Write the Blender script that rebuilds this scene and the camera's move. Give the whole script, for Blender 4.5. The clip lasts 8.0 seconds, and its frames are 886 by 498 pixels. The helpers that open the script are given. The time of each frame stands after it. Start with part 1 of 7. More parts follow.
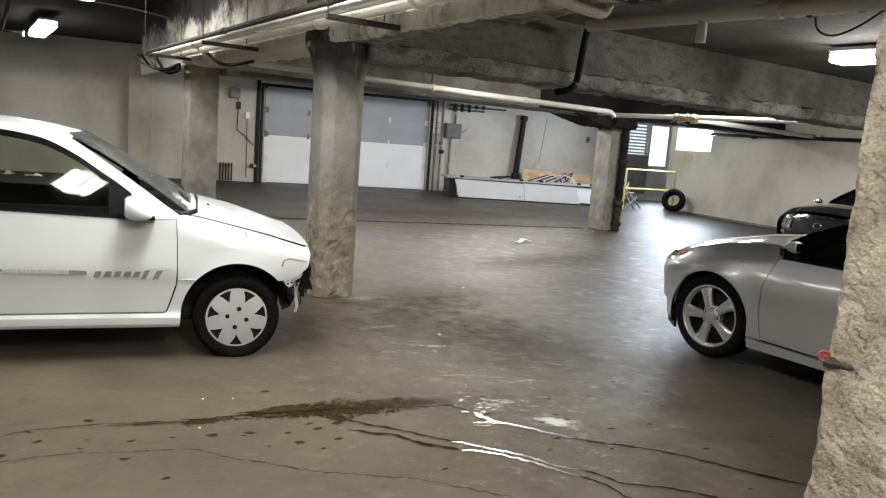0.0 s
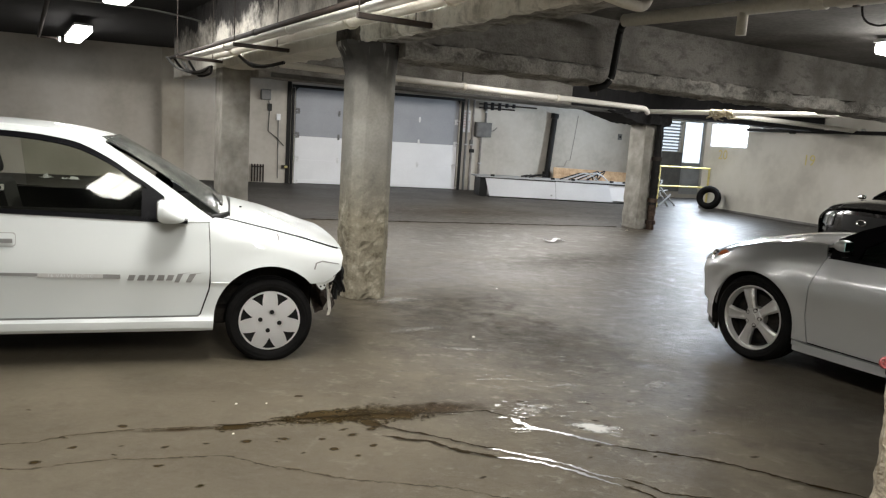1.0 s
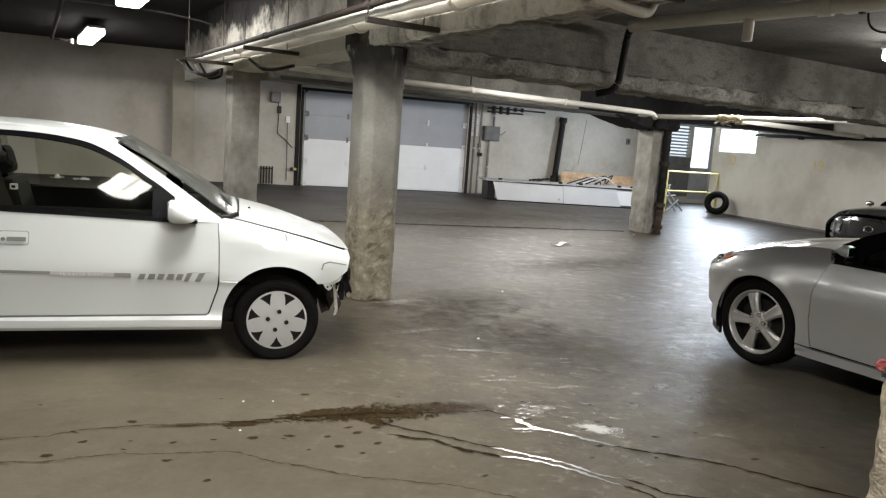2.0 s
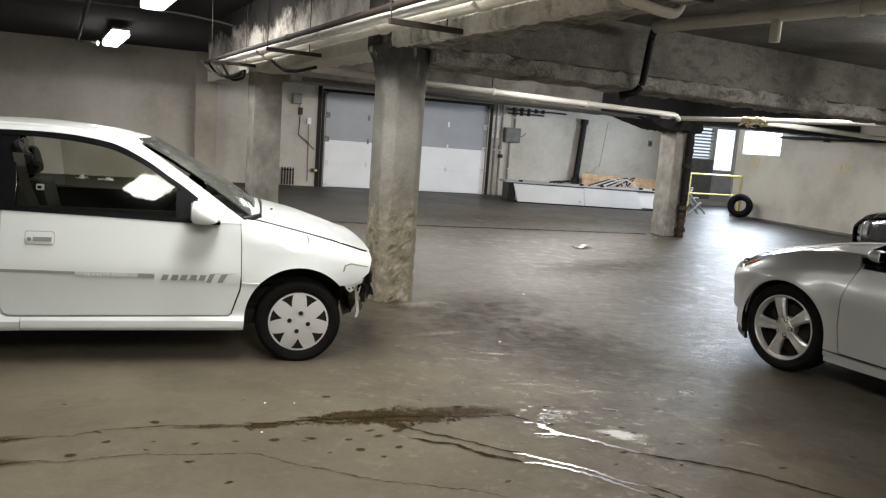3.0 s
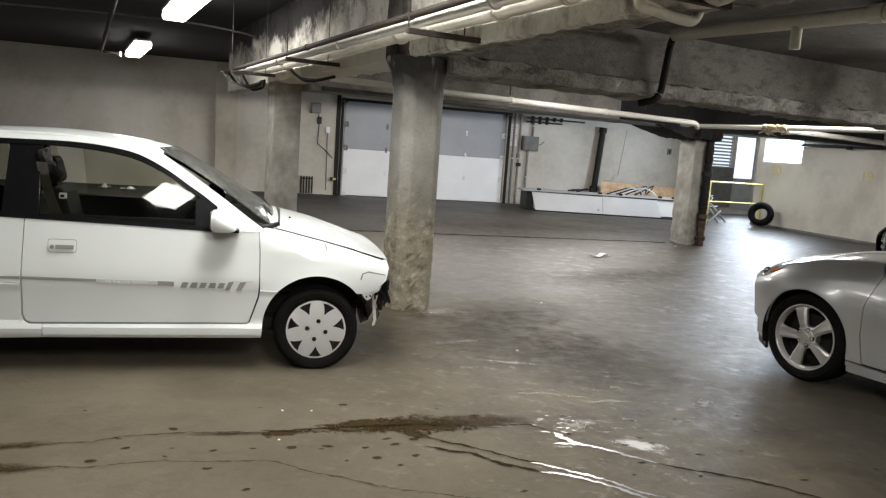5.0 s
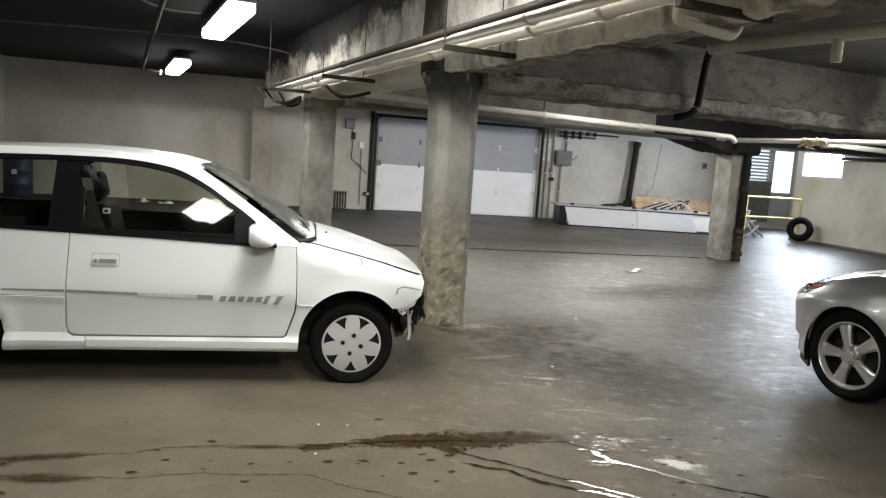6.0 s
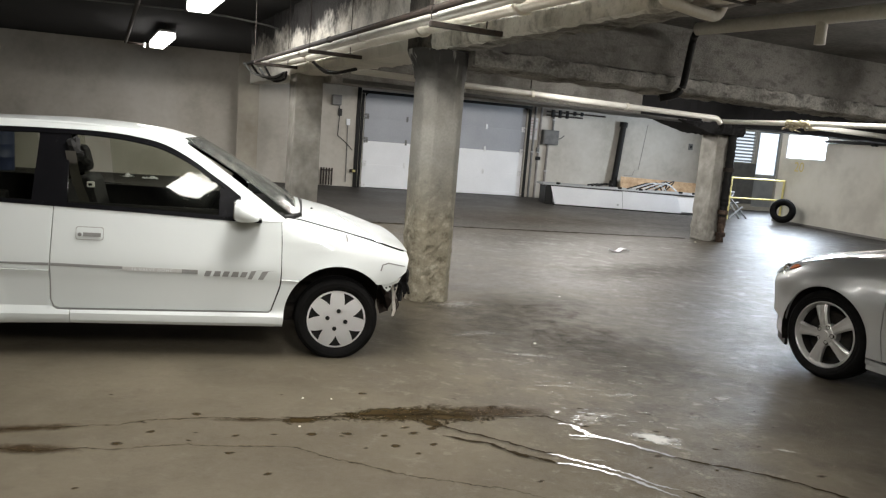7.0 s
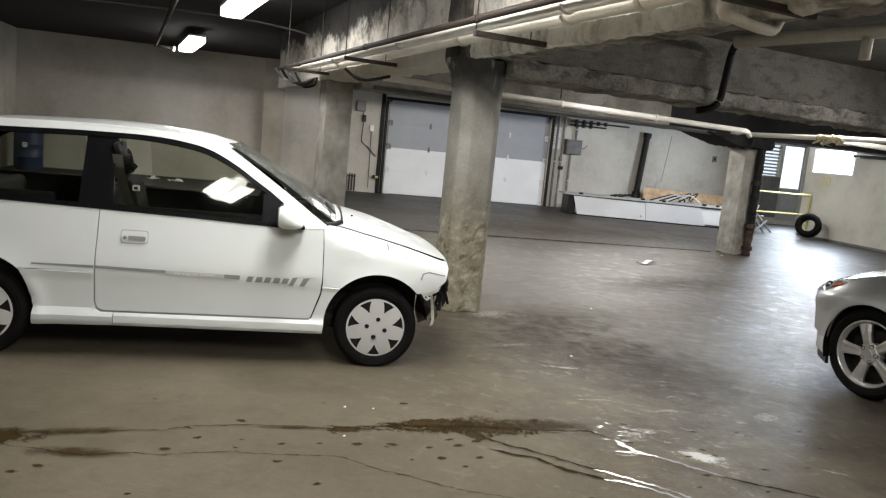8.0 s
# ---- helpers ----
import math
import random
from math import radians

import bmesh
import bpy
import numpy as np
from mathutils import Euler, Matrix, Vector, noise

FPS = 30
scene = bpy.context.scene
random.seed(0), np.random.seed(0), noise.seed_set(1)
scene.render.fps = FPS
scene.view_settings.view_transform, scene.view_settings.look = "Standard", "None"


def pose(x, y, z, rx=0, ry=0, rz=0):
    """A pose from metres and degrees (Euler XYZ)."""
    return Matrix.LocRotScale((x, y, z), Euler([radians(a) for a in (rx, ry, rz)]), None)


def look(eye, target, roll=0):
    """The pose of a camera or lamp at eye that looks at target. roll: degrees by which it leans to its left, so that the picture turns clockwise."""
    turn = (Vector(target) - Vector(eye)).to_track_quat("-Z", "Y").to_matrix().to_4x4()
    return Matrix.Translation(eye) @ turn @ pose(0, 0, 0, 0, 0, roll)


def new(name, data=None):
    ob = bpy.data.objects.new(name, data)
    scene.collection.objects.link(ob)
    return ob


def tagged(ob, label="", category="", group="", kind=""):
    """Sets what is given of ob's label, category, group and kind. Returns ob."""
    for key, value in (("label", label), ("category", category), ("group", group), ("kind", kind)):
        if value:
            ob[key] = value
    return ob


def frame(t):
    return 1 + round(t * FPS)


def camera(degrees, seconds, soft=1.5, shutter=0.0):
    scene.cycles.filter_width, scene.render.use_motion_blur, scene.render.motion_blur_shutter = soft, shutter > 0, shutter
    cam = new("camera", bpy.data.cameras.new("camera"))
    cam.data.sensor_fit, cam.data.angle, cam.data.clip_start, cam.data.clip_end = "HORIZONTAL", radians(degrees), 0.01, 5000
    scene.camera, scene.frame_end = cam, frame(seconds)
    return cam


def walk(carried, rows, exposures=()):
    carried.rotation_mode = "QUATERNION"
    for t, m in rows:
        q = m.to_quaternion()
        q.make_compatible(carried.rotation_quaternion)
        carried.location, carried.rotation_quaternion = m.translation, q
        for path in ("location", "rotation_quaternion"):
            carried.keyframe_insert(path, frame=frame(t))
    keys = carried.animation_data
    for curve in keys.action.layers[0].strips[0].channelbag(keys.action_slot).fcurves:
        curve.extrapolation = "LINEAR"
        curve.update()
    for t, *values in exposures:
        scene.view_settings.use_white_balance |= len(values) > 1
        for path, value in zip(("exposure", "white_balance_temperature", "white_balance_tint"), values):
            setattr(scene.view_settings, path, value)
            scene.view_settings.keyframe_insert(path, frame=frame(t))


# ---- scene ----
cam = camera(62.1, 8.0, soft=1.25)
PATH = [
    (0, (0.506, 0.162, 1.435), (1.305, 1.972, 1.142), 4.4),
    (0.5, (0.517, 0.181, 1.434), (1.295, 1.997, 1.122), 4.3),
    (1, (0.515, 0.255, 1.434), (1.239, 2.095, 1.133), 3.7),
    (2.3, (0.503, 0.18, 1.433), (1.188, 2.037, 1.145), 4.5),
    (2.5, (0.48, 0.173, 1.436), (1.144, 2.038, 1.15), 4.7),
    (3, (0.501, 0.232, 1.434), (1.156, 2.099, 1.141), 4.2),
    (3.5, (0.505, 0.216, 1.439), (1.165, 2.083, 1.158), 3.5),
    (4, (0.494, 0.19, 1.44), (1.125, 2.068, 1.163), 3.8),
    (4.2, (0.499, 0.236, 1.436), (1.111, 2.121, 1.167), 4.2),
    (5.5, (0.507, 0.223, 1.434), (1.103, 2.112, 1.156), 3.7),
    (6, (0.484, 0.232, 1.437), (1.008, 2.147, 1.196), 3.9),
    (6.5, (0.46, 0.206, 1.437), (0.961, 2.126, 1.187), 4.2),
    (7, (0.485, 0.196, 1.433), (1.047, 2.093, 1.137), 4.6),
    (7.5, (0.43, 0.202, 1.426), (0.973, 2.105, 1.132), 5.6),
    (8, (0.33, 0.264, 1.434), (0.853, 2.174, 1.153), 5.6),
]
walk(cam, [(t, look(eye, target, roll)) for t, eye, target, roll in PATH])

# ---- world and light ----
world = bpy.data.worlds.new("world")
scene.world = world
world.use_nodes = True
wn = world.node_tree.nodes
sky = wn.new("ShaderNodeTexSky")
sky.sky_type, sky.sun_disc, sky.sun_elevation, sky.sun_rotation = "NISHITA", False, radians(35), radians(120)
wn["Background"].inputs["Strength"].default_value = 0.1
world.node_tree.links.new(sky.outputs[0], wn["Background"].inputs["Color"])
scene.view_settings.exposure = 0.05
LAMP_POWER = 84.0
DAY_POWER = 170.0

# ---- structural grid: turned 9.5 degrees against the door wall, origin at the middle column ----
THETA = radians(9.5)
OX, OY = 2.2, 6.49


def grid(u, v, z=0.0):
    c, s = math.cos(THETA), math.sin(THETA)
    return Vector((OX + u * c - v * s, OY + u * s + v * c, z))


GRID = Matrix.LocRotScale(Vector((OX, OY, 0)), Euler((0, 0, THETA)), None)

# ---- materials ----


def material(name):
    m = bpy.data.materials.new(name)
    m.use_nodes = True
    return m, m.node_tree.nodes, m.node_tree.links, m.node_tree.nodes["Principled BSDF"]


def surface(name, colors, rough=(0.6, 0.9), scale=3.0, fine=60.0, bump=0.15, metal=0.0, coat=0.0, spread=(0.35, 0.65), fine_mix=0.35, dist=0.01, coords="Object", random=0.0):
    """Two scales of noise between the given colours, with a fine relief."""
    m, n, l, b = material(name)
    tc = n.new("ShaderNodeTexCoord")
    big, small = n.new("ShaderNodeTexNoise"), n.new("ShaderNodeTexNoise")
    big.inputs["Scale"].default_value, big.inputs["Detail"].default_value = scale, 6
    small.inputs["Scale"].default_value, small.inputs["Detail"].default_value = fine, 5
    for t in (big, small):
        l.new(tc.outputs[coords], t.inputs["Vector"])
    mix = n.new("ShaderNodeMix")
    mix.inputs["Factor"].default_value = fine_mix
    l.new(big.outputs["Fac"], mix.inputs["A"])
    l.new(small.outputs["Fac"], mix.inputs["B"])
    ramp = n.new("ShaderNodeValToRGB")
    e = ramp.color_ramp.elements
    e[0].position, e[1].position = spread
    e[0].color, e[1].color = (*colors[0], 1), (*colors[-1], 1)
    for k, c in enumerate(colors[1:-1]):
        x = e.new(spread[0] + (spread[1] - spread[0]) * (k + 1) / (len(colors) - 1))
        x.color = (*c, 1)
    l.new(mix.outputs["Result"], ramp.inputs["Fac"])
    last = ramp.outputs["Color"]
    if random:
        info, hsv, mr = n.new("ShaderNodeObjectInfo"), n.new("ShaderNodeHueSaturation"), n.new("ShaderNodeMapRange")
        mr.inputs["To Min"].default_value, mr.inputs["To Max"].default_value = 1 - random, 1 + random
        l.new(info.outputs["Random"], mr.inputs["Value"])
        l.new(mr.outputs["Result"], hsv.inputs["Value"])
        l.new(last, hsv.inputs["Color"])
        last = hsv.outputs["Color"]
    l.new(last, b.inputs["Base Color"])
    rr = n.new("ShaderNodeMapRange")
    rr.inputs["From Min"].default_value, rr.inputs["From Max"].default_value = 0.3, 0.7
    rr.inputs["To Min"].default_value, rr.inputs["To Max"].default_value = rough
    l.new(mix.outputs["Result"], rr.inputs["Value"])
    l.new(rr.outputs["Result"], b.inputs["Roughness"])
    if bump:
        bn = n.new("ShaderNodeBump")
        bn.inputs["Strength"].default_value, bn.inputs["Distance"].default_value = bump, dist
        l.new(mix.outputs["Result"], bn.inputs["Height"])
        l.new(bn.outputs["Normal"], b.inputs["Normal"])
    b.inputs["Metallic"].default_value = metal
    if coat:
        b.inputs["Coat Weight"].default_value, b.inputs["Coat Roughness"].default_value = coat, 0.04
    return m


def plain(name, color, rough=0.5, metal=0.0, coat=0.0, vary=0.12, scale=8.0):
    dark = tuple(max(0.0, c * (1 - vary)) for c in color)
    lite = tuple(min(1.0, c * (1 + vary)) for c in color)
    return surface(name, (dark, lite), (max(0.02, rough * 0.85), min(1, rough * 1.15)), scale, 90.0, 0.0, metal, coat)


def glowing(name, color, strength):
    m, n, l, b = material(name)
    b.inputs["Base Color"].default_value = (*color, 1)
    b.inputs["Emission Color"].default_value = (*color, 1)
    b.inputs["Emission Strength"].default_value = strength
    return m


def glass_like(name, color, rough=0.0):
    m, n, l, b = material(name)
    b.inputs["Base Color"].default_value = (*color, 1)
    b.inputs["Roughness"].default_value = rough
    b.inputs["Transmission Weight"].default_value = 1.0
    b.inputs["IOR"].default_value = 1.45
    return m


def thin_glass(name, tint, gloss=0.04):
    """A thin pane: clear with a tint, and mirror-like by Fresnel."""
    m, n, l, b = material(name)
    out = n["Material Output"]
    clear, shine, mix, fr = n.new("ShaderNodeBsdfTransparent"), n.new("ShaderNodeBsdfGlossy"), n.new("ShaderNodeMixShader"), n.new("ShaderNodeFresnel")
    clear.inputs["Color"].default_value = (*tint, 1)
    shine.inputs["Roughness"].default_value = gloss
    fr.inputs["IOR"].default_value = 1.6
    l.new(fr.outputs["Fac"], mix.inputs["Fac"])
    l.new(clear.outputs["BSDF"], mix.inputs[1])
    l.new(shine.outputs["BSDF"], mix.inputs[2])
    l.new(mix.outputs["Shader"], out.inputs["Surface"])
    return m


def hazed_glass(name, tint, dust, amount):
    """A pane under a film of dust and painted haze: clear, softly shiny, and a little pale."""
    m = thin_glass(name, tint, 0.12)
    n, l = m.node_tree.nodes, m.node_tree.links
    out = n["Material Output"]
    film, mix = n.new("ShaderNodeBsdfDiffuse"), n.new("ShaderNodeMixShader")
    film.inputs["Color"].default_value = (*dust, 1)
    mix.inputs["Fac"].default_value = amount
    l.new(out.inputs["Surface"].links[0].from_socket, mix.inputs[1])
    l.new(film.outputs["BSDF"], mix.inputs[2])
    l.new(mix.outputs["Shader"], out.inputs["Surface"])
    return m


CONCRETE_PLAIN = surface("column_concrete", ((0.165, 0.157, 0.138), (0.26, 0.25, 0.225), (0.38, 0.367, 0.335)), (0.8, 0.95), 2.6, 11.0, 0.4, spread=(0.34, 0.66), fine_mix=0.3, dist=0.02)


def pitted_concrete():
    """Coarse tan no-fines concrete: sponge-like, full of small dark pits."""
    m, n, l, b = material("pitted_concrete")
    tc = n.new("ShaderNodeTexCoord")
    big, grit, holes = (n.new("ShaderNodeTexNoise") for _ in range(3))
    for t, sc, de in ((big, 6.0, 7), (grit, 90.0, 5), (holes, 30.0, 4)):
        t.inputs["Scale"].default_value, t.inputs["Detail"].default_value = sc, de
        l.new(tc.outputs["Object"], t.inputs["Vector"])

    def ramp(src, stops):
        r = n.new("ShaderNodeValToRGB")
        e = r.color_ramp.elements
        e[0].position, e[0].color = stops[0][0], (*stops[0][1], 1)
        e[1].position, e[1].color = stops[-1][0], (*stops[-1][1], 1)
        for p, c in stops[1:-1]:
            e.new(p).color = (*c, 1)
        l.new(src, r.inputs["Fac"])
        return r.outputs["Color"]

    skin = ramp(big.outputs["Fac"], [(0.35, (0.25, 0.218, 0.165)), (0.5, (0.34, 0.302, 0.235)), (0.66, (0.45, 0.41, 0.33))])
    pits = ramp(holes.outputs["Fac"], [(0.30, (0.50, 0.46, 0.40)), (0.38, (0.85, 0.83, 0.79)), (0.46, (1.0, 1.0, 1.0))])
    mul, mul2 = n.new("ShaderNodeMix"), n.new("ShaderNodeMix")
    for x in (mul, mul2):
        x.data_type, x.blend_type = "RGBA", "MULTIPLY"
        x.inputs["Factor"].default_value = 1.0
    l.new(skin, mul.inputs[6])
    l.new(pits, mul.inputs[7])
    l.new(mul.outputs[2], mul2.inputs[6])
    l.new(ramp(grit.outputs["Fac"], [(0.35, (0.75, 0.73, 0.70)), (0.6, (1.0, 1.0, 1.0))]), mul2.inputs[7])
    l.new(mul2.outputs[2], b.inputs["Base Color"])
    b.inputs["Roughness"].default_value = 0.95
    bn, bn2 = n.new("ShaderNodeBump"), n.new("ShaderNodeBump")
    bn.inputs["Strength"].default_value, bn.inputs["Distance"].default_value = 0.55, 0.025
    l.new(holes.outputs["Fac"], bn.inputs["Height"])
    bn2.inputs["Strength"].default_value, bn2.inputs["Distance"].default_value = 0.6, 0.01
    l.new(grit.outputs["Fac"], bn2.inputs["Height"])
    l.new(bn.outputs["Normal"], bn2.inputs["Normal"])
    l.new(bn2.outputs["Normal"], b.inputs["Normal"])
    return m


ROUGH = pitted_concrete()


def grimy_concrete(name, dark, mid, pale, run=0.25, contrast=0.5, grain=32.0, relief=0.04, soot=None):
    """Cast concrete with a granular skin, pale leached patches and dark runs down its faces."""
    m, n, l, b = material(name)
    tc, mp = n.new("ShaderNodeTexCoord"), n.new("ShaderNodeMapping")
    mp.vector_type = "TEXTURE"
    mp.inputs["Scale"].default_value = (1.0, 1.0, 1.0 / run)
    l.new(tc.outputs["Object"], mp.inputs["Vector"])

    def noise_at(scale, detail, src, rough=0.6):
        t = n.new("ShaderNodeTexNoise")
        t.inputs["Scale"].default_value, t.inputs["Detail"].default_value, t.inputs["Roughness"].default_value = scale, detail, rough
        l.new(src, t.inputs["Vector"])
        return t.outputs["Fac"]

    def span(src, a, b_, c, d):
        r = n.new("ShaderNodeMapRange")
        for k, v in zip(("From Min", "From Max", "To Min", "To Max"), (a, b_, c, d)):
            r.inputs[k].default_value = v
        l.new(src, r.inputs["Value"])
        return r.outputs["Result"]

    def blend(fac, a, b_):
        x = n.new("ShaderNodeMix")
        x.data_type = "RGBA"
        l.new(fac, x.inputs["Factor"])
        for s, k in ((a, 6), (b_, 7)):
            if isinstance(s, tuple):
                x.inputs[k].default_value = (*s, 1)
            else:
                l.new(s, x.inputs[k])
        return x.outputs[2]

    patch, runs, grit = noise_at(1.5, 7, tc.outputs["Object"]), noise_at(5.0, 6, mp.outputs["Vector"]), noise_at(grain, 6, tc.outputs["Object"], 0.75)
    c = blend(span(patch, 0.46, 0.60, 0.0, 1.0), mid, pale)
    c = blend(span(patch, 0.36, 0.46, 0.9, 0.0), c, dark)
    c = blend(span(runs, 0.50, 0.66, 0.0, 0.85), c, dark)
    c = blend(span(grit, 0.36, 0.50, contrast, 0.0), c, dark)
    c = blend(span(grit, 0.54, 0.66, 0.0, contrast), c, pale)
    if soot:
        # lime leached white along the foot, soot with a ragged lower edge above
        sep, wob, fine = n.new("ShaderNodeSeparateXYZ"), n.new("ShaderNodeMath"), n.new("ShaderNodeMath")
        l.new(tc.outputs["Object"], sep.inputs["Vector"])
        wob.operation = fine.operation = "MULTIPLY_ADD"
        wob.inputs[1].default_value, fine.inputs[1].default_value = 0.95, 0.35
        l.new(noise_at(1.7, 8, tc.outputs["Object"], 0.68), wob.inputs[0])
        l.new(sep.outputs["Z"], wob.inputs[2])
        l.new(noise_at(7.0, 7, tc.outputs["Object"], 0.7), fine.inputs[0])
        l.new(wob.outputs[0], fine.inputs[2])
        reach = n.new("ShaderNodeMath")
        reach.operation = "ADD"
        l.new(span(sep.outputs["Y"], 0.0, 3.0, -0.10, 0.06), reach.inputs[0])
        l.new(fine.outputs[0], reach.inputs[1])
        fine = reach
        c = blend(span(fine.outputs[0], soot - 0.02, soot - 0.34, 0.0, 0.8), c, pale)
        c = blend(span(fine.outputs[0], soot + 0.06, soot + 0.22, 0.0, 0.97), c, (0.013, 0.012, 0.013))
    l.new(c, b.inputs["Base Color"])
    b.inputs["Roughness"].default_value = 0.93
    bn = n.new("ShaderNodeBump")
    bn.inputs["Strength"].default_value, bn.inputs["Distance"].default_value = 0.9, relief
    l.new(grit, bn.inputs["Height"])
    l.new(bn.outputs["Normal"], b.inputs["Normal"])
    return m


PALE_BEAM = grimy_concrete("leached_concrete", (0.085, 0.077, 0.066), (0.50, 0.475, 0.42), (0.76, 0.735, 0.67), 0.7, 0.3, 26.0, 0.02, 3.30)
# paler than the leached beam: missing light is put into the colour
WHITE_BEAM = grimy_concrete("limewashed_concrete", (0.20, 0.185, 0.16), (0.72, 0.695, 0.63), (0.86, 0.84, 0.78), 0.6, 0.3, 26.0, 0.02)
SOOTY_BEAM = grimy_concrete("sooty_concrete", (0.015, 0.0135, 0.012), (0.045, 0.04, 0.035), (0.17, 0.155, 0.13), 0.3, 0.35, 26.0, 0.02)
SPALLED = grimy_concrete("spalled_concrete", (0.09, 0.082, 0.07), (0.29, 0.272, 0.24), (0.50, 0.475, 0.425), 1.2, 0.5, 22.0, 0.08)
LEDGE = grimy_concrete("crumbling_concrete", (0.16, 0.15, 0.135), (0.40, 0.385, 0.35), (0.66, 0.64, 0.59), 2.0, 0.5, 36.0, 0.06)
BEAM = grimy_concrete("beam_concrete", (0.21, 0.199, 0.178), (0.30, 0.286, 0.26), (0.42, 0.402, 0.37), 2.5, 0.42, 40.0, 0.07)
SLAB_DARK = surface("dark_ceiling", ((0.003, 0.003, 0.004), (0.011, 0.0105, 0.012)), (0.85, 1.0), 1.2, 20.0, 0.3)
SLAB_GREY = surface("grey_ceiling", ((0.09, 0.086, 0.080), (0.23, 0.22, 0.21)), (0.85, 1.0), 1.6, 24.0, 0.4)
WALL = surface("wall_plaster", ((0.26, 0.232, 0.185), (0.37, 0.338, 0.278), (0.46, 0.427, 0.362)), (0.75, 0.95), 0.8, 7.0, 0.1, fine_mix=0.2)
WALL_FAR = surface("pale_wall_plaster", ((0.38, 0.355, 0.305), (0.49, 0.463, 0.41), (0.56, 0.535, 0.485)), (0.75, 0.95), 0.8, 9.0, 0.1, fine_mix=0.2)
WALL_RIGHT = surface("wall_paint", ((0.46, 0.44, 0.39), (0.58, 0.56, 0.5), (0.63, 0.61, 0.56)), (0.7, 0.9), 0.9, 7.0, 0.12, fine_mix=0.15)


def add_courses(m, length, height):
    """Faint relief of block courses under the paint of a wall that faces along x."""
    n, l = m.node_tree.nodes, m.node_tree.links
    b = n["Principled BSDF"]
    tc, sep, com, br, bn = n.new("ShaderNodeTexCoord"), n.new("ShaderNodeSeparateXYZ"), n.new("ShaderNodeCombineXYZ"), n.new("ShaderNodeTexBrick"), n.new("ShaderNodeBump")
    l.new(tc.outputs["Object"], sep.inputs["Vector"])
    l.new(sep.outputs["Y"], com.inputs["X"])
    l.new(sep.outputs["Z"], com.inputs["Y"])
    l.new(com.outputs["Vector"], br.inputs["Vector"])
    for k, v in (("Scale", 1.0), ("Brick Width", length), ("Row Height", height), ("Mortar Size", 0.006), ("Mortar Smooth", 0.6)):
        br.inputs[k].default_value = v
    bn.inputs["Strength"].default_value, bn.inputs["Distance"].default_value = 0.35, 0.006
    bn.invert = True
    l.new(br.outputs["Fac"], bn.inputs["Height"])
    if b.inputs["Normal"].links:
        l.new(b.inputs["Normal"].links[0].from_socket, bn.inputs["Normal"])
    l.new(bn.outputs["Normal"], b.inputs["Normal"])


add_courses(WALL_RIGHT, 0.4, 0.2)
add_courses(WALL, 0.4, 0.2)
WHITE_PIPE = surface("cream_pipe_paint", ((0.62, 0.585, 0.50), (0.80, 0.77, 0.69)), (0.55, 0.75), 3.0, 40.0, 0.08)
BRIGHT_PIPE = surface("white_pipe_paint", ((0.66, 0.64, 0.59), (0.82, 0.80, 0.745)), (0.5, 0.7), 3.0, 40.0, 0.05)
BROWN_STEEL = surface("rusty_steel", ((0.012, 0.009, 0.007), (0.042, 0.029, 0.022)), (0.6, 0.9), 12.0, 90.0, 0.25)
BLACK_PIPE = surface("black_pipe_paint", ((0.004, 0.004, 0.004), (0.014, 0.0135, 0.013)), (0.5, 0.7), 9.0, 80.0, 0.1)
BLACK_PIPE.node_tree.nodes["Principled BSDF"].inputs["Specular IOR Level"].default_value = 0.25
# greyer copy of the door paint: shade on the upper sections
SHADED_DOOR = surface("old_door_paint", ((0.29, 0.305, 0.335), (0.36, 0.378, 0.41)), (0.4, 0.55), 1.2, 30.0, 0.02)
DOOR_PAINT = surface("door_paint", ((0.76, 0.775, 0.80), (0.84, 0.855, 0.88)), (0.4, 0.55), 1.5, 30.0, 0.02)
GALV = surface("galvanised_steel", ((0.4, 0.41, 0.42), (0.65, 0.66, 0.67)), (0.3, 0.5), 14.0, 90.0, 0.05, metal=0.9)
YELLOW = surface("yellow_paint", ((0.50, 0.42, 0.13), (0.66, 0.57, 0.24)), (0.4, 0.6), 10.0, 70.0, 0.05)
RUBBER = surface("tyre_rubber", ((0.004, 0.004, 0.004), (0.010, 0.0098, 0.0095)), (0.8, 0.95), 10.0, 120.0, 0.15)
RUBBER.node_tree.nodes["Principled BSDF"].inputs["Specular IOR Level"].default_value = 0.12


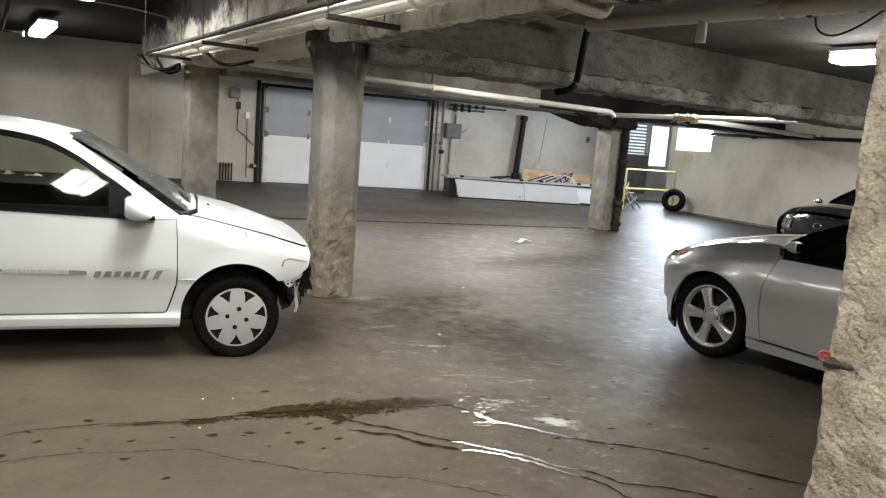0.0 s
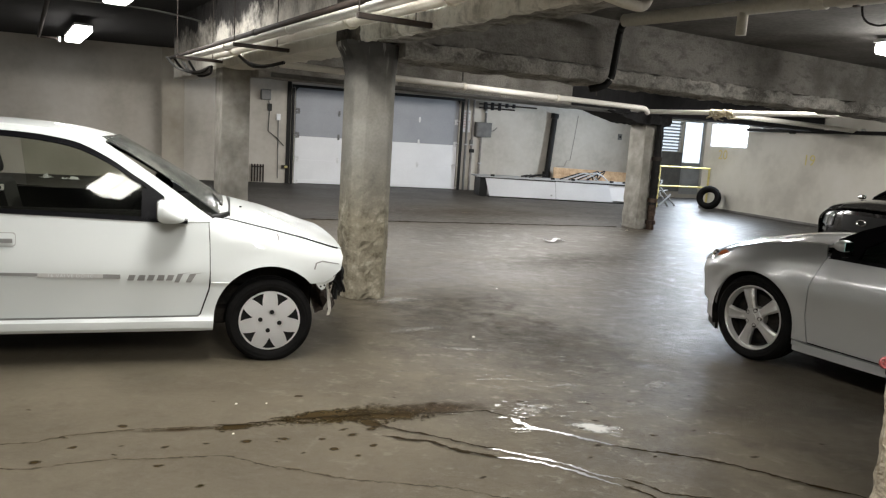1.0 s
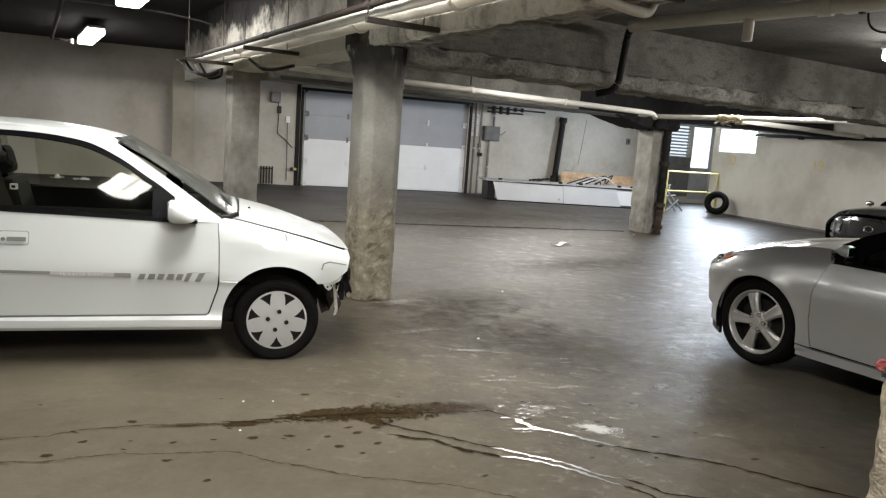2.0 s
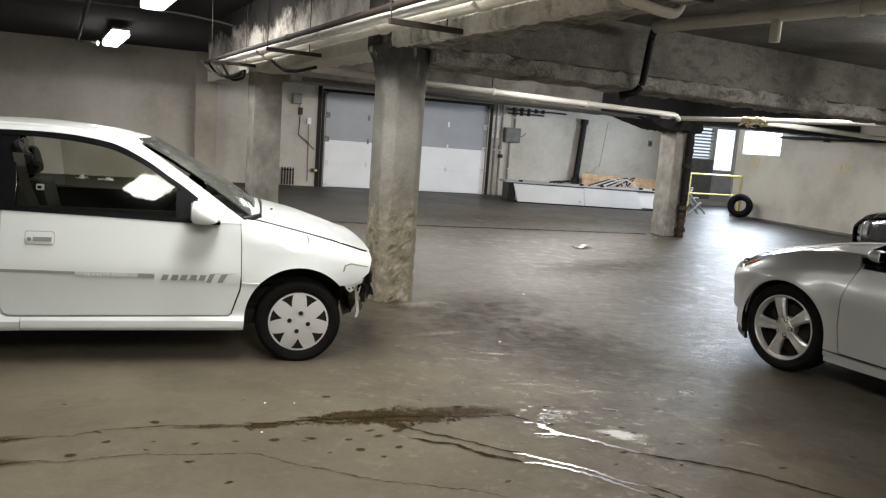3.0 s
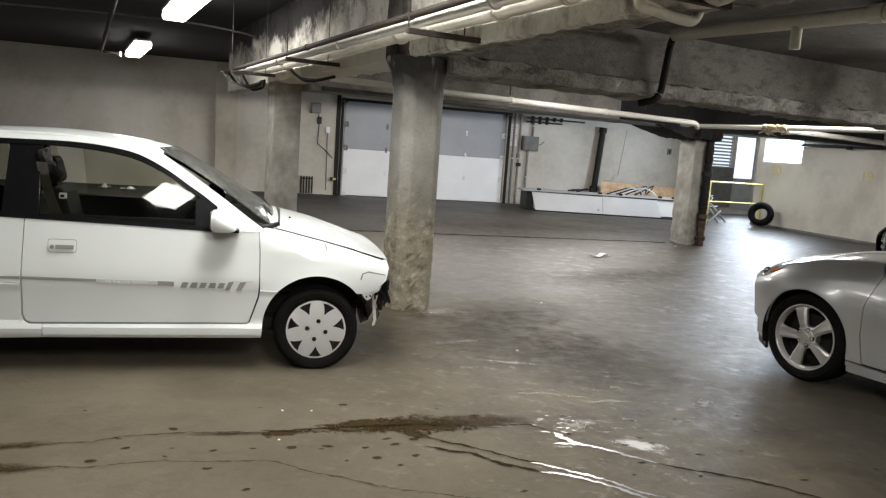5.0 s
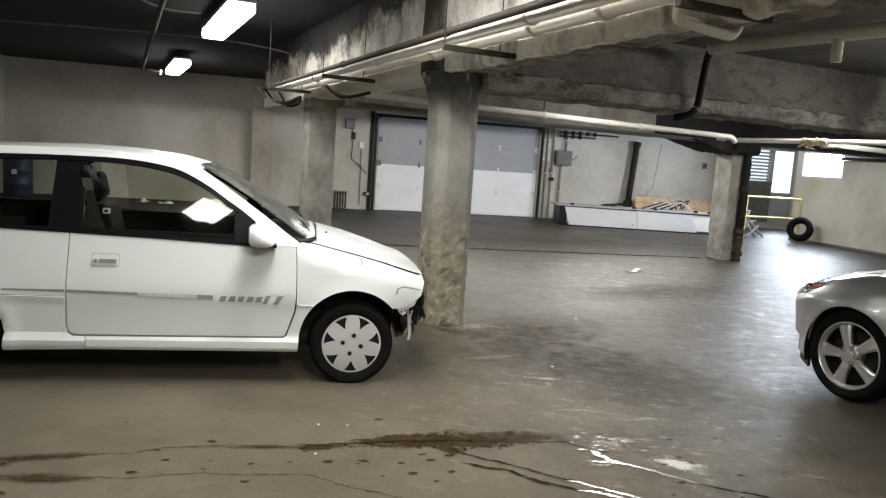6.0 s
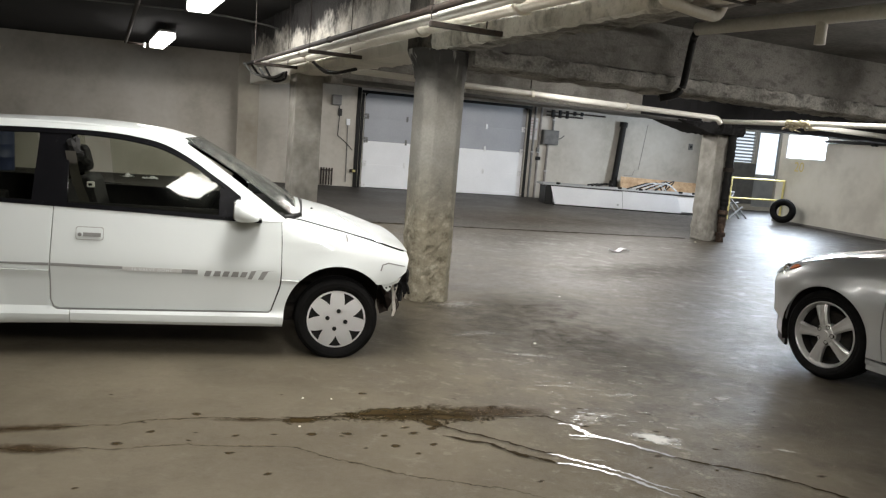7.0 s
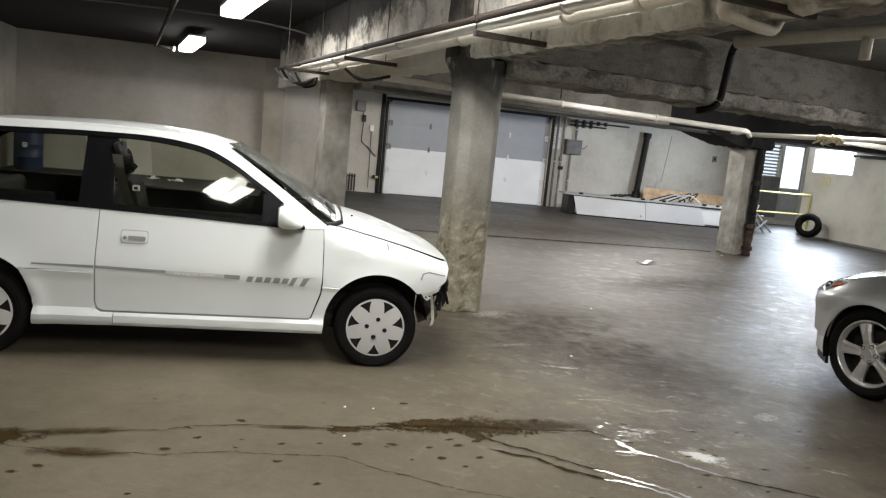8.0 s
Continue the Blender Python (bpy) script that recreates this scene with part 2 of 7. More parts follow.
def column_material():
    """Smooth grey render above, bare tan concrete where it has fallen off below, soot round the head."""
    m, n, l, b = material("column_render")
    tc, sep = n.new("ShaderNodeTexCoord"), n.new("ShaderNodeSeparateXYZ")
    l.new(tc.outputs["Object"], sep.inputs["Vector"])

    def noise_at(scale, detail):
        t = n.new("ShaderNodeTexNoise")
        t.inputs["Scale"].default_value, t.inputs["Detail"].default_value = scale, detail
        l.new(tc.outputs["Object"], t.inputs["Vector"])
        return t.outputs["Fac"]

    def math_node(op, a, b_):
        x = n.new("ShaderNodeMath")
        x.operation = op
        for k, v in enumerate((a, b_)):
            if isinstance(v, float):
                x.inputs[k].default_value = v
            else:
                l.new(v, x.inputs[k])
        return x.outputs[0]

    def ramp(src, stops):
        r = n.new("ShaderNodeValToRGB")
        e = r.color_ramp.elements
        e[0].position, e[0].color = stops[0][0], (*stops[0][1], 1)
        e[1].position, e[1].color = stops[-1][0], (*stops[-1][1], 1)
        for p, c in stops[1:-1]:
            e.new(p).color = (*c, 1)
        l.new(src, r.inputs["Fac"])
        return r.outputs["Color"]

    def mix(fac, a, b_):
        x = n.new("ShaderNodeMix")
        x.data_type = "RGBA"
        l.new(fac, x.inputs["Factor"])
        l.new(a, x.inputs[6])
        l.new(b_, x.inputs[7])
        return x.outputs[2]

    big, mid, fine = noise_at(1.6, 5), noise_at(13.0, 9), noise_at(48.0, 6)
    grey = ramp(math_node("ADD", math_node("MULTIPLY", big, 0.85), math_node("MULTIPLY", fine, 0.15)), [(0.35, (0.155, 0.15, 0.135)), (0.52, (0.25, 0.242, 0.218)), (0.66, (0.37, 0.36, 0.33))])
    tan = ramp(math_node("ADD", math_node("MULTIPLY", mid, 0.7), math_node("MULTIPLY", fine, 0.3)), [(0.33, (0.13, 0.113, 0.078)), (0.45, (0.24, 0.216, 0.158)), (0.55, (0.285, 0.26, 0.195)), (0.66, (0.42, 0.39, 0.31))])
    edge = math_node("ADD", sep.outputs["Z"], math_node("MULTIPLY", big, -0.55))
    low = n.new("ShaderNodeMapRange")
    for k, v in zip(("From Min", "From Max", "To Min", "To Max"), (0.45, 0.95, 1.0, 0.0)):
        low.inputs[k].default_value = v
    l.new(edge, low.inputs["Value"])
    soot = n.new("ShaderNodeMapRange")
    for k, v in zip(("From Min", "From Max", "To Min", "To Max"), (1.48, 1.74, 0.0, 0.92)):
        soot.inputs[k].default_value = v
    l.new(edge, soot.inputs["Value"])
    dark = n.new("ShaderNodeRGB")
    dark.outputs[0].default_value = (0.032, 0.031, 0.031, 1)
    # pale lime runs below the head
    mp, runs = n.new("ShaderNodeMapping"), n.new("ShaderNodeTexNoise")
    mp.inputs["Scale"].default_value = (13.0, 13.0, 1.3)
    runs.inputs["Scale"].default_value, runs.inputs["Detail"].default_value = 1.0, 4
    l.new(tc.outputs["Object"], mp.inputs["Vector"])
    l.new(mp.outputs["Vector"], runs.inputs["Vector"])
    streak, reach = n.new("ShaderNodeMapRange"), n.new("ShaderNodeMapRange")
    for node, vals in ((streak, (0.58, 0.68, 0.0, 0.85)), (reach, (1.25, 1.75, 0.0, 1.0))):
        for k, v in zip(("From Min", "From Max", "To Min", "To Max"), vals):
            node.inputs[k].default_value = v
    l.new(runs.outputs["Fac"], streak.inputs["Value"])
    l.new(edge, reach.inputs["Value"])
    lime = n.new("ShaderNodeRGB")
    lime.outputs[0].default_value = (0.42, 0.41, 0.38, 1)
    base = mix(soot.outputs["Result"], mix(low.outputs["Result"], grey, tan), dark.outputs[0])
    l.new(mix(math_node("MULTIPLY", streak.outputs["Result"], reach.outputs["Result"]), base, lime.outputs[0]), b.inputs["Base Color"])
    b.inputs["Roughness"].default_value = 0.9
    bn = n.new("ShaderNodeBump")
    bn.inputs["Distance"].default_value = 0.02
    l.new(math_node("ADD", math_node("MULTIPLY", low.outputs["Result"], 0.8), 0.15), bn.inputs["Strength"])
    l.new(mid, bn.inputs["Height"])
    l.new(bn.outputs["Normal"], b.inputs["Normal"])
    return m


CONCRETE = column_material()
BLACK = plain("black_plastic", (0.009, 0.009, 0.009), 0.5)
BLACK.node_tree.nodes["Principled BSDF"].inputs["Specular IOR Level"].default_value = 0.25
LAMP_GLOW = glowing("lamp_diffuser", (1.0, 0.965, 0.915), 9.0)
DAY_GLOW = glowing("daylight_pane", (0.86, 0.93, 1.0), 5.0)

# ---- mesh helpers ----


def part(name, bm, mat, parent=None, label="", smooth=False):
    me = bpy.data.meshes.new(name)
    bm.normal_update()
    bm.to_mesh(me)
    bm.free()
    if smooth:
        me.shade_smooth()
    for m in mat if isinstance(mat, (list, tuple)) else (mat,):
        me.materials.append(m)
    ob = new(name, me)
    if parent is not None:
        ob.parent = parent
    if label:
        tagged(ob, label)
    return ob


def thing(name, label, category, m=None, group="", kind=""):
    ob = new(name)
    ob.empty_display_size = 0.1
    if m is not None:
        ob.matrix_world = m
    return tagged(ob, label, category, group, kind)


def add_box(bm, x0, x1, y0, y1, z0, z1, bevel=0.0, m=None):
    vs = [bm.verts.new((x, y, z)) for x in (x0, x1) for y in (y0, y1) for z in (z0, z1)]
    fs = [bm.faces.new([vs[i] for i in q]) for q in ((0, 1, 3, 2), (4, 6, 7, 5), (0, 4, 5, 1), (2, 3, 7, 6), (0, 2, 6, 4), (1, 5, 7, 3))]
    if bevel:
        es = list({e for f in fs for e in f.edges})
        r = bmesh.ops.bevel(bm, geom=es, offset=bevel, segments=2, affect="EDGES", profile=0.5)
        vs = list({v for f in r["faces"] for v in f.verts} | {v for v in vs if v.is_valid})
    if m is not None:
        bmesh.ops.transform(bm, matrix=m, verts=vs)
    return vs


def box(x0, x1, y0, y1, z0, z1, bevel=0.0):
    bm = bmesh.new()
    add_box(bm, x0, x1, y0, y1, z0, z1, bevel)
    bmesh.ops.recalc_face_normals(bm, faces=bm.faces)
    return bm


def rough_box(x0, x1, y0, y1, z0, z1, step, amp, seed=0.0, scale=4.0, chip=0.0, low=0.0):
    """A box of cast concrete whose faces are cut into cells and worn by noise; chip rounds its edges unevenly, low wears its foot."""
    bm = bmesh.new()
    add_box(bm, x0, x1, y0, y1, z0, z1)
    for axis, (a, b) in enumerate(((x0, x1), (y0, y1), (z0, z1))):
        k = max(1, round((b - a) / step))
        no = [0, 0, 0]
        no[axis] = 1
        for i in range(1, k):
            co = [0, 0, 0]
            co[axis] = a + (b - a) * i / k
            bmesh.ops.bisect_plane(bm, geom=bm.verts[:] + bm.edges[:] + bm.faces[:], plane_co=co, plane_no=no)
    bmesh.ops.recalc_face_normals(bm, faces=bm.faces)
    bm.normal_update()
    mid = Vector(((x0 + x1) / 2, (y0 + y1) / 2, (z0 + z1) / 2))
    for v in bm.verts:
        p = v.co.copy()
        w = noise.fractal(p * scale + Vector((seed, seed * 1.7, 0)), 0.8, 2.1, 4)
        g = noise.noise(p * scale * 5 + Vector((seed, 3.0, seed)))
        edge = (min(p.x - x0, x1 - p.x) < 1e-4) + (min(p.y - y0, y1 - p.y) < 1e-4) + (min(p.z - z0, z1 - p.z) < 1e-4)
        d = amp * (0.7 * w + 0.45 * g)
        if low:
            d *= 0.25 + 0.75 * max(0.0, min(1.0, (low - p.z) / 0.35 + 0.5))
        v.co += v.normal * d
        if edge >= 2 and chip:
            c = chip * max(0.0, 0.35 + noise.noise(p * 7 + Vector((0, seed, 0))))
            if low:
                c *= 0.3 + 0.7 * max(0.0, min(1.0, (low - p.z) / 0.35 + 0.5))
            v.co -= v.normal * c
    return bm


def add_tube(bm, pts, r, sides=10, caps=True):
    pts = [Vector(p) for p in pts]
    rings = []
    for i, p in enumerate(pts):
        d = (pts[min(i + 1, len(pts) - 1)] - pts[max(i - 1, 0)]).normalized()
        a = d.cross(Vector((0, 0, 1)) if abs(d.z) < 0.9 else Vector((1, 0, 0))).normalized()
        b = d.cross(a)
        rr = r[i] if isinstance(r, (list, tuple)) else r
        rings.append([bm.verts.new(p + rr * (math.cos(t) * a + math.sin(t) * b)) for t in (2 * math.pi * k / sides for k in range(sides))])
    for s, t in zip(rings, rings[1:]):
        for k in range(sides):
            bm.faces.new((s[k], s[(k + 1) % sides], t[(k + 1) % sides], t[k]))
    if caps:
        bm.faces.new(rings[0][::-1])
        bm.faces.new(rings[-1])


def tube(pts, r, sides=10):
    bm = bmesh.new()
    add_tube(bm, pts, r, sides)
    bmesh.ops.recalc_face_normals(bm, faces=bm.faces)
    return bm


def rounded(pts, r=0.08, n=4):
    """A polyline with its inner corners rounded."""
    pts = [Vector(p) for p in pts]
    out = [pts[0]]
    for a, b, c in zip(pts, pts[1:], pts[2:]):
        u, w = (a - b), (c - b)
        k = min(r, u.length / 2, w.length / 2)
        p, q = b + u.normalized() * k, b + w.normalized() * k
        for i in range(n + 1):
            t = i / n
            out.append((1 - t) ** 2 * p + 2 * t * (1 - t) * b + t * t * q)
    out.append(pts[-1])
    return out


def lathe(profile, sides=32, axis="y"):
    """Turns a profile of (radius, depth) round an axis."""
    bm = bmesh.new()
    rings = []
    for r, d in profile:
        ring = []
        for k in range(sides):
            a = 2 * math.pi * k / sides
            ring.append(bm.verts.new((r * math.cos(a), d, r * math.sin(a)) if axis == "y" else (r * math.cos(a), r * math.sin(a), d)))
        rings.append(ring)
    for s, t in zip(rings, rings[1:]):
        for k in range(sides):
            bm.faces.new((s[k], s[(k + 1) % sides], t[(k + 1) % sides], t[k]))
    bmesh.ops.remove_doubles(bm, verts=bm.verts, dist=1e-5)
    bmesh.ops.recalc_face_normals(bm, faces=bm.faces)
    return bm


def sheet(outline, shape, step, thick=0.012, out=None):
    """A curved panel: a flat outline (a, b), cut into cells, laid over shape(a, b) and given thickness."""
    bm = bmesh.new()
    bm.faces.new([bm.verts.new((a, b, 0)) for a, b in outline])
    for axis in (0, 1):
        vals = [p[axis] for p in outline]
        lo, hi = min(vals), max(vals)
        k = max(1, math.ceil((hi - lo) / step))
        no = (1, 0, 0) if axis == 0 else (0, 1, 0)
        for i in range(1, k):
            c = lo + (hi - lo) * i / k + 1.3e-4
            bmesh.ops.bisect_plane(bm, geom=bm.verts[:] + bm.edges[:] + bm.faces[:], plane_co=(c, 0, 0) if axis == 0 else (0, c, 0), plane_no=no)
    bmesh.ops.triangulate(bm, faces=[f for f in bm.faces if len(f.verts) > 4])
    for v in bm.verts:
        v.co = Vector(shape(v.co.x, v.co.y))
    bm.normal_update()
    if out is None:
        mean = sum((f.calc_center_median() for f in bm.faces), Vector()) / len(bm.faces)
        out = Vector((0, math.copysign(1, mean.y), 0)) if abs(mean.y) > 0.2 else Vector((0.2, 0, 1))
    if sum(f.normal.dot(out) * f.calc_area() for f in bm.faces) < 0:
        bmesh.ops.reverse_faces(bm, faces=bm.faces)
    bm.normal_update()
    if thick:
        bmesh.ops.solidify(bm, geom=bm.faces[:], thickness=thick)
    return bm


def arc(cx, cy, r, a0, a1, n=14):
    return [(cx + r * math.cos(radians(a0 + (a1 - a0) * i / n)), cy + r * math.sin(radians(a0 + (a1 - a0) * i / n))) for i in range(n + 1)]


def dense(pts, n=4):
    """A smooth curve through a few points."""
    out = []
    for i in range(len(pts) - 1):
        p0, p1, p2, p3 = (Vector(pts[max(0, min(len(pts) - 1, i + d))]) for d in (-1, 0, 1, 2))
        for k in range(n):
            t = k / n
            q = 0.5 * (2 * p1 + (p2 - p0) * t + (2 * p0 - 5 * p1 + 4 * p2 - p3) * t * t + (3 * p1 - p0 - 3 * p2 + p3) * t ** 3)
            out.append((q.x, q.y))
    out.append(tuple(pts[-1]))
    return out


def lerp_table(table, x):
    if x <= table[0][0]:
        return table[0][1]
    for (a, p), (b, q) in zip(table, table[1:]):
        if x <= b:
            t = (x - a) / (b - a)
            return p + (q - p) * t
    return table[-1][1]


def smooth_table(table, x, h=0.06):
    return sum(lerp_table(table, x + d * h) for d in (-1, -0.5, 0, 0.5, 1)) / 5

# ---- structure: floor, walls, ceilings ----
X_LEFT, X_RIGHT, Y_FAR, Y_BACK = -4.9, 14.1, 19.4, -4.0
X_END, Y_TURN = 18.4, 16.25


def floor_material():
    m, n, l, b = material("floor_concrete")
    tc = n.new("ShaderNodeTexCoord")
    mp = n.new("ShaderNodeMapping")
    mp.vector_type = "TEXTURE"
    mp.inputs["Rotation"].default_value = (0, 0, radians(-30))
    mp.inputs["Scale"].default_value = (1.3, 1.0, 1.0)
    l.new(tc.outputs["Object"], mp.inputs["Vector"])

    def noise_at(scale, detail, src, rough=0.55):
        t = n.new("ShaderNodeTexNoise")
        t.inputs["Scale"].default_value, t.inputs["Detail"].default_value, t.inputs["Roughness"].default_value = scale, detail, rough
        l.new(src, t.inputs["Vector"])
        return t.outputs["Fac"]

    def span(src, a, b_, c, d):
        r = n.new("ShaderNodeMapRange")
        for k, v in zip(("From Min", "From Max", "To Min", "To Max"), (a, b_, c, d)):
            r.inputs[k].default_value = v
        l.new(src, r.inputs["Value"])
        return r.outputs["Result"]

    def blend(fac, a, b_, kind="MIX"):
        x = n.new("ShaderNodeMix")
        x.data_type, x.blend_type = "RGBA", kind
        l.new(fac, x.inputs["Factor"])
        for s, k in ((a, "A"), (b_, "B")):
            if isinstance(s, tuple):
                x.inputs[6 if k == "A" else 7].default_value = (*s, 1)
            else:
                l.new(s, x.inputs[6 if k == "A" else 7])
        return x.outputs[2]

    large = noise_at(0.55, 5, tc.outputs["Object"])
    streak = noise_at(1.0, 7, mp.outputs["Vector"], 0.6)
    scrape = noise_at(10.0, 9, mp.outputs["Vector"], 0.80)
    fine = noise_at(30.0, 6, tc.outputs["Object"], 0.7)
    specks = noise_at(9.0, 8, tc.outputs["Object"], 0.75)
    grime = noise_at(2.6, 9, tc.outputs["Object"], 0.72)
    sep = n.new("ShaderNodeSeparateXYZ")
    l.new(tc.outputs["Object"], sep.inputs["Vector"])

    def along(axis, wobble):
        x = n.new("ShaderNodeMath")
        x.operation = "MULTIPLY_ADD"
        x.inputs[1].default_value = wobble
        l.new(large, x.inputs[0])
        l.new(sep.outputs[axis], x.inputs[2])
        return x.outputs[0]

    def times(a, b_):
        x = n.new("ShaderNodeMath")
        x.operation = "MULTIPLY"
        l.new(a, x.inputs[0])
        l.new(b_, x.inputs[1])
        return x.outputs[0]

    # the driving lane is worn through to the aggregate and wet; the parking bays keep their tan skin
    lane = span(along("X", 2.0), 2.2, 3.6, 0.38, 0.9)
    away = n.new("ShaderNodeVectorMath")
    away.operation = "DISTANCE"
    away.inputs[1].default_value = (3.2, 4.2, 0.0)
    l.new(tc.outputs["Object"], away.inputs[0])
    scuffed = span(away.outputs["Value"], 0.5, 2.4, 1.0, 0.12)
    c = blend(span(large, 0.35, 0.65, 0, 1), (0.100, 0.086, 0.060), (0.144, 0.125, 0.092))
    c = blend(times(span(streak, 0.52, 0.66, 0, 0.9), lane), c, (0.165, 0.142, 0.102))
    c = blend(times(span(streak, 0.34, 0.54, 0.8, 0), lane), c, (0.05, 0.042, 0.031))
    c = blend(times(span(grime, 0.48, 0.64, 0.0, 0.75), lane), c, (0.045, 0.038, 0.027))
    c = blend(times(span(scrape, 0.545, 0.63, 0.0, 0.98), scuffed), c, (0.27, 0.248, 0.205))
    c = blend(times(span(scrape, 0.33, 0.44, 0.8, 0.0), scuffed), c, (0.045, 0.040, 0.033))
    c = blend(span(fine, 0.3, 0.7, 0.0, 0.3), c, (0.145, 0.127, 0.10))
    c = blend(span(specks, 0.36, 0.48, 0.35, 0.0), c, (0.085, 0.07, 0.05))
    joint = n.new("ShaderNodeMath")
    joint.operation = "MULTIPLY_ADD"
    joint.inputs[1].default_value = 0.0426
    l.new(sep.outputs["X"], joint.inputs[0])
    l.new(sep.outputs["Y"], joint.inputs[2])
    # the floor darkens with distance and turns greyer past the expansion joint
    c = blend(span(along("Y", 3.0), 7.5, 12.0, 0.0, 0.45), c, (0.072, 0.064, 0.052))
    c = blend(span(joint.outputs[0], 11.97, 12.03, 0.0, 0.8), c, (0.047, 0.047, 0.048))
    # darker to the right: shade beside the silver car put into the colour
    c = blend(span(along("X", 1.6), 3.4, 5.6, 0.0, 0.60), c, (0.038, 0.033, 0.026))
    c = blend(span(specks, 0.66, 0.74, 0.0, 0.6), c, (0.36, 0.34, 0.30))
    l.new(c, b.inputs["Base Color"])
    add = n.new("ShaderNodeMath")
    add.operation = "ADD"
    sheen = n.new("ShaderNodeMath")
    sheen.operation = "MULTIPLY_ADD"
    sheen.inputs[1].default_value = 0.30
    l.new(streak, sheen.inputs[0])
    l.new(span(along("X", 1.6), 2.3, 4.8, 0.44, 0.27), sheen.inputs[2])
    l.new(sheen.outputs[0], add.inputs[0])
    l.new(times(span(along("X", 1.6), 2.3, 5.2, 0.08, 0.24), span(joint.outputs[0], 11.5, 13.5, 1.0, 0.45)), b.inputs["Specular IOR Level"])
    l.new(span(specks, 0.3, 0.7, -0.05, 0.13), add.inputs[1])
    # worn patches hold a damp shine
    patch = noise_at(4.5, 9, mp.outputs["Vector"], 0.72)
    damp = times(span(patch, 0.53, 0.62, 0.0, 0.5), span(along("X", 1.6), 3.0, 5.4, 0.0, 1.0))
    damp = times(damp, span(joint.outputs[0], 10.5, 12.5, 1.0, 0.5))
    wet = n.new("ShaderNodeMix")
    l.new(damp, wet.inputs["Factor"])
    l.new(add.outputs[0], wet.inputs["A"])
    wet.inputs["B"].default_value = 0.20
    l.new(wet.outputs["Result"], b.inputs["Roughness"])
    bn, bn2 = n.new("ShaderNodeBump"), n.new("ShaderNodeBump")
    bn.inputs["Strength"].default_value, bn.inputs["Distance"].default_value = 0.5, 0.008
    l.new(specks, bn.inputs["Height"])
    bn2.inputs["Distance"].default_value = 0.028
    l.new(span(scuffed, 0.12, 1.0, 0.38, 0.6), bn2.inputs["Strength"])
    l.new(scrape, bn2.inputs["Height"])
    l.new(bn.outputs["Normal"], bn2.inputs["Normal"])
    l.new(bn2.outputs["Normal"], b.inputs["Normal"])
    return m


FLOOR = floor_material()
bm = bmesh.new()
bmesh.ops.create_grid(bm, x_segments=60, y_segments=60, size=0.5, matrix=Matrix.Translation((6.75, 7.7, 0)) @ Matrix.Diagonal((23.5, 23.6, 1, 1)))
tagged(part("floor", bm, FLOOR), "worn stained concrete garage floor with cracks", "floor", kind="structure")


def wall_with_holes(axis, at, thick, a0, a1, z0, z1, holes):
    """A wall across one axis from a0 to a1, made of blocks round its openings (a0, a1, z0, z1)."""
    bm = bmesh.new()
    cuts = sorted({a0, a1, *(h[0] for h in holes), *(h[1] for h in holes)})
    for p, q in zip(cuts, cuts[1:]):
        mid = (p + q) / 2
        spans, low = [], z0
        for h in sorted((h for h in holes if h[0] < mid < h[1]), key=lambda h: h[2]):
            if h[2] > low:
                spans.append((low, h[2]))
            low = h[3]
        spans.append((low, z1))
        for lo, hi in spans:
            if axis == "y":
                add_box(bm, p, q, at, at + thick, lo, hi)
            else:
                add_box(bm, at, at + thick, p, q, lo, hi)
    bmesh.ops.remove_doubles(bm, verts=bm.verts, dist=1e-4)
    bmesh.ops.recalc_face_normals(bm, faces=bm.faces)
    return bm


DOOR = (3.77, 8.29, 0.0, 2.44)
GLAZED = (15.93, 16.72, 0.12, 2.42)
LOUVRE = (15.12, 15.85, 1.45, 2.38)
WINDOW = (14.72, 16.06, 1.62, 2.24)
tagged(part("wall_north", wall_with_holes("y", Y_FAR, 0.25, X_LEFT - 0.25, X_END + 0.25, 0, 3.4, [DOOR, GLAZED, LOUVRE]), WALL_FAR), "grubby beige plastered garage wall", "wall", kind="structure")
tagged(part("wall_west", wall_with_holes("x", X_LEFT - 0.25, 0.25, Y_BACK - 0.25, Y_FAR, 0, 3.4, []), WALL), "grubby beige plastered garage wall", "wall", kind="structure")
tagged(part("wall_south", wall_with_holes("y", Y_BACK - 0.25, 0.25, X_LEFT, X_END + 0.25, 0, 3.4, []), WALL), "plain beige garage wall", "wall", kind="structure")
bm = wall_with_holes("x", X_RIGHT, 0.3, Y_BACK, Y_TURN, 0, 3.4, [WINDOW])
tagged(part("wall_east", bm, WALL_RIGHT), "cream painted block wall with stained foot", "wall", kind="structure")
tagged(part("wall_stair", wall_with_holes("x", X_END, 0.25, Y_BACK, Y_FAR, 0, 3.4, []), WALL), "plain beige wall of the stair recess", "wall", kind="structure")
bm = box(X_RIGHT + 0.31, X_END, Y_TURN - 0.25, Y_TURN, 0, 3.4)
tagged(part("wall_recess", bm, WALL), "plain beige wall of the stair recess", "wall", kind="structure")

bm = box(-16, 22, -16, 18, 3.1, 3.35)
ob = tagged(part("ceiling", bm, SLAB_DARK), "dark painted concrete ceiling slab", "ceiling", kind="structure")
ob.matrix_world = GRID
bm = bmesh.new()
add_box(bm, 0.0, 22, -16, 7.62, 2.68, 3.098)
add_box(bm, 1.3, 22, 7.62, 18, 2.68, 3.098)
bmesh.ops.recalc_face_normals(bm, faces=bm.faces)
ob = tagged(part("ceiling_low", bm, SLAB_GREY), "grey stained concrete ceiling slab", "ceiling", kind="structure")
ob.matrix_world = GRID

# beams


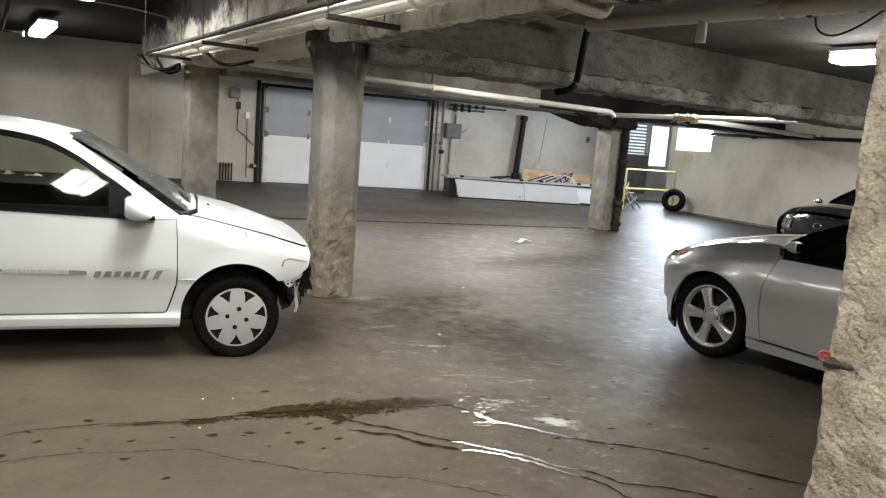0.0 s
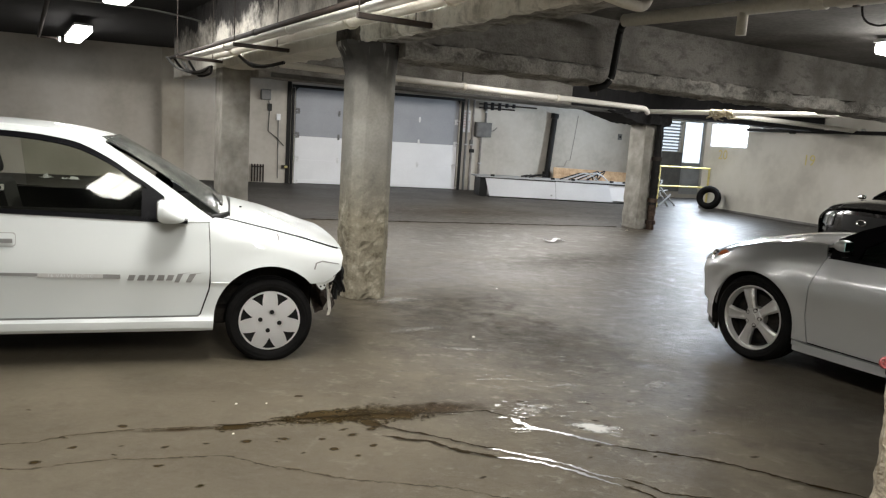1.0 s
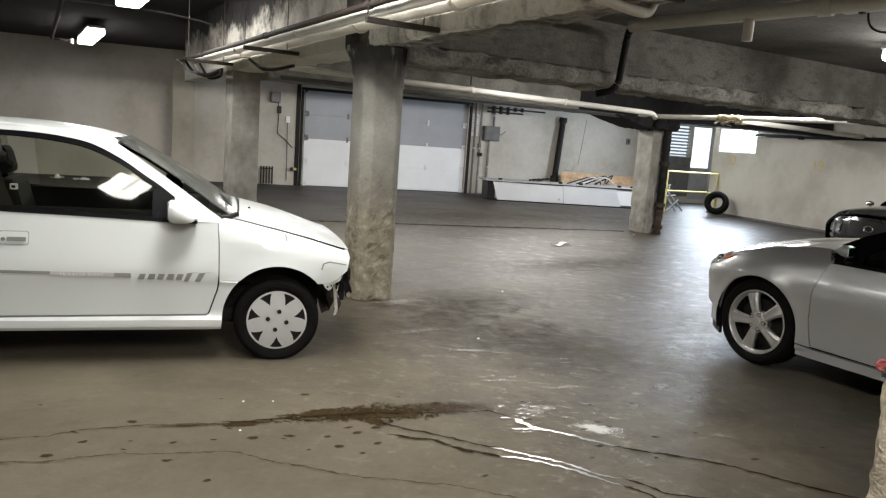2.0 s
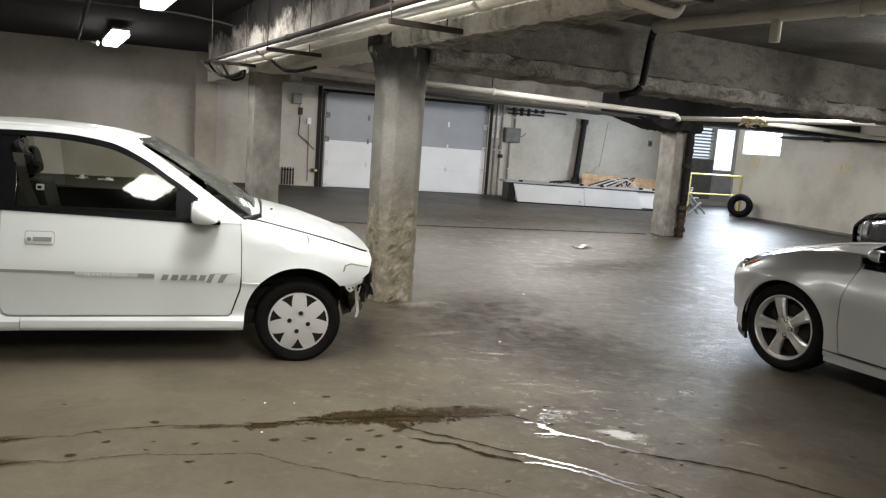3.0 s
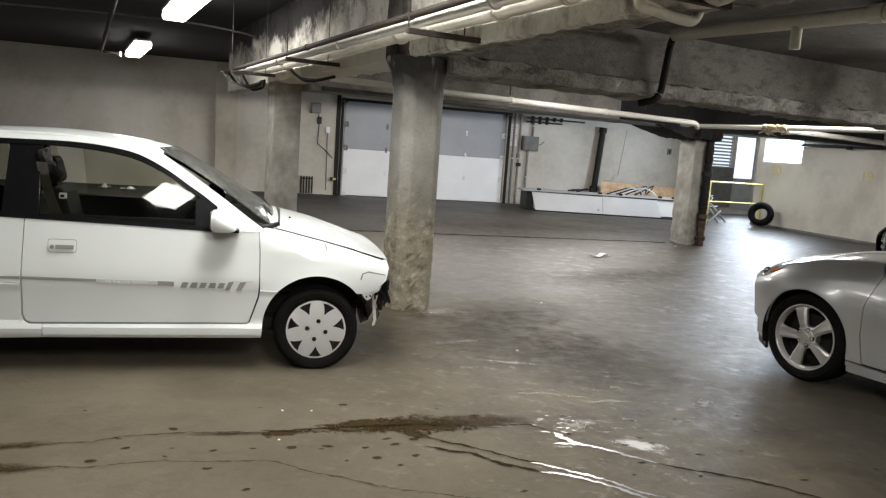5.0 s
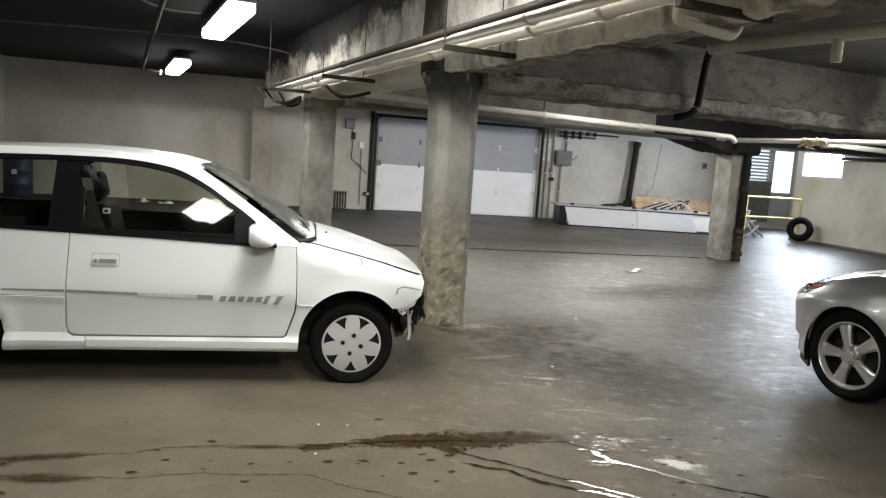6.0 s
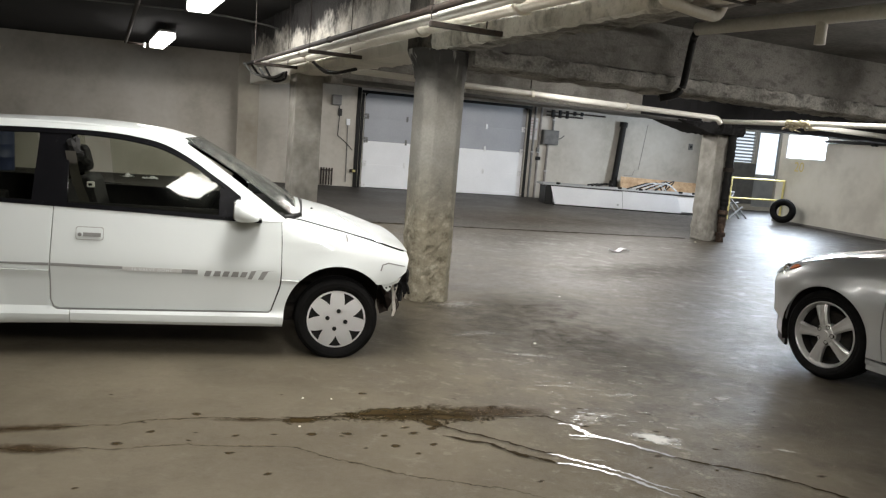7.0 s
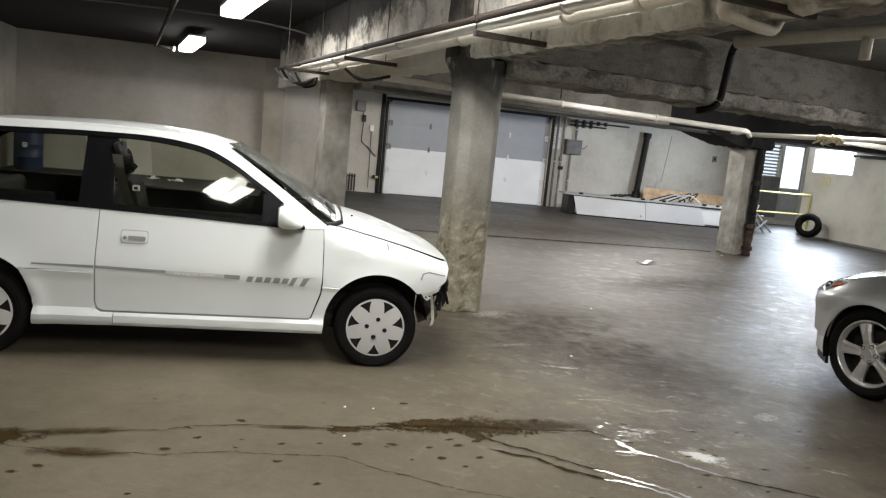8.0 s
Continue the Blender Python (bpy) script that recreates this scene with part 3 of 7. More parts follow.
def beam(name, mat, label, dims, step, amp, seed, scale, chip, m=GRID):
    ob = part(name, rough_box(*dims, step, amp, seed, scale, chip), mat)
    ob.matrix_world = m
    return tagged(ob, label, "beam", kind="structure")


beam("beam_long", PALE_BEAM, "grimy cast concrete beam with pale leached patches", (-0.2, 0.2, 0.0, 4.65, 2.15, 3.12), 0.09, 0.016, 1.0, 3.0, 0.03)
beam("beam_near", WHITE_BEAM, "pale leached concrete beam, light painted in, with a crumbling lower edge", (-0.2, -0.09, -11, 0.003, 2.15, 3.12), 0.06, 0.018, 1.0, 4.0, 0.03)
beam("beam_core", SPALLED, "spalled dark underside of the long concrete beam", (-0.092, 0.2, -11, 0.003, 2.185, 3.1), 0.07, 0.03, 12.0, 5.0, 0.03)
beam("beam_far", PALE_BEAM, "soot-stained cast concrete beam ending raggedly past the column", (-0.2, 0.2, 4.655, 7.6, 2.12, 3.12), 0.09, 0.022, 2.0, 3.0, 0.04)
beam("beam_cross", BEAM, "rough dark cast concrete cross beam", (0.19, 12.6, -0.22, 0.22, 2.21, 2.7), 0.09, 0.02, 3.0, 5.0, 0.01)
beam("beam_ledge", LEDGE, "crumbling concrete ledge under the cross beam", (0.19, 12.6, -0.26, 0.26, 2.06, 2.21), 0.06, 0.03, 5.0, 7.0, 0.03)
beam("beam_middle", BEAM, "grey cast concrete cross beam", (0.19, 5.5, 3.9, 4.35, 2.06, 2.7), 0.15, 0.012, 7.0, 4.0, 0.01)
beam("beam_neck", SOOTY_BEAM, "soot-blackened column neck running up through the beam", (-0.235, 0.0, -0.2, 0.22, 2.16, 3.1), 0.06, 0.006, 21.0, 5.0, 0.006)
beam("beam_sooty", SLAB_DARK, "black concrete cross beam", (5.5, 12.6, 3.9, 4.35, 2.06, 2.7), 0.15, 0.02, 8.0, 4.0, 0.01)
beam("beam_back", BEAM, "grey cast concrete cross beam", (0.19, 12.6, 8.4, 8.85, 2.38, 2.7), 0.2, 0.012, 9.0, 4.0, 0.01)
ob = part("pilaster", rough_box(0.60, 1.10, 19.06, 19.398, 0, 3.08, 0.12, 0.006, 4.0, 3.0, 0.008), WALL)
tagged(ob, "shallow beige wall pier under the beam", "pier", kind="structure")

# columns
COLUMN = [(0.0, 0.0, 0.19, 2.16, 0.016, 0.8, 12.0, 0.02), (0.0, 4.45, 0.19, 2.16, 0.006, 0.3, 6.0, 0.02), (0.0, -4.82, 0.2, 2.16, 0.009, 9.0, 13.0, 0.03), (7.35, 3.97, 0.19, 2.08, 0.01, 0.5, 6.0, 0.02)]
NOTES = ("square grey concrete column, render fallen off its foot", "square grey concrete column with chipped plaster", "coarse crumbling tan concrete column", "grey concrete column with a sooty head beside a steel pipe")
for k, (u, v, h, top, amp, low, sc, chip) in enumerate(COLUMN):
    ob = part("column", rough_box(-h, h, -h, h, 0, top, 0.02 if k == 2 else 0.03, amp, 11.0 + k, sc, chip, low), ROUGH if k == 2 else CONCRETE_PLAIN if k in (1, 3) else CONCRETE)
    if k == 0:
        for p in ob.data.vertices:
            cut = (abs(p.co.x) + abs(p.co.y) - (2 * h - 0.075)) / 2
            if cut > 0:
                p.co.x -= math.copysign(cut, p.co.x)
                p.co.y -= math.copysign(cut, p.co.y)
    ob.matrix_world = Matrix.Translation(grid(u, v)) @ Euler((0, 0, THETA)).to_matrix().to_4x4()
    tagged(ob, NOTES[k], "column", "concrete columns", "structure")

# ---- lamps ----


def strip_lamp(u, v, z, hang, power, turn=0.0, length=2.4, width=0.30, group="ceiling strip lamps"):
    """A fluorescent strip with a deep milky cover, along the grid's v or turned by some degrees."""
    m = Matrix.Translation(grid(u, v, z)) @ Euler((0, 0, THETA + radians(turn))).to_matrix().to_4x4()
    root = thing("ceiling_lamp", "long white fluorescent strip lamp, lit, some of the set added" if length > 1 else "short white fluorescent lamp, lit", "lamp", m, group)
    h = length / 2
    w = width / 2
    part("housing", box(-w, w, -h, h, 0.035, 0.075, 0.008), DOOR_PAINT, root)
    part("diffuser", box(0.005 - w, w - 0.005, 0.01 - h, h - 0.01, -0.075, 0.034, 0.03), LAMP_GLOW, root, "glowing milky diffuser")
    for y in (-0.7 * h, 0.7 * h):
        part("hanger", tube([(0, y, 0.07), (0, y, 0.07 + hang)], 0.008, 6), BROWN_STEEL, root)
    # two unseen area lights carry the cover's light down and to both sides
    for s in (-1, 1):
        la = bpy.data.lights.new("strip_light", "AREA")
        la.shape, la.size, la.size_y, la.energy, la.color = "RECTANGLE", 0.14, length - 0.1, power / 2, (1.0, 0.965, 0.915)
        lo = new("strip_light", la)
        lo.matrix_world = m @ Matrix.Translation((s * (w + 0.03), 0, -0.06)) @ Euler((0, radians((-14 if u < 0 else -52) * s), 0)).to_matrix().to_4x4()
    return root


# 1st, 2nd, 6th in view; 3rd, 4th, 7th inferred; others are unseen added fill
LAMPS = [(-1.45, 3.5, 2.9, 0.12, 0.95, 0, 2.4), (-1.48, 9.9, 2.9, 0.12, 0.5, 0, 2.4), (-1.6, -2.0, 2.9, 0.12, 1.22, 0, 2.4), (-2.69, -2.85, 2.9, 0.12, 0.06, -47, 0.46), (-1.9, -6.6, 2.9, 0.12, 2.55, 0, 2.4), (4.82, -2.75, 2.58, 0.03, 0.8, 0, 2.4), (3.3, 1.55, 2.53, 0.08, 0.75, 18, 2.4), (7.6, 1.4, 2.53, 0.08, 1.2, 0, 2.4), (2.8, 6.3, 2.5, 0.11, 2.0, 90, 2.4), (6.0, 6.1, 2.5, 0.11, 2.3, 90, 2.4), (9.2, 7.2, 2.58, 0.03, 0.8, 0, 2.4), (9.5, -4.0, 2.58, 0.03, 0.8, 0, 2.4), (3.4, -7.5, 2.58, 0.03, 0.2, 0, 2.4)]
for u, v, z, hang, k, turned, length in LAMPS:
    strip_lamp(u, v, z, hang, LAMP_POWER * k, turned, length, 0.30 if length > 1 else 0.13)


def daylight(name, center, rot, sx, sy, power):
    la = bpy.data.lights.new(name, "AREA")
    la.shape, la.size, la.size_y, la.energy, la.color = "RECTANGLE", sx, sy, power, (0.78, 0.88, 1.0)
    lo = new(name, la)
    lo.matrix_world = Matrix.Translation(center) @ Euler([radians(a) for a in rot]).to_matrix().to_4x4()


daylight("window_light", (X_RIGHT - 0.02, 15.4, 1.93), (90, 0, 90), 1.3, 0.6, DAY_POWER * 1.45)
daylight("door_light", (16.3, Y_FAR - 0.02, 1.7), (-90, 0, 0), 0.75, 1.2, DAY_POWER * 0.7)
# ---- cars ----
WHITE_PAINT = surface("white_car_paint", ((0.63, 0.67, 0.665), (0.68, 0.715, 0.71)), (0.46, 0.52), 0.8, 6.0, 0.0, coat=0.7, fine_mix=0.15)
SILVER_PAINT = surface("silver_car_paint", ((0.47, 0.485, 0.49), (0.53, 0.545, 0.545)), (0.34, 0.38), 0.8, 6.0, 0.0, metal=0.55, coat=1.0, fine_mix=0.15)
DARK_PAINT = surface("black_car_paint", ((0.008, 0.008, 0.009), (0.014, 0.014, 0.015)), (0.15, 0.2), 0.8, 6.0, 0.0, coat=1.0, fine_mix=0.15)
CAR_GLASS = thin_glass("car_glass", (0.93, 0.94, 0.90))
DARK_GLASS = thin_glass("tinted_car_glass", (0.42, 0.60, 0.56))
# the pale film also paints the grey reflection this screen lacks
SCREEN_GLASS = hazed_glass("dusty_windscreen", (0.72, 0.76, 0.72), (0.42, 0.44, 0.42), 0.09)
TRIM = plain("black_trim", (0.006, 0.006, 0.007), 0.25)
TRIM.node_tree.nodes["Principled BSDF"].inputs["Specular IOR Level"].default_value = 0.1
CABIN = surface("dark_cloth", ((0.006, 0.006, 0.0065), (0.02, 0.0195, 0.019)), (0.8, 0.95), 20.0, 150.0, 0.2)
HUBCAP = plain("white_hubcap", (0.93, 0.93, 0.92), 0.35, vary=0.02)
ALLOY = surface("silver_alloy", ((0.62, 0.62, 0.61), (0.68, 0.675, 0.66)), (0.30, 0.36), 3.0, 8.0, 0.0, metal=0.7)
CHROME = plain("chrome", (0.75, 0.75, 0.75), 0.08, 1.0, vary=0.03)
# chrome coloured teal to paint in what the mirror reflects
TEAL_MIRROR = plain("tinted_mirror", (0.45, 0.80, 0.80), 0.06, 1.0, vary=0.02)
STRIPE = plain("grey_stripe", (0.22, 0.22, 0.215), 0.4)
UNDER = surface("dirty_underbody", ((0.008, 0.008, 0.008), (0.03, 0.026, 0.022)), (0.8, 1.0), 9.0, 60.0, 0.3)
UNDER.node_tree.nodes["Principled BSDF"].inputs["Specular IOR Level"].default_value = 0.1
AMBER = plain("amber_lens", (0.85, 0.2, 0.04), 0.15, coat=0.8)
LENS = glass_like("clear_lens", (0.9, 0.92, 0.93), 0.03)
GAP = plain("panel_gap", (0.36, 0.36, 0.35), 0.8)


def wheel_tyre(root, r, rim, width, flat=0.0):
    """A tyre about its own centre, its outer side towards -y; flat squashes the foot."""
    w = width / 2
    bm = lathe([(rim * 0.98, w * 0.8), (rim, w * 0.86), (rim + (r - rim) * 0.25, w), (rim + (r - rim) * 0.6, w * 1.02), (r * 0.965, w * 0.86), (r * 0.99, w * 0.7), (r, w * 0.5), (r, w * 0.18), (r - 0.008, w * 0.16), (r - 0.008, w * 0.06), (r, w * 0.04), (r, -w * 0.04), (r - 0.008, -w * 0.06), (r - 0.008, -w * 0.16), (r, -w * 0.18), (r, -w * 0.5), (r * 0.99, -w * 0.7), (r * 0.965, -w * 0.86), (rim + (r - rim) * 0.6, -w * 1.02), (rim + (r - rim) * 0.42, -w * 1.0), (rim + (r - rim) * 0.4, -w * 1.03), (rim + (r - rim) * 0.25, -w), (rim, -w * 0.86), (rim * 0.98, -w * 0.8)], 48)
    if flat:
        for v in bm.verts:
            lim = -(r - flat)
            if v.co.z < lim + 0.05:
                k = (lim + 0.05 - v.co.z) / (flat + 0.05)
                v.co.z = lim + 0.05 - 0.05 * min(1.0, k * 1.3) if k < 0.77 else lim
                v.co.y *= 1 + 0.1 * min(1.0, k)
    return part("tyre", bm, RUBBER, root, smooth=True)


def hubcap_wheel(root, at, r, side, flat):
    """A steel wheel with a white hubcap of seven three-cornered openings and four black plugs for holes; side -1 faces
    -y.
    """
    piv = new("wheel")
    piv.empty_display_size = 0.05
    piv.parent = root
    piv.matrix_local = Matrix.Translation(at) @ (pose(0, 0, 0) if side < 0 else pose(0, 0, 0, 0, 0, 180))
    rim = 0.187
    wheel_tyre(piv, r, rim, 0.165, flat)
    part("wheel_disc", lathe([(0.18, -0.05), (0.12, -0.045), (0.0, -0.045)], 32), BLACK, piv)
    bm = bmesh.new()
    R = 0.186

    def depth(q):
        return -0.068 - 0.016 * math.sin(min(1.0, (1 - q) * 1.6) * math.pi / 2)

    levels = [0.12, 0.24, 0.34, 0.44, 0.52, 0.58, 0.64, 0.70, 0.76, 0.82, 0.88, 0.93, 0.965, 1.0]
    sector, rings, kinds = 360.0 / 7, [], []
    for q in levels:
        open_half = 1.0 + 12.0 * max(0.0, min(1.0, (q - 0.58) / 0.35))
        cuts = [-sector / 2, -sector / 3, -sector / 4, -open_half, -open_half / 2, 0, open_half / 2, open_half, sector / 4, sector / 3]
        ring = []
        for k in range(7):
            for a in cuts:
                w = radians(270 + sector * k + a)
                ring.append(bm.verts.new((R * q * math.cos(w), depth(q), R * q * math.sin(w))))
        rings.append(ring)
    na, mid = len(rings[0]), bm.verts.new((0, depth(0), 0))
    for k in range(na):
        bm.faces.new((mid, rings[0][(k + 1) % na], rings[0][k]))
        for i in range(len(levels) - 1):
            if 3 <= k % 10 <= 6 and 0.57 < levels[i] < 0.92:
                continue
            bm.faces.new((rings[i][k], rings[i][(k + 1) % na], rings[i + 1][(k + 1) % na], rings[i + 1][k]))
    bmesh.ops.solidify(bm, geom=bm.faces[:], thickness=0.006)
    part("hubcap", bm, HUBCAP, piv, "white plastic hubcap with wedge openings", smooth=False)
    # raised black cups paint the shade of the four holes
    for k in range(4):
        w = radians(79 + 90 * k)
        bm = lathe([(0.0135, 0.0), (0.0135, -0.0885), (0.012, -0.089), (0.010, -0.0875), (0.0, -0.0875)], 16)
        bmesh.ops.translate(bm, verts=bm.verts, vec=(0.058 * math.cos(w), 0.0, 0.058 * math.sin(w)))
        part("bolt_hole", bm, BLACK, piv, "black plug painting a bolt hole's shade")
    return piv


def alloy_wheel(root, at, r, rim, side, turn=0.0):
    piv = new("wheel")
    piv.empty_display_size = 0.05
    piv.parent = root
    piv.matrix_local = Matrix.Translation(at) @ (pose(0, 0, 0) if side < 0 else pose(0, 0, 0, 0, 0, 180)) @ pose(0, 0, 0, 0, turn, 0)
    wheel_tyre(piv, r, rim, 0.215)
    # barrel, brake disc and nuts darkened: shade between the spokes as colour
    part("rim", lathe([(rim * 0.99, 0.09), (rim * 0.9, 0.08), (rim * 0.88, -0.02), (rim * 0.9, -0.062)], 48), UNDER, piv, "inner barrel with the shade painted in", smooth=True)
    part("rim_lip", lathe([(rim * 0.90, -0.06), (rim * 0.93, -0.08), (rim * 0.97, -0.088), (rim * 1.01, -0.09), (rim * 1.015, -0.098), (rim * 0.985, -0.1), (rim * 0.95, -0.093), (rim * 0.91, -0.064), (rim * 0.90, -0.06)], 48), ALLOY, piv, "polished rim lip", smooth=True)
    part("brake_disc", lathe([(rim * 0.72, -0.012), (rim * 0.72, -0.02), (rim * 0.3, -0.02), (rim * 0.3, -0.012)], 32), UNDER, piv)
    # black disc that paints the dark behind the spokes
    part("wheel_well", lathe([(rim * 0.87, 0.0), (0.0, 0.0)], 32), BLACK, piv)
    bm = lathe([(0.075, -0.02), (0.078, -0.075), (0.06, -0.088), (0.03, -0.09), (0.03, -0.096), (0.0, -0.098)], 24)
    part("hub", bm, ALLOY, piv, smooth=True)
    for k in range(5):
        a = radians(90 + 72 * k)
        bm = bmesh.new()
        prof = [(0.045, 0.034, -0.082), (rim * 0.40, 0.031, -0.092), (rim * 0.65, 0.038, -0.092), (rim * 0.82, 0.045, -0.088), (rim * 0.94, 0.053, -0.080)]
        rows = []
        for rr, w, d in prof:
            rows.append([bm.verts.new((rr, d + dd, s * w)) for s, dd in ((-1, 0.012), (-0.62, 0.0), (0, 0.003), (0.62, 0.0), (1, 0.012), (0.8, 0.045), (-0.8, 0.045))])
        for p, q in zip(rows, rows[1:]):
            for j in range(7):
                bm.faces.new((p[j], p[(j + 1) % 7], q[(j + 1) % 7], q[j]))
        bm.faces.new(rows[0])
        bm.faces.new(rows[-1][::-1])
        bmesh.ops.rotate(bm, verts=bm.verts, matrix=Matrix.Rotation(-a, 3, "Y"))
        bmesh.ops.recalc_face_normals(bm, faces=bm.faces)
        part("spoke", bm, ALLOY, piv)
        b2 = lathe([(0.0155, -0.080), (0.0155, -0.0945), (0.013, -0.0945), (0.011, -0.090), (0.0, -0.090)], 10)
        a2 = a + radians(36)
        bmesh.ops.translate(b2, verts=b2.verts, vec=(0.055 * math.cos(a2), 0.004, 0.055 * math.sin(a2)))
        part("wheel_nut", b2, UNDER, piv, "wheel nut painted as dark as its recess")
    return piv


def seat(root, x, y, name="seat"):
    ob = part(name, box(x - 0.5, x, y - 0.24, y + 0.24, 0.3, 0.5, 0.05), CABIN, root)
    bm = box(-0.07, 0.07, -0.23, 0.23, 0.0, 0.55, 0.05)
    bmesh.ops.transform(bm, matrix=pose(x - 0.52, y, 0.45, 0, -14, 0), verts=bm.verts)
    part("seat_back", bm, CABIN, root)
    bm = box(-0.05, 0.05, -0.13, 0.13, 0.57, 0.76, 0.04)
    bmesh.ops.transform(bm, matrix=pose(x - 0.52, y, 0.45, 0, -14, 0), verts=bm.verts)
    part("headrest", bm, CABIN, root)
    return ob


def car_shape(c):
    """Half width of the body over (x, z), with belly, crease, tumblehome and tapered ends."""

    def half(x, z):
        w = c["half"]
        belt = smooth_table(c["belt"], x)
        sh = c["shoulder"] * max(0.0, min(1.0, (-0.1 - x) / 0.4))
        if z > belt:
            w -= sh + 0.012 + c["lean"] * (z - belt) + 0.10 * max(0.0, z - belt) ** 2
        else:
            d = (belt - z) / max(0.05, belt - c["sill"])
            w -= sh * max(0.0, 1 - d) ** 2
            w -= 0.02 * (1 - d) ** 3 * 0.6 + c["under"] * max(0.0, d - 0.35) ** 2
            cr = z - c["crease"]
            w -= c["step"] * max(0.0, min(1.0, (c["crease"] + 0.005 - z) / 0.022))
            w -= 0.010 * max(0.0, 1 - abs(cr) / 0.02) if c["groove"] else 0
            w += 0.010 * math.exp(-(((cr - 0.05) / 0.12) ** 2))
        if c["ridge"]:
            k = max(0.0, z - c["ridge"] + 0.05 * x)
            k = 0.5 * c["bend"] * k * k if k < 0.1 else c["bend"] * (0.1 * min(k, 0.25) - 0.005)
            w -= k * max(0.0, min(1.0, (0.35 - x) / 0.35))
        if x > c["nose_from"]:
            k = (x - c["nose_from"]) / (c["nose"] - c["nose_from"])
            w -= c["nose_in"] * k ** c["nose_pow"]
        if x < c["tail_from"]:
            k = (c["tail_from"] - x) / (c["tail_from"] - c["tail"])
            w -= 0.16 * k ** 2.2
        if x > c["hood_from"]:
            s = smooth_table(c["seam"], x)
            k = min(1.35, max(0.0, (z - (s - c["roll"])) / c["roll"]))
            r = min(1.0, (x - c["hood_from"]) / 0.22)
            w -= c["tuck"] * k * k * r * r * (3 - 2 * r)
        for ax in (0.0, -c["base"]):
            q = math.hypot(x - ax, z - c["hub"])
            if z > c["hub"] - 0.1:
                w += c["lip"] * math.exp(-(((q - c["arch"]) / c["lip_width"]) ** 2)) * (1 if q > c["arch"] - 0.03 else 0)
        return w

    return half


def side_panels(root, c, paint, panels, skip=()):
    half = c["half_fn"]
    for name, outline, mat, off, thick, label in panels:
        for s in (-1, 1):
            if (name, s) in skip:
                continue
            out = off if callable(off) else (lambda x, z: off)
            bm = sheet(outline, lambda x, z: (x, s * (half(x, z) + out(x, z)), z), 0.012 if c["ridge"] and mat is SILVER_PAINT else 0.022 if callable(off) else 0.05, thick, Vector((0, s, 0)))
            part(name, bm, mat, root, label, smooth=True)


def smooth_sheet(root, name, outline, shape, mat, step=0.07, thick=0.012, label=""):
    return part(name, sheet(outline, shape, step, thick), mat, root, label, smooth=True)


def shade_by_angle(root):
    for o in root.children_recursive:
        if o.type == "MESH" and len(o.data.polygons) and o.data.polygons[0].use_smooth:
            o.data.set_sharp_from_angle(angle=radians(32))


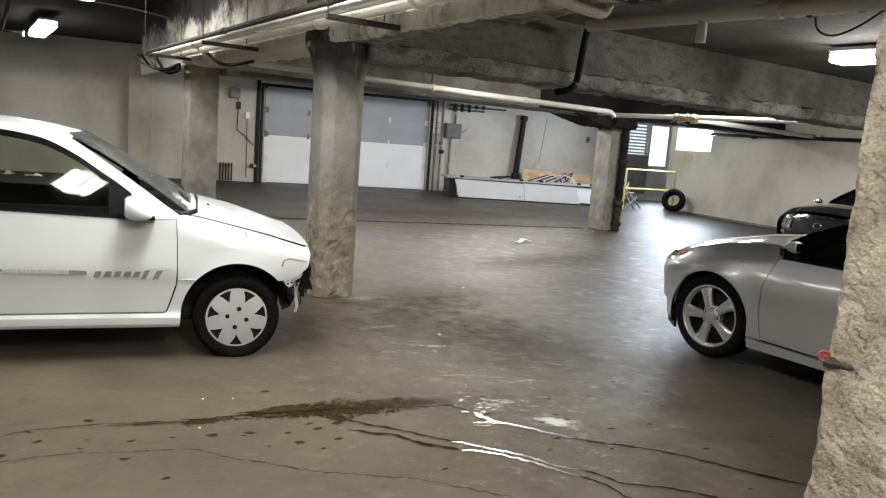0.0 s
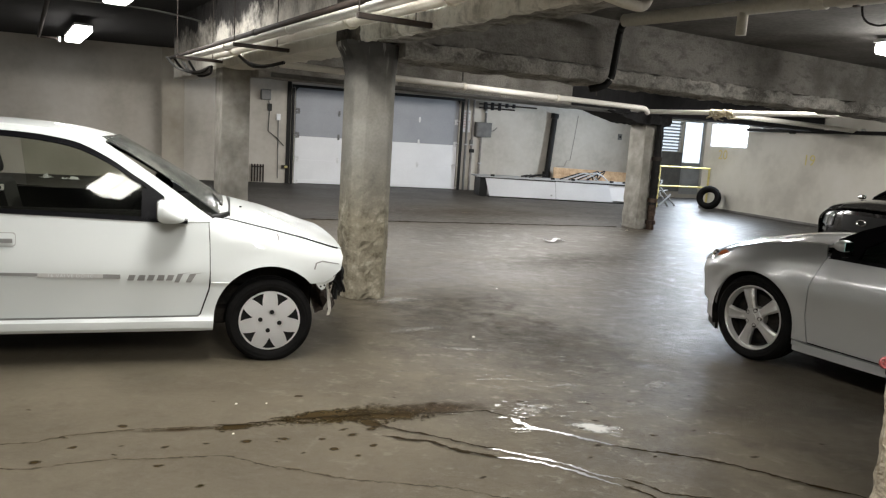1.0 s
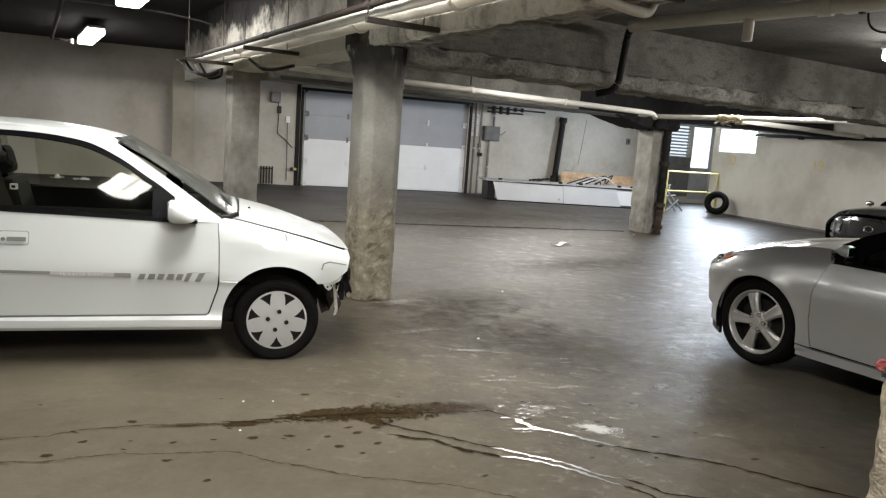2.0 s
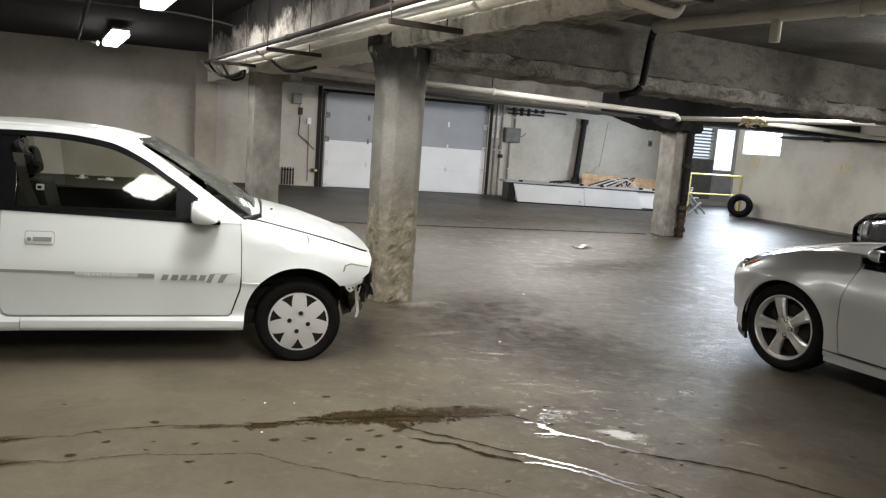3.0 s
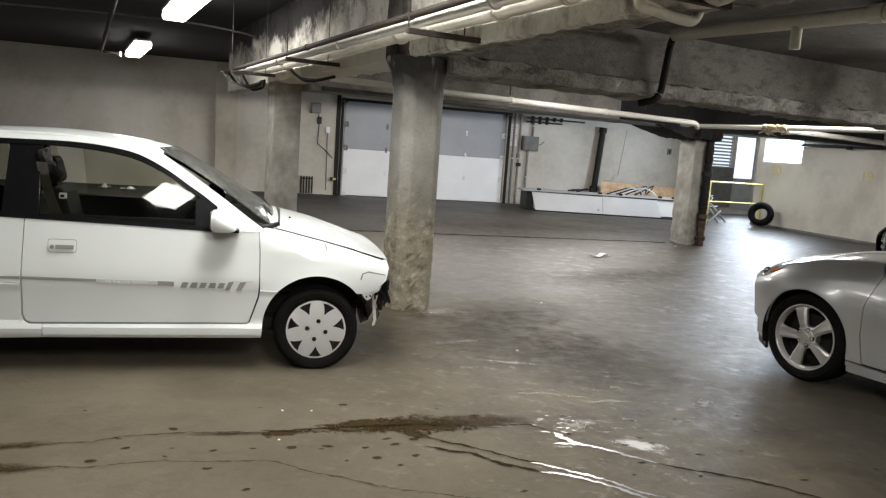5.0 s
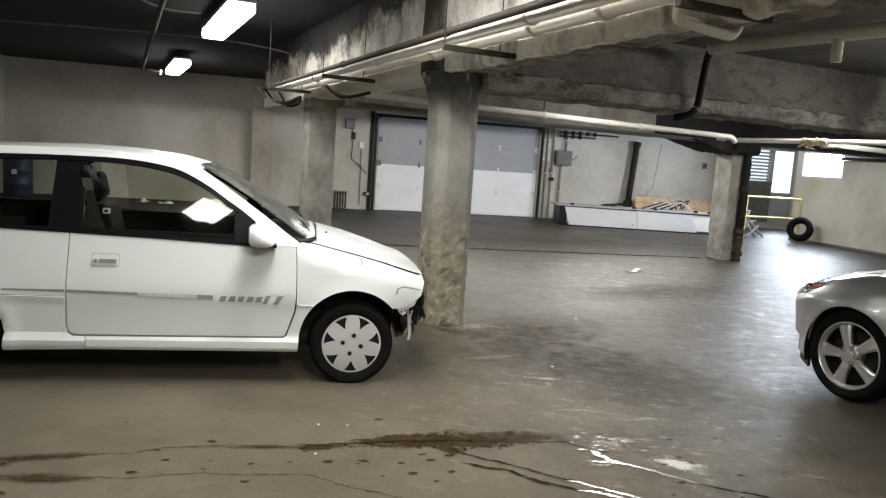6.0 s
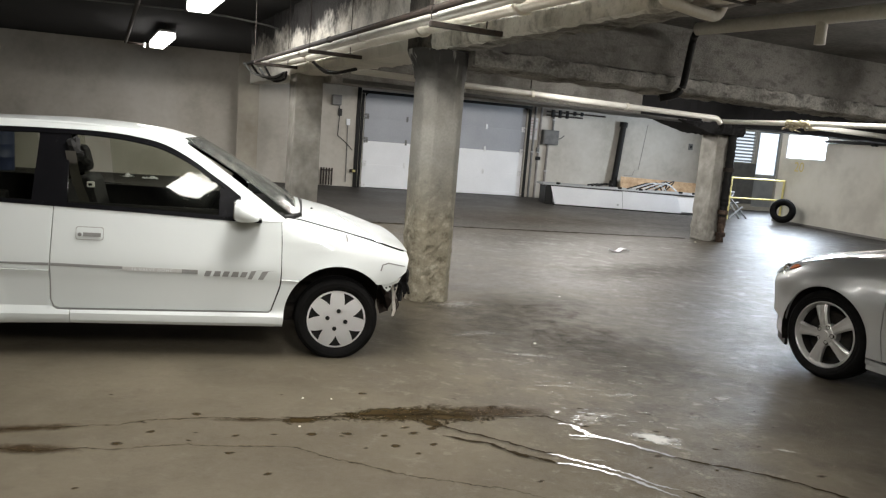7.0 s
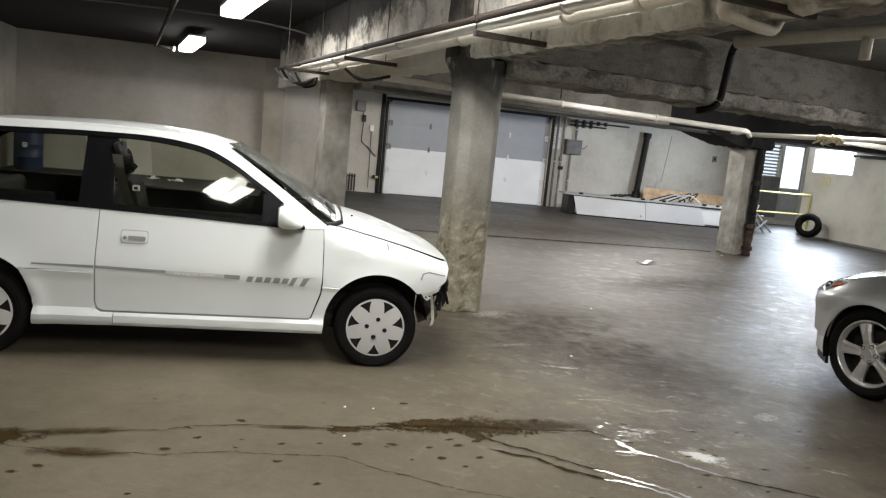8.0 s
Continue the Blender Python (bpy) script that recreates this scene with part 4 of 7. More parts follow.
def white_hatchback():
    m = Matrix.Translation((1.20, 5.475, 0)) @ Euler((0, 0, radians(-3.0))).to_matrix().to_4x4()
    root = thing("hatchback_car", "white three-door hatchback with its front bumper torn off", "car", m)
    c = dict(step=0.012, under=0.055, ridge=0.0, lip_width=0.045, shoulder=0.045, half=0.79, lean=0.46, belt=[(-3, 0.93), (-1.7, 0.882), (-1.15, 0.866), (-0.62, 0.848), (0.5, 0.846)], sill=0.21, crease=0.497, groove=False,
             nose_from=-0.05, nose=0.47, nose_in=0.09, nose_pow=2.6, tail_from=-2.3, tail=-2.95, hood_from=-0.42,
             seam=[(-0.45, 0.885), (-0.3, 0.873), (0.0, 0.806), (0.2, 0.755), (0.46, 0.672)], roll=0.10, tuck=0.085, hub=0.275, arch=0.325, lip=0.012, base=2.265)
    half = c["half_fn"] = car_shape(c)
    seam = c["seam"]
    top_seam = [(x, smooth_table(seam, x)) for x in (-0.33, -0.25, -0.15, -0.05, 0.05, 0.15, 0.25, 0.33, 0.40, 0.445)]
    fender = [(-0.362, 0.860), *top_seam, (0.452, 0.645), (0.430, 0.565), (0.373, 0.517), (0.300, 0.486), (0.268, 0.488), *arc(-0.005, 0.275, 0.325, 41, 135, 24), (-0.255, 0.503), (-0.350, 0.505), (-0.350, 0.55), (-0.354, 0.73)]
    front_arch = arc(-0.005, 0.275, 0.325, 137, 178, 8)
    skirt = [(-1.537, 0.207), (-0.40, 0.205), (-0.335, 0.21), (-0.332, 0.25), *reversed(front_arch), (-0.260, 0.498), (-0.349, 0.498), (-0.355, 0.45), (-0.402, 0.303), (-0.420, 0.289), (-1.537, 0.284)]
    rear_skirt = [(-1.975, 0.196), (-1.541, 0.206), (-1.541, 0.284), (-1.61, 0.285), (-1.640, 0.300), (-1.653, 0.335), (-1.653, 0.512), (-2.04, 0.515), (-2.0, 0.42), (-1.967, 0.30)]
    door = [(-0.367, 0.855), (-0.359, 0.731), (-0.355, 0.547), (-0.361, 0.46), (-0.408, 0.308), (-0.425, 0.295), (-1.60, 0.290), (-1.628, 0.302), (-1.643, 0.335), (-1.645, 0.60), (-1.638, 0.878), (-1.15, 0.862), (-0.63, 0.844)]
    quarter = [(-1.643, 0.878), (-1.650, 0.60), (-1.652, 0.519), (-2.045, 0.522), *arc(-2.265, 0.275, 0.325, 47, 178, 20), (-2.60, 0.24), (-2.90, 0.30), (-2.95, 0.55), (-2.90, 0.93), (-2.75, 0.93), (-2.0, 0.895)]
    arc_outer = dense([(-0.612, 0.985), (-0.70, 1.05), (-0.788, 1.106), (-0.911, 1.186), (-1.073, 1.264), (-1.228, 1.297), (-1.398, 1.313), (-1.62, 1.315), (-2.05, 1.302), (-2.55, 1.262), (-2.74, 1.10), (-2.80, 0.93)])
    arc_inner = dense([(-0.64, 0.975), (-0.72, 1.035), (-0.80, 1.085), (-0.92, 1.16), (-1.08, 1.232), (-1.228, 1.264), (-1.398, 1.282), (-1.61, 1.287), (-2.05, 1.272), (-2.52, 1.235), (-2.70, 1.09), (-2.76, 0.935)])
    frame_up = [(-2.92, 0.945), *dense([(-2.85, 1.15), (-2.64, 1.305), (-2.1, 1.345), (-1.69, 1.357), (-1.46, 1.355), (-1.31, 1.347), (-1.175, 1.337), (-1.04, 1.316), (-0.955, 1.284), (-0.795, 1.182), (-0.606, 1.055), (-0.423, 0.926), (-0.345, 0.872)], 3), (-0.356, 0.853), (-0.62, 0.842), *arc_outer]
    front_glass = [(-0.62, 0.86), (-0.625, 0.965), *dense([(-0.72, 1.042), (-0.80, 1.094), (-0.92, 1.17), (-1.08, 1.242), (-1.228, 1.274), (-1.398, 1.292), (-1.60, 1.296)], 3), (-1.60, 0.885)]
    rear_glass = [(-1.765, 0.89), (-1.77, 1.25), (-1.785, 1.28), (-2.05, 1.285), (-2.53, 1.245), (-2.71, 1.10), (-2.77, 0.925)]
    post = [(-1.572, 0.872), (-1.598, 1.20), (-1.60, 1.305), (-1.775, 1.305), (-1.765, 1.26), (-1.76, 0.885)]
    far_post = [(x - 0.22, z) for x, z in post]
    belt = [(-0.615, 0.842), (-0.615, 0.868), (-1.15, 0.888), (-1.7, 0.903), (-2.78, 0.938), (-2.78, 0.908), (-1.7, 0.880), (-1.15, 0.864)]
    border = [*arc_outer, *reversed(arc_inner)]
    corner = [(-0.60, 0.862), (-0.61, 0.962), (-0.70, 1.025), (-0.735, 1.03), (-0.735, 0.862)]

    def flare(x, z):
        """The skirt swells out below the door and tucks in at its foot."""
        k = max(0.0, min(1.0, (0.305 - z) / 0.045))
        return 0.008 + 0.034 * k * k * (3 - 2 * k) - 0.9 * max(0.0, 0.222 - z)

    side_panels(root, c, WHITE_PAINT, [
        ("front_fender", fender, WHITE_PAINT, 0.0, 0.012, "white fender with cracked front edge"),
        ("side_skirt", skirt, WHITE_PAINT, flare, 0.02, ""),
        ("rear_skirt", rear_skirt, WHITE_PAINT, flare, 0.02, ""),
        ("door", door, WHITE_PAINT, 0.0, 0.02, ""),
        ("quarter_panel", quarter, WHITE_PAINT, 0.0, 0.012, ""),
        ("side_frame", frame_up, WHITE_PAINT, 0.004, 0.02, "white roof rail and windscreen pillar"),
        ("side_window", front_glass, CAR_GLASS, -0.012, 0.004, "clear side window with a lamp's reflection"),
        ("quarter_window", rear_glass, CAR_GLASS, -0.012, 0.004, ""),
        ("door_post", post, TRIM, -0.004, 0.03, "glossy black door post"),
        ("window_seal", belt, TRIM, 0.006, 0.012, ""),
        ("window_border", border, TRIM, 0.003, 0.010, "black rubber border over the side windows"),
        ("mirror_base", corner, TRIM, 0.009, 0.01, ""),
        ("far_door_post", far_post, TRIM, -0.004, 0.03, ""),
    ], {("door_post", 1), ("far_door_post", -1)})
    # mid-grey lining right behind the panels; its tone lightens the gaps' shade
    for s in (-1, 1):
        lining = [(-0.36, 0.86), (-0.36, 0.55), (-0.42, 0.24), (-1.9, 0.24), (-1.92, 0.55), (-1.75, 0.86)]
        smooth_sheet(root, "door_lining", lining, lambda x, z: (x, s * (half(x, z) - 0.014), z), GAP, 0.2, 0.01)
    roof_z = [(-2.75, 1.25), (-2.5, 1.315), (-2.3, 1.340), (-1.7, 1.366), (-1.46, 1.364), (-1.2, 1.347), (-1.04, 1.322), (-0.9, 1.265)]
    smooth_sheet(root, "roof", [(-2.60, -1), (-0.965, -1), (-0.93, -0.5), (-0.92, 0), (-0.93, 0.5), (-0.965, 1), (-2.60, 1), (-2.65, 0)],
                 lambda x, y: (x, y * (half(x, 1.335) + 0.0), smooth_table(roof_z, x, 0.1) + 0.018 - 0.035 * y * y), WHITE_PAINT, 0.09, 0.015)
    def screen(s, y):
        x = -0.945 + (0.67) * s + 0.06 * (1 - y * y) * (0.4 + s)
        z = 1.312 - 0.425 * s + 0.016 * math.sin(math.pi * s)
        return (x - 0.02, y * (half(-0.965 + 0.62 * s, 1.30 - 0.38 * s) - 0.03), z)
    smooth_sheet(root, "windscreen", [(0, -1), (1, -1), (1, 0), (1, 1), (0, 1)], screen, SCREEN_GLASS, 0.12, 0.005)
    smooth_sheet(root, "rear_window", [(0, -0.95), (1, -0.95), (1, 0.95), (0, 0.95)], lambda s, y: (-2.63 - 0.24 * s, y * (0.56 + 0.1 * s), 1.30 - 0.36 * s), CAR_GLASS, 0.2, 0.005)
    smooth_sheet(root, "tailgate", [(0, -1), (1, -1), (1, 1), (0, 1)], lambda s, y: (-2.87 - 0.06 * math.sin(2.2 * s), y * 0.66, 0.94 - 0.68 * s), WHITE_PAINT, 0.2, 0.015)
    # bonnet: slightly lifted at its nose by the crash
    def bonnet(x, y):
        edge = half(x, smooth_table(seam, x)) - 0.010
        z = smooth_table(seam, x) + 0.008 + 0.050 * (1 - abs(y) ** 2.2) * (1.0 if x < 0.0 else max(0.06, 1 - x * 2.1))
        return (x + 0.03 * (1 - y * y) * (0.3 + max(0.0, x)), y * edge, z)
    smooth_sheet(root, "bonnet", [(-0.30, -1), (0.447, -1), (0.447, 1), (-0.30, 1)], bonnet, WHITE_PAINT, 0.07, 0.018)
    smooth_sheet(root, "cowl", [(-0.42, -0.66), (-0.24, -0.62), (-0.22, 0), (-0.24, 0.62), (-0.42, 0.66)], lambda x, y: (x, y, 0.875 + 0.045 * (1 - (y / 0.66) ** 2)), BLACK, 0.1, 0.02)
    for y0, y1 in ((-0.5, 0.0), (0.05, 0.5)):
        part("wiper", tube([(-0.29, y0, 0.93), (-0.33, (y0 + y1) / 2, 0.962), (-0.35, y1, 0.965)], 0.006, 6), BLACK, root)
    # wheels
    for x in (0.0, -2.265):
        for s in (-1, 1):
            hubcap_wheel(root, Vector((x, s * 0.685, 0.252)), 0.262, s, 0.010)
            bm = bmesh.new()
            pts = arc(0, 0, 0.33, 8, 190, 20)
            for a, b in zip(pts, pts[1:]):
                bm.faces.new([bm.verts.new((p[0], y, p[1])) for p, y in ((a, -0.12), (b, -0.12), (b, 0.12), (a, 0.12))])
            bmesh.ops.remove_doubles(bm, verts=bm.verts, dist=1e-4)
            bmesh.ops.translate(bm, verts=bm.verts, vec=(x, s * 0.64, 0.265))
            part("wheel_arch", bm, UNDER, root)
            part("inner_wing", box(x - 0.32, x + 0.28, s * 0.50 - 0.01, s * 0.50 + 0.01, 0.18, 0.66), UNDER, root)
    # floor pan and cabin
    part("floor_pan", box(-2.85, 0.1, -0.62, 0.62, 0.20, 0.30, 0.03), UNDER, root)
    # added slab, not a seen part: keeps light from crossing under the car
    part("undertray", box(-1.95, -0.36, -0.50, 0.50, 0.13, 0.21, 0.01), UNDER, root)
    part("exhaust_pipe", tube(rounded([(-0.2, 0.2, 0.19), (-1.4, 0.2, 0.19), (-2.0, 0.35, 0.2), (-2.9, 0.35, 0.22)], 0.1), 0.028, 8), UNDER, root)
    for s in (-1, 1):
        part("door_card", box(-1.9, -0.35, s * 0.66 - 0.03, s * 0.66 + 0.03, 0.3, 0.90, 0.01), CABIN, root)
        part("rear_side_card", box(-2.84, -1.905, s * 0.645 - 0.03, s * 0.645 + 0.03, 0.3, 0.945, 0.01), CABIN, root)
    bm = box(-0.75, -0.35, -0.63, 0.63, 0.62, 0.90, 0.05)
    part("dashboard", bm, CABIN, root)
    bm = lathe([(0.175, -0.012), (0.187, 0), (0.175, 0.012), (0.163, 0), (0.175, -0.012)], 28, "z")
    bmesh.ops.transform(bm, matrix=pose(-0.82, 0.33, 0.87, 0, -62, 0), verts=bm.verts)
    part("steering_wheel", bm, BLACK, root, smooth=True)
    for y in (-0.33, 0.33):
        seat(root, -1.06, y)
    part("rear_seat", box(-2.35, -1.95, -0.58, 0.58, 0.3, 0.52, 0.06), CABIN, root)
    bm = box(-0.07, 0.07, -0.58, 0.58, 0, 0.5, 0.05)
    bmesh.ops.transform(bm, matrix=pose(-2.36, 0, 0.45, 0, -18, 0), verts=bm.verts)
    part("rear_seat_back", bm, CABIN, root)
    part("parcel_shelf", box(-2.85, -2.45, -0.58, 0.58, 0.88, 0.92, 0.01), CABIN, root)
    rng = random.Random(8)
    lump = bmesh.new()
    for k in range(7):
        bmesh.ops.create_icosphere(lump, subdivisions=2, radius=rng.uniform(0.022, 0.036), matrix=Matrix.Translation((-1.585 + 0.011 * k + rng.uniform(-0.02, 0.02), -0.56, 1.26 - 0.022 * k + rng.uniform(-0.01, 0.01))))
    bmesh.ops.remove_doubles(lump, verts=lump.verts, dist=0.02)
    part("draped_cloth", lump, CABIN, root, "dark cloth slung over the belt anchor", smooth=True)
    strap = bmesh.new()
    rows = [[strap.verts.new((x + d, -0.605 + 0.03 * (1.17 - z), z)) for d in (-0.028, 0.028)] for x, z in ((-1.585, 1.19), (-1.57, 1.10), (-1.545, 1.0), (-1.515, 0.92), (-1.49, 0.84))]
    for p, q in zip(rows, rows[1:]):
        strap.faces.new((p[0], p[1], q[1], q[0]))
    bmesh.ops.solidify(strap, geom=strap.faces[:], thickness=0.003)
    part("seat_belt", strap, plain("belt_webbing", (0.10, 0.092, 0.08), 0.8), root, "grey-brown seat belt webbing")
    bm = box(-1.492, -1.450, -0.625, -0.605, 0.985, 1.02, 0.006)
    part("belt_buckle", bm, HUBCAP, root, "pale belt buckle")
    part("buckle_slot", box(-1.482, -1.462, -0.628, -0.6255, 0.995, 1.01), BLACK, root)
    # mirrors, handle
    for s in (-1, 1):
        bm = bmesh.new()
        mid = Vector((-0.576, s * 0.855, 0.922))
        bmesh.ops.create_uvsphere(bm, u_segments=24, v_segments=14, radius=1.0, matrix=Matrix.Translation(mid) @ Matrix.Diagonal((0.080, 0.10, 0.070, 1)))
        for v in bm.verts:
            d = v.co - mid
            e = Vector((d.x / 0.080, d.y / 0.10, d.z / 0.070))
            v.co = mid + d * (abs(e.x) ** 2.7 + abs(e.y) ** 2.7 + abs(e.z) ** 2.7) ** (-1 / 2.7)
            v.co.x = max(v.co.x, -0.636)
            f = max(0.0, min(1.0, (v.co.x + 0.62) / 0.13))
            v.co.z = 0.856 + (max(v.co.z, 0.856) - 0.856) * (1 - 0.70 * f ** 1.1)
        part("door_mirror", bm, WHITE_PAINT, root, "white door mirror housing", smooth=True)
        part("mirror_arm", box(-0.63, -0.48, s * 0.78 - 0.045, s * 0.78 + 0.045, 0.848, 0.868, 0.006), TRIM, root)
        part("mirror_glass", box(-0.640, -0.6365, s * 0.865 - 0.085, s * 0.865 + 0.085, 0.885, 0.98, 0.0), CHROME, root)
        hx, hz = -1.443, 0.732

        def rounded_plate(w, h, r=0.014):
            return [p for cx, cz, a in ((w - r, h - r, 0), (r - w, h - r, 90), (r - w, r - h, 180), (w - r, r - h, 270)) for p in arc(hx + cx, hz + cz, r, a, a + 90, 4)]

        h = smooth_sheet(root, "door_handle", rounded_plate(0.071, 0.034), lambda x, z: (x, s * (half(x, z) + 0.006), z), WHITE_PAINT, 0.2, 0.008)
        part("handle_surround", sheet(rounded_plate(0.075, 0.038), lambda x, z: (x, s * (half(x, z) + 0.0015), z), 0.2, 0.004), GAP, h)
        # flat darker plate in place of the recess, its shade as colour
        grip = [(hx - 0.032, hz - 0.016), (hx + 0.062, hz - 0.016), (hx + 0.062, hz + 0.006), (hx - 0.032, hz + 0.006)]
        part("handle_recess", sheet(grip, lambda x, z: (x, s * (half(x, z) + 0.0155), z), 0.2, 0.002), STRIPE, h, "grey plate painting the finger recess's shade")
        bm = lathe([(0.011, 0.0), (0.011, -0.004), (0, -0.004)], 10)
        bmesh.ops.translate(bm, verts=bm.verts, vec=(hx - 0.050, s * (half(hx, hz) + 0.015), hz - 0.006))
        part("key_lock", bm, STRIPE, h)
        # stripe along the side
        z0 = 0.528
        smooth_sheet(root, "side_stripe", [(-1.643, z0 + 0.013), (-1.643, z0 + 0.029), (-1.26, z0 + 0.022), (-1.26, z0 + 0.006)], lambda x, z: (x, s * (half(x, z) + 0.003), z), STRIPE, 0.1, 0.002)
        smooth_sheet(root, "side_stripe", [(-1.98, z0 + 0.018), (-1.98, z0 + 0.026), (-1.653, z0 + 0.029), (-1.653, z0 + 0.013)], lambda x, z: (x, s * (half(x, z) + 0.003), z), STRIPE, 0.1, 0.002)
        smooth_sheet(root, "side_stripe", [(-0.93, z0 - 0.006), (-0.93, z0 + 0.018), (-0.84, z0 + 0.016), (-0.84, z0 - 0.008)], lambda x, z: (x, s * (half(x, z) + 0.003), z), STRIPE, 0.1, 0.002)
        smooth_sheet(root, "side_stripe", [(-1.26, z0 - 0.001), (-1.26, z0 + 0.022), (-0.93, z0 + 0.018), (-0.93, z0 - 0.006)], lambda x, z: (x, s * (half(x, z) + 0.003), z), plain("pale_stripe", (0.45, 0.45, 0.44), 0.4), 0.1, 0.002)
        for k in range(5):
            x0 = -0.805 + 0.052 * k
            bar = [(x0, z0 - 0.018), (x0 + 0.034 + 0.006 * (k % 2), z0 - 0.018), (x0 + 0.046, z0 + 0.014), (x0 + 0.012, z0 + 0.014)]
            smooth_sheet(root, "emblem_bar", bar, lambda x, z: (x, s * (half(x, z) + 0.003), z), STRIPE, 0.1, 0.002, "plain grey slanted emblem bar")
        for x0, w in ((-0.552, 0.05), (-0.49, 0.06)):
            bar = [(x0, z0 - 0.03), (x0 + w * 0.5, z0 - 0.03), (x0 + w, z0 + 0.022), (x0 + w + 0.05, z0 + 0.03), (x0 + w * 0.4, z0 + 0.02)]
            smooth_sheet(root, "emblem_bar", bar, lambda x, z: (x, s * (half(x, z) + 0.003), z), STRIPE, 0.1, 0.002, "plain grey slanted emblem bar")
    cu = bpy.data.curves.new("side_lettering", "FONT")
    cu.body, cu.size, cu.extrude, cu.align_x, cu.space_character = "16 VALVE DOHC", 0.026, 0.0006, "CENTER", 1.25
    tx = new("side_lettering", cu)
    tx.data.materials.append(WHITE_PAINT)
    tx.parent = root
    tx.matrix_local = pose(-1.095, -(half(-1.1, 0.53) + 0.0065), 0.528, 90, 0, 0) @ pose(0, 0, 0, 0, 0, -0.7)
    tagged(tx, "white lettering on the grey side stripe")
    # black tubes paint the seam's shade, thicker towards the nose
    for s in (-1, 1):
        xs = [-0.27 + 0.03 * i for i in range(24)]
        part("bonnet_gap", tube([(x, s * (half(x, smooth_table(seam, x)) + 0.001), smooth_table(seam, x) + 0.004) for x in xs], [0.0025 + 0.010 * max(0.0, x - 0.05) for x in xs], 6), BLACK, root)
    # torn front end
    part("engine_bay", box(-0.32, 0.24, -0.60, 0.60, 0.45, 0.66, 0.02), UNDER, root)
    part("radiator_support", box(0.20, 0.27, -0.52, 0.52, 0.28, 0.66, 0.01), UNDER, root)
    part("radiator", box(0.275, 0.31, -0.36, 0.36, 0.30, 0.60, 0.004), BLACK, root)
    part("crash_beam", box(0.30, 0.36, -0.50, 0.50, 0.40, 0.50, 0.015), BROWN_STEEL, root)
    part("lamp_housing", box(0.22, 0.37, -0.62, -0.42, 0.54, 0.67, 0.03), BLACK, root)
    part("lamp_housing", box(0.22, 0.37, 0.42, 0.62, 0.54, 0.67, 0.03), BLACK, root)
    hook = [(0.27, 0.492), (0.30, 0.484), (0.365, 0.51), (0.40, 0.53), (0.385, 0.50), (0.345, 0.478), (0.335, 0.45), (0.315, 0.44), (0.295, 0.455)]
    smooth_sheet(root, "bumper_bracket", hook, lambda x, z: (x, -(half(x, z) - 0.004), z), WHITE_PAINT, 0.03, 0.004, "torn white bumper bracket with bolt holes")
    for x, z in ((0.305, 0.465), (0.330, 0.470)):
        bm = lathe([(0.006, 0.0), (0.006, -0.006), (0.0, -0.006)], 8)
        bmesh.ops.translate(bm, verts=bm.verts, vec=(x, -(half(x, z) - 0.002), z))
        part("bolt_hole", bm, BLACK, root)
    strip = [(0.356, 0.47), (0.370, 0.465), (0.386, 0.36), (0.390, 0.30), (0.378, 0.266), (0.362, 0.262), (0.370, 0.30), (0.366, 0.37)]
    smooth_sheet(root, "hanging_strip", strip, lambda x, z: (x, -0.665 + 0.02 * math.sin(18 * z), z), plain("dirty_plastic", (0.40, 0.38, 0.34), 0.6, vary=0.4, scale=20.0), 0.03, 0.005, "bent pale plastic strip hanging loose")
    mesh_side = [(0.27, 0.46), (0.36, 0.46), (0.375, 0.37), (0.352, 0.27), (0.30, 0.262), (0.275, 0.34)]
    smooth_sheet(root, "inner_bracket", mesh_side, lambda x, z: (x, -0.60 + 0.03 * math.sin(35 * x + 30 * z), z), BROWN_STEEL, 0.03, 0.006, "rusty crumpled inner bracket")
    rng = random.Random(5)
    for k in range(9):
        x, y, z = 0.405 + rng.uniform(0, 0.05), -0.62 + rng.uniform(-0.05, 0.08), rng.uniform(0.48, 0.56)
        pts = [(x, y, z)]
        for j in range(4):
            pts.append((pts[-1][0] + rng.uniform(-0.012, 0.014), pts[-1][1] + rng.uniform(-0.02, 0.02), pts[-1][2] - rng.uniform(0.015, 0.045)))
        part("torn_wire", tube(pts, rng.uniform(0.006, 0.013), 5), BLACK, root)
    for k in range(3):
        x, z = 0.375 + 0.012 * k, 0.31
        part("torn_wire", tube([(x, -0.64, z + 0.06), (x + 0.012, -0.65, z + 0.02), (x - 0.004, -0.64, z - 0.02)], 0.005, 5), BROWN_STEEL, root)
    crumple = [(0.39, 0.555), (0.455, 0.60), (0.462, 0.52), (0.452, 0.47), (0.463, 0.44), (0.448, 0.385), (0.435, 0.43), (0.425, 0.41), (0.418, 0.47), (0.40, 0.49)]
    smooth_sheet(root, "torn_edge", crumple, lambda x, z: (x + 0.008 * math.sin(60 * z), -0.655 + 0.014 * math.sin(75 * x + 40 * z), z), BLACK, 0.02, 0.006, "torn black plastic edge")
    part("cowl_end", tube([(-0.385, -0.655, 0.874), (-0.345, -0.675, 0.870), (-0.295, -0.672, 0.876), (-0.25, -0.64, 0.896)], [0.012, 0.020, 0.022, 0.012], 10), BLACK, root, "black rounded end of the scuttle")
    part("washer_jet", lathe([(0.008, 0.0), (0.007, 0.008), (0.0, 0.009)], 8, "z"), BLACK, root).location = (-0.17, -0.38, 0.905)
    nick = [(0.03, 0.785), (0.038, 0.79), (0.046, 0.77), (0.044, 0.75), (0.036, 0.752), (0.036, 0.768)]
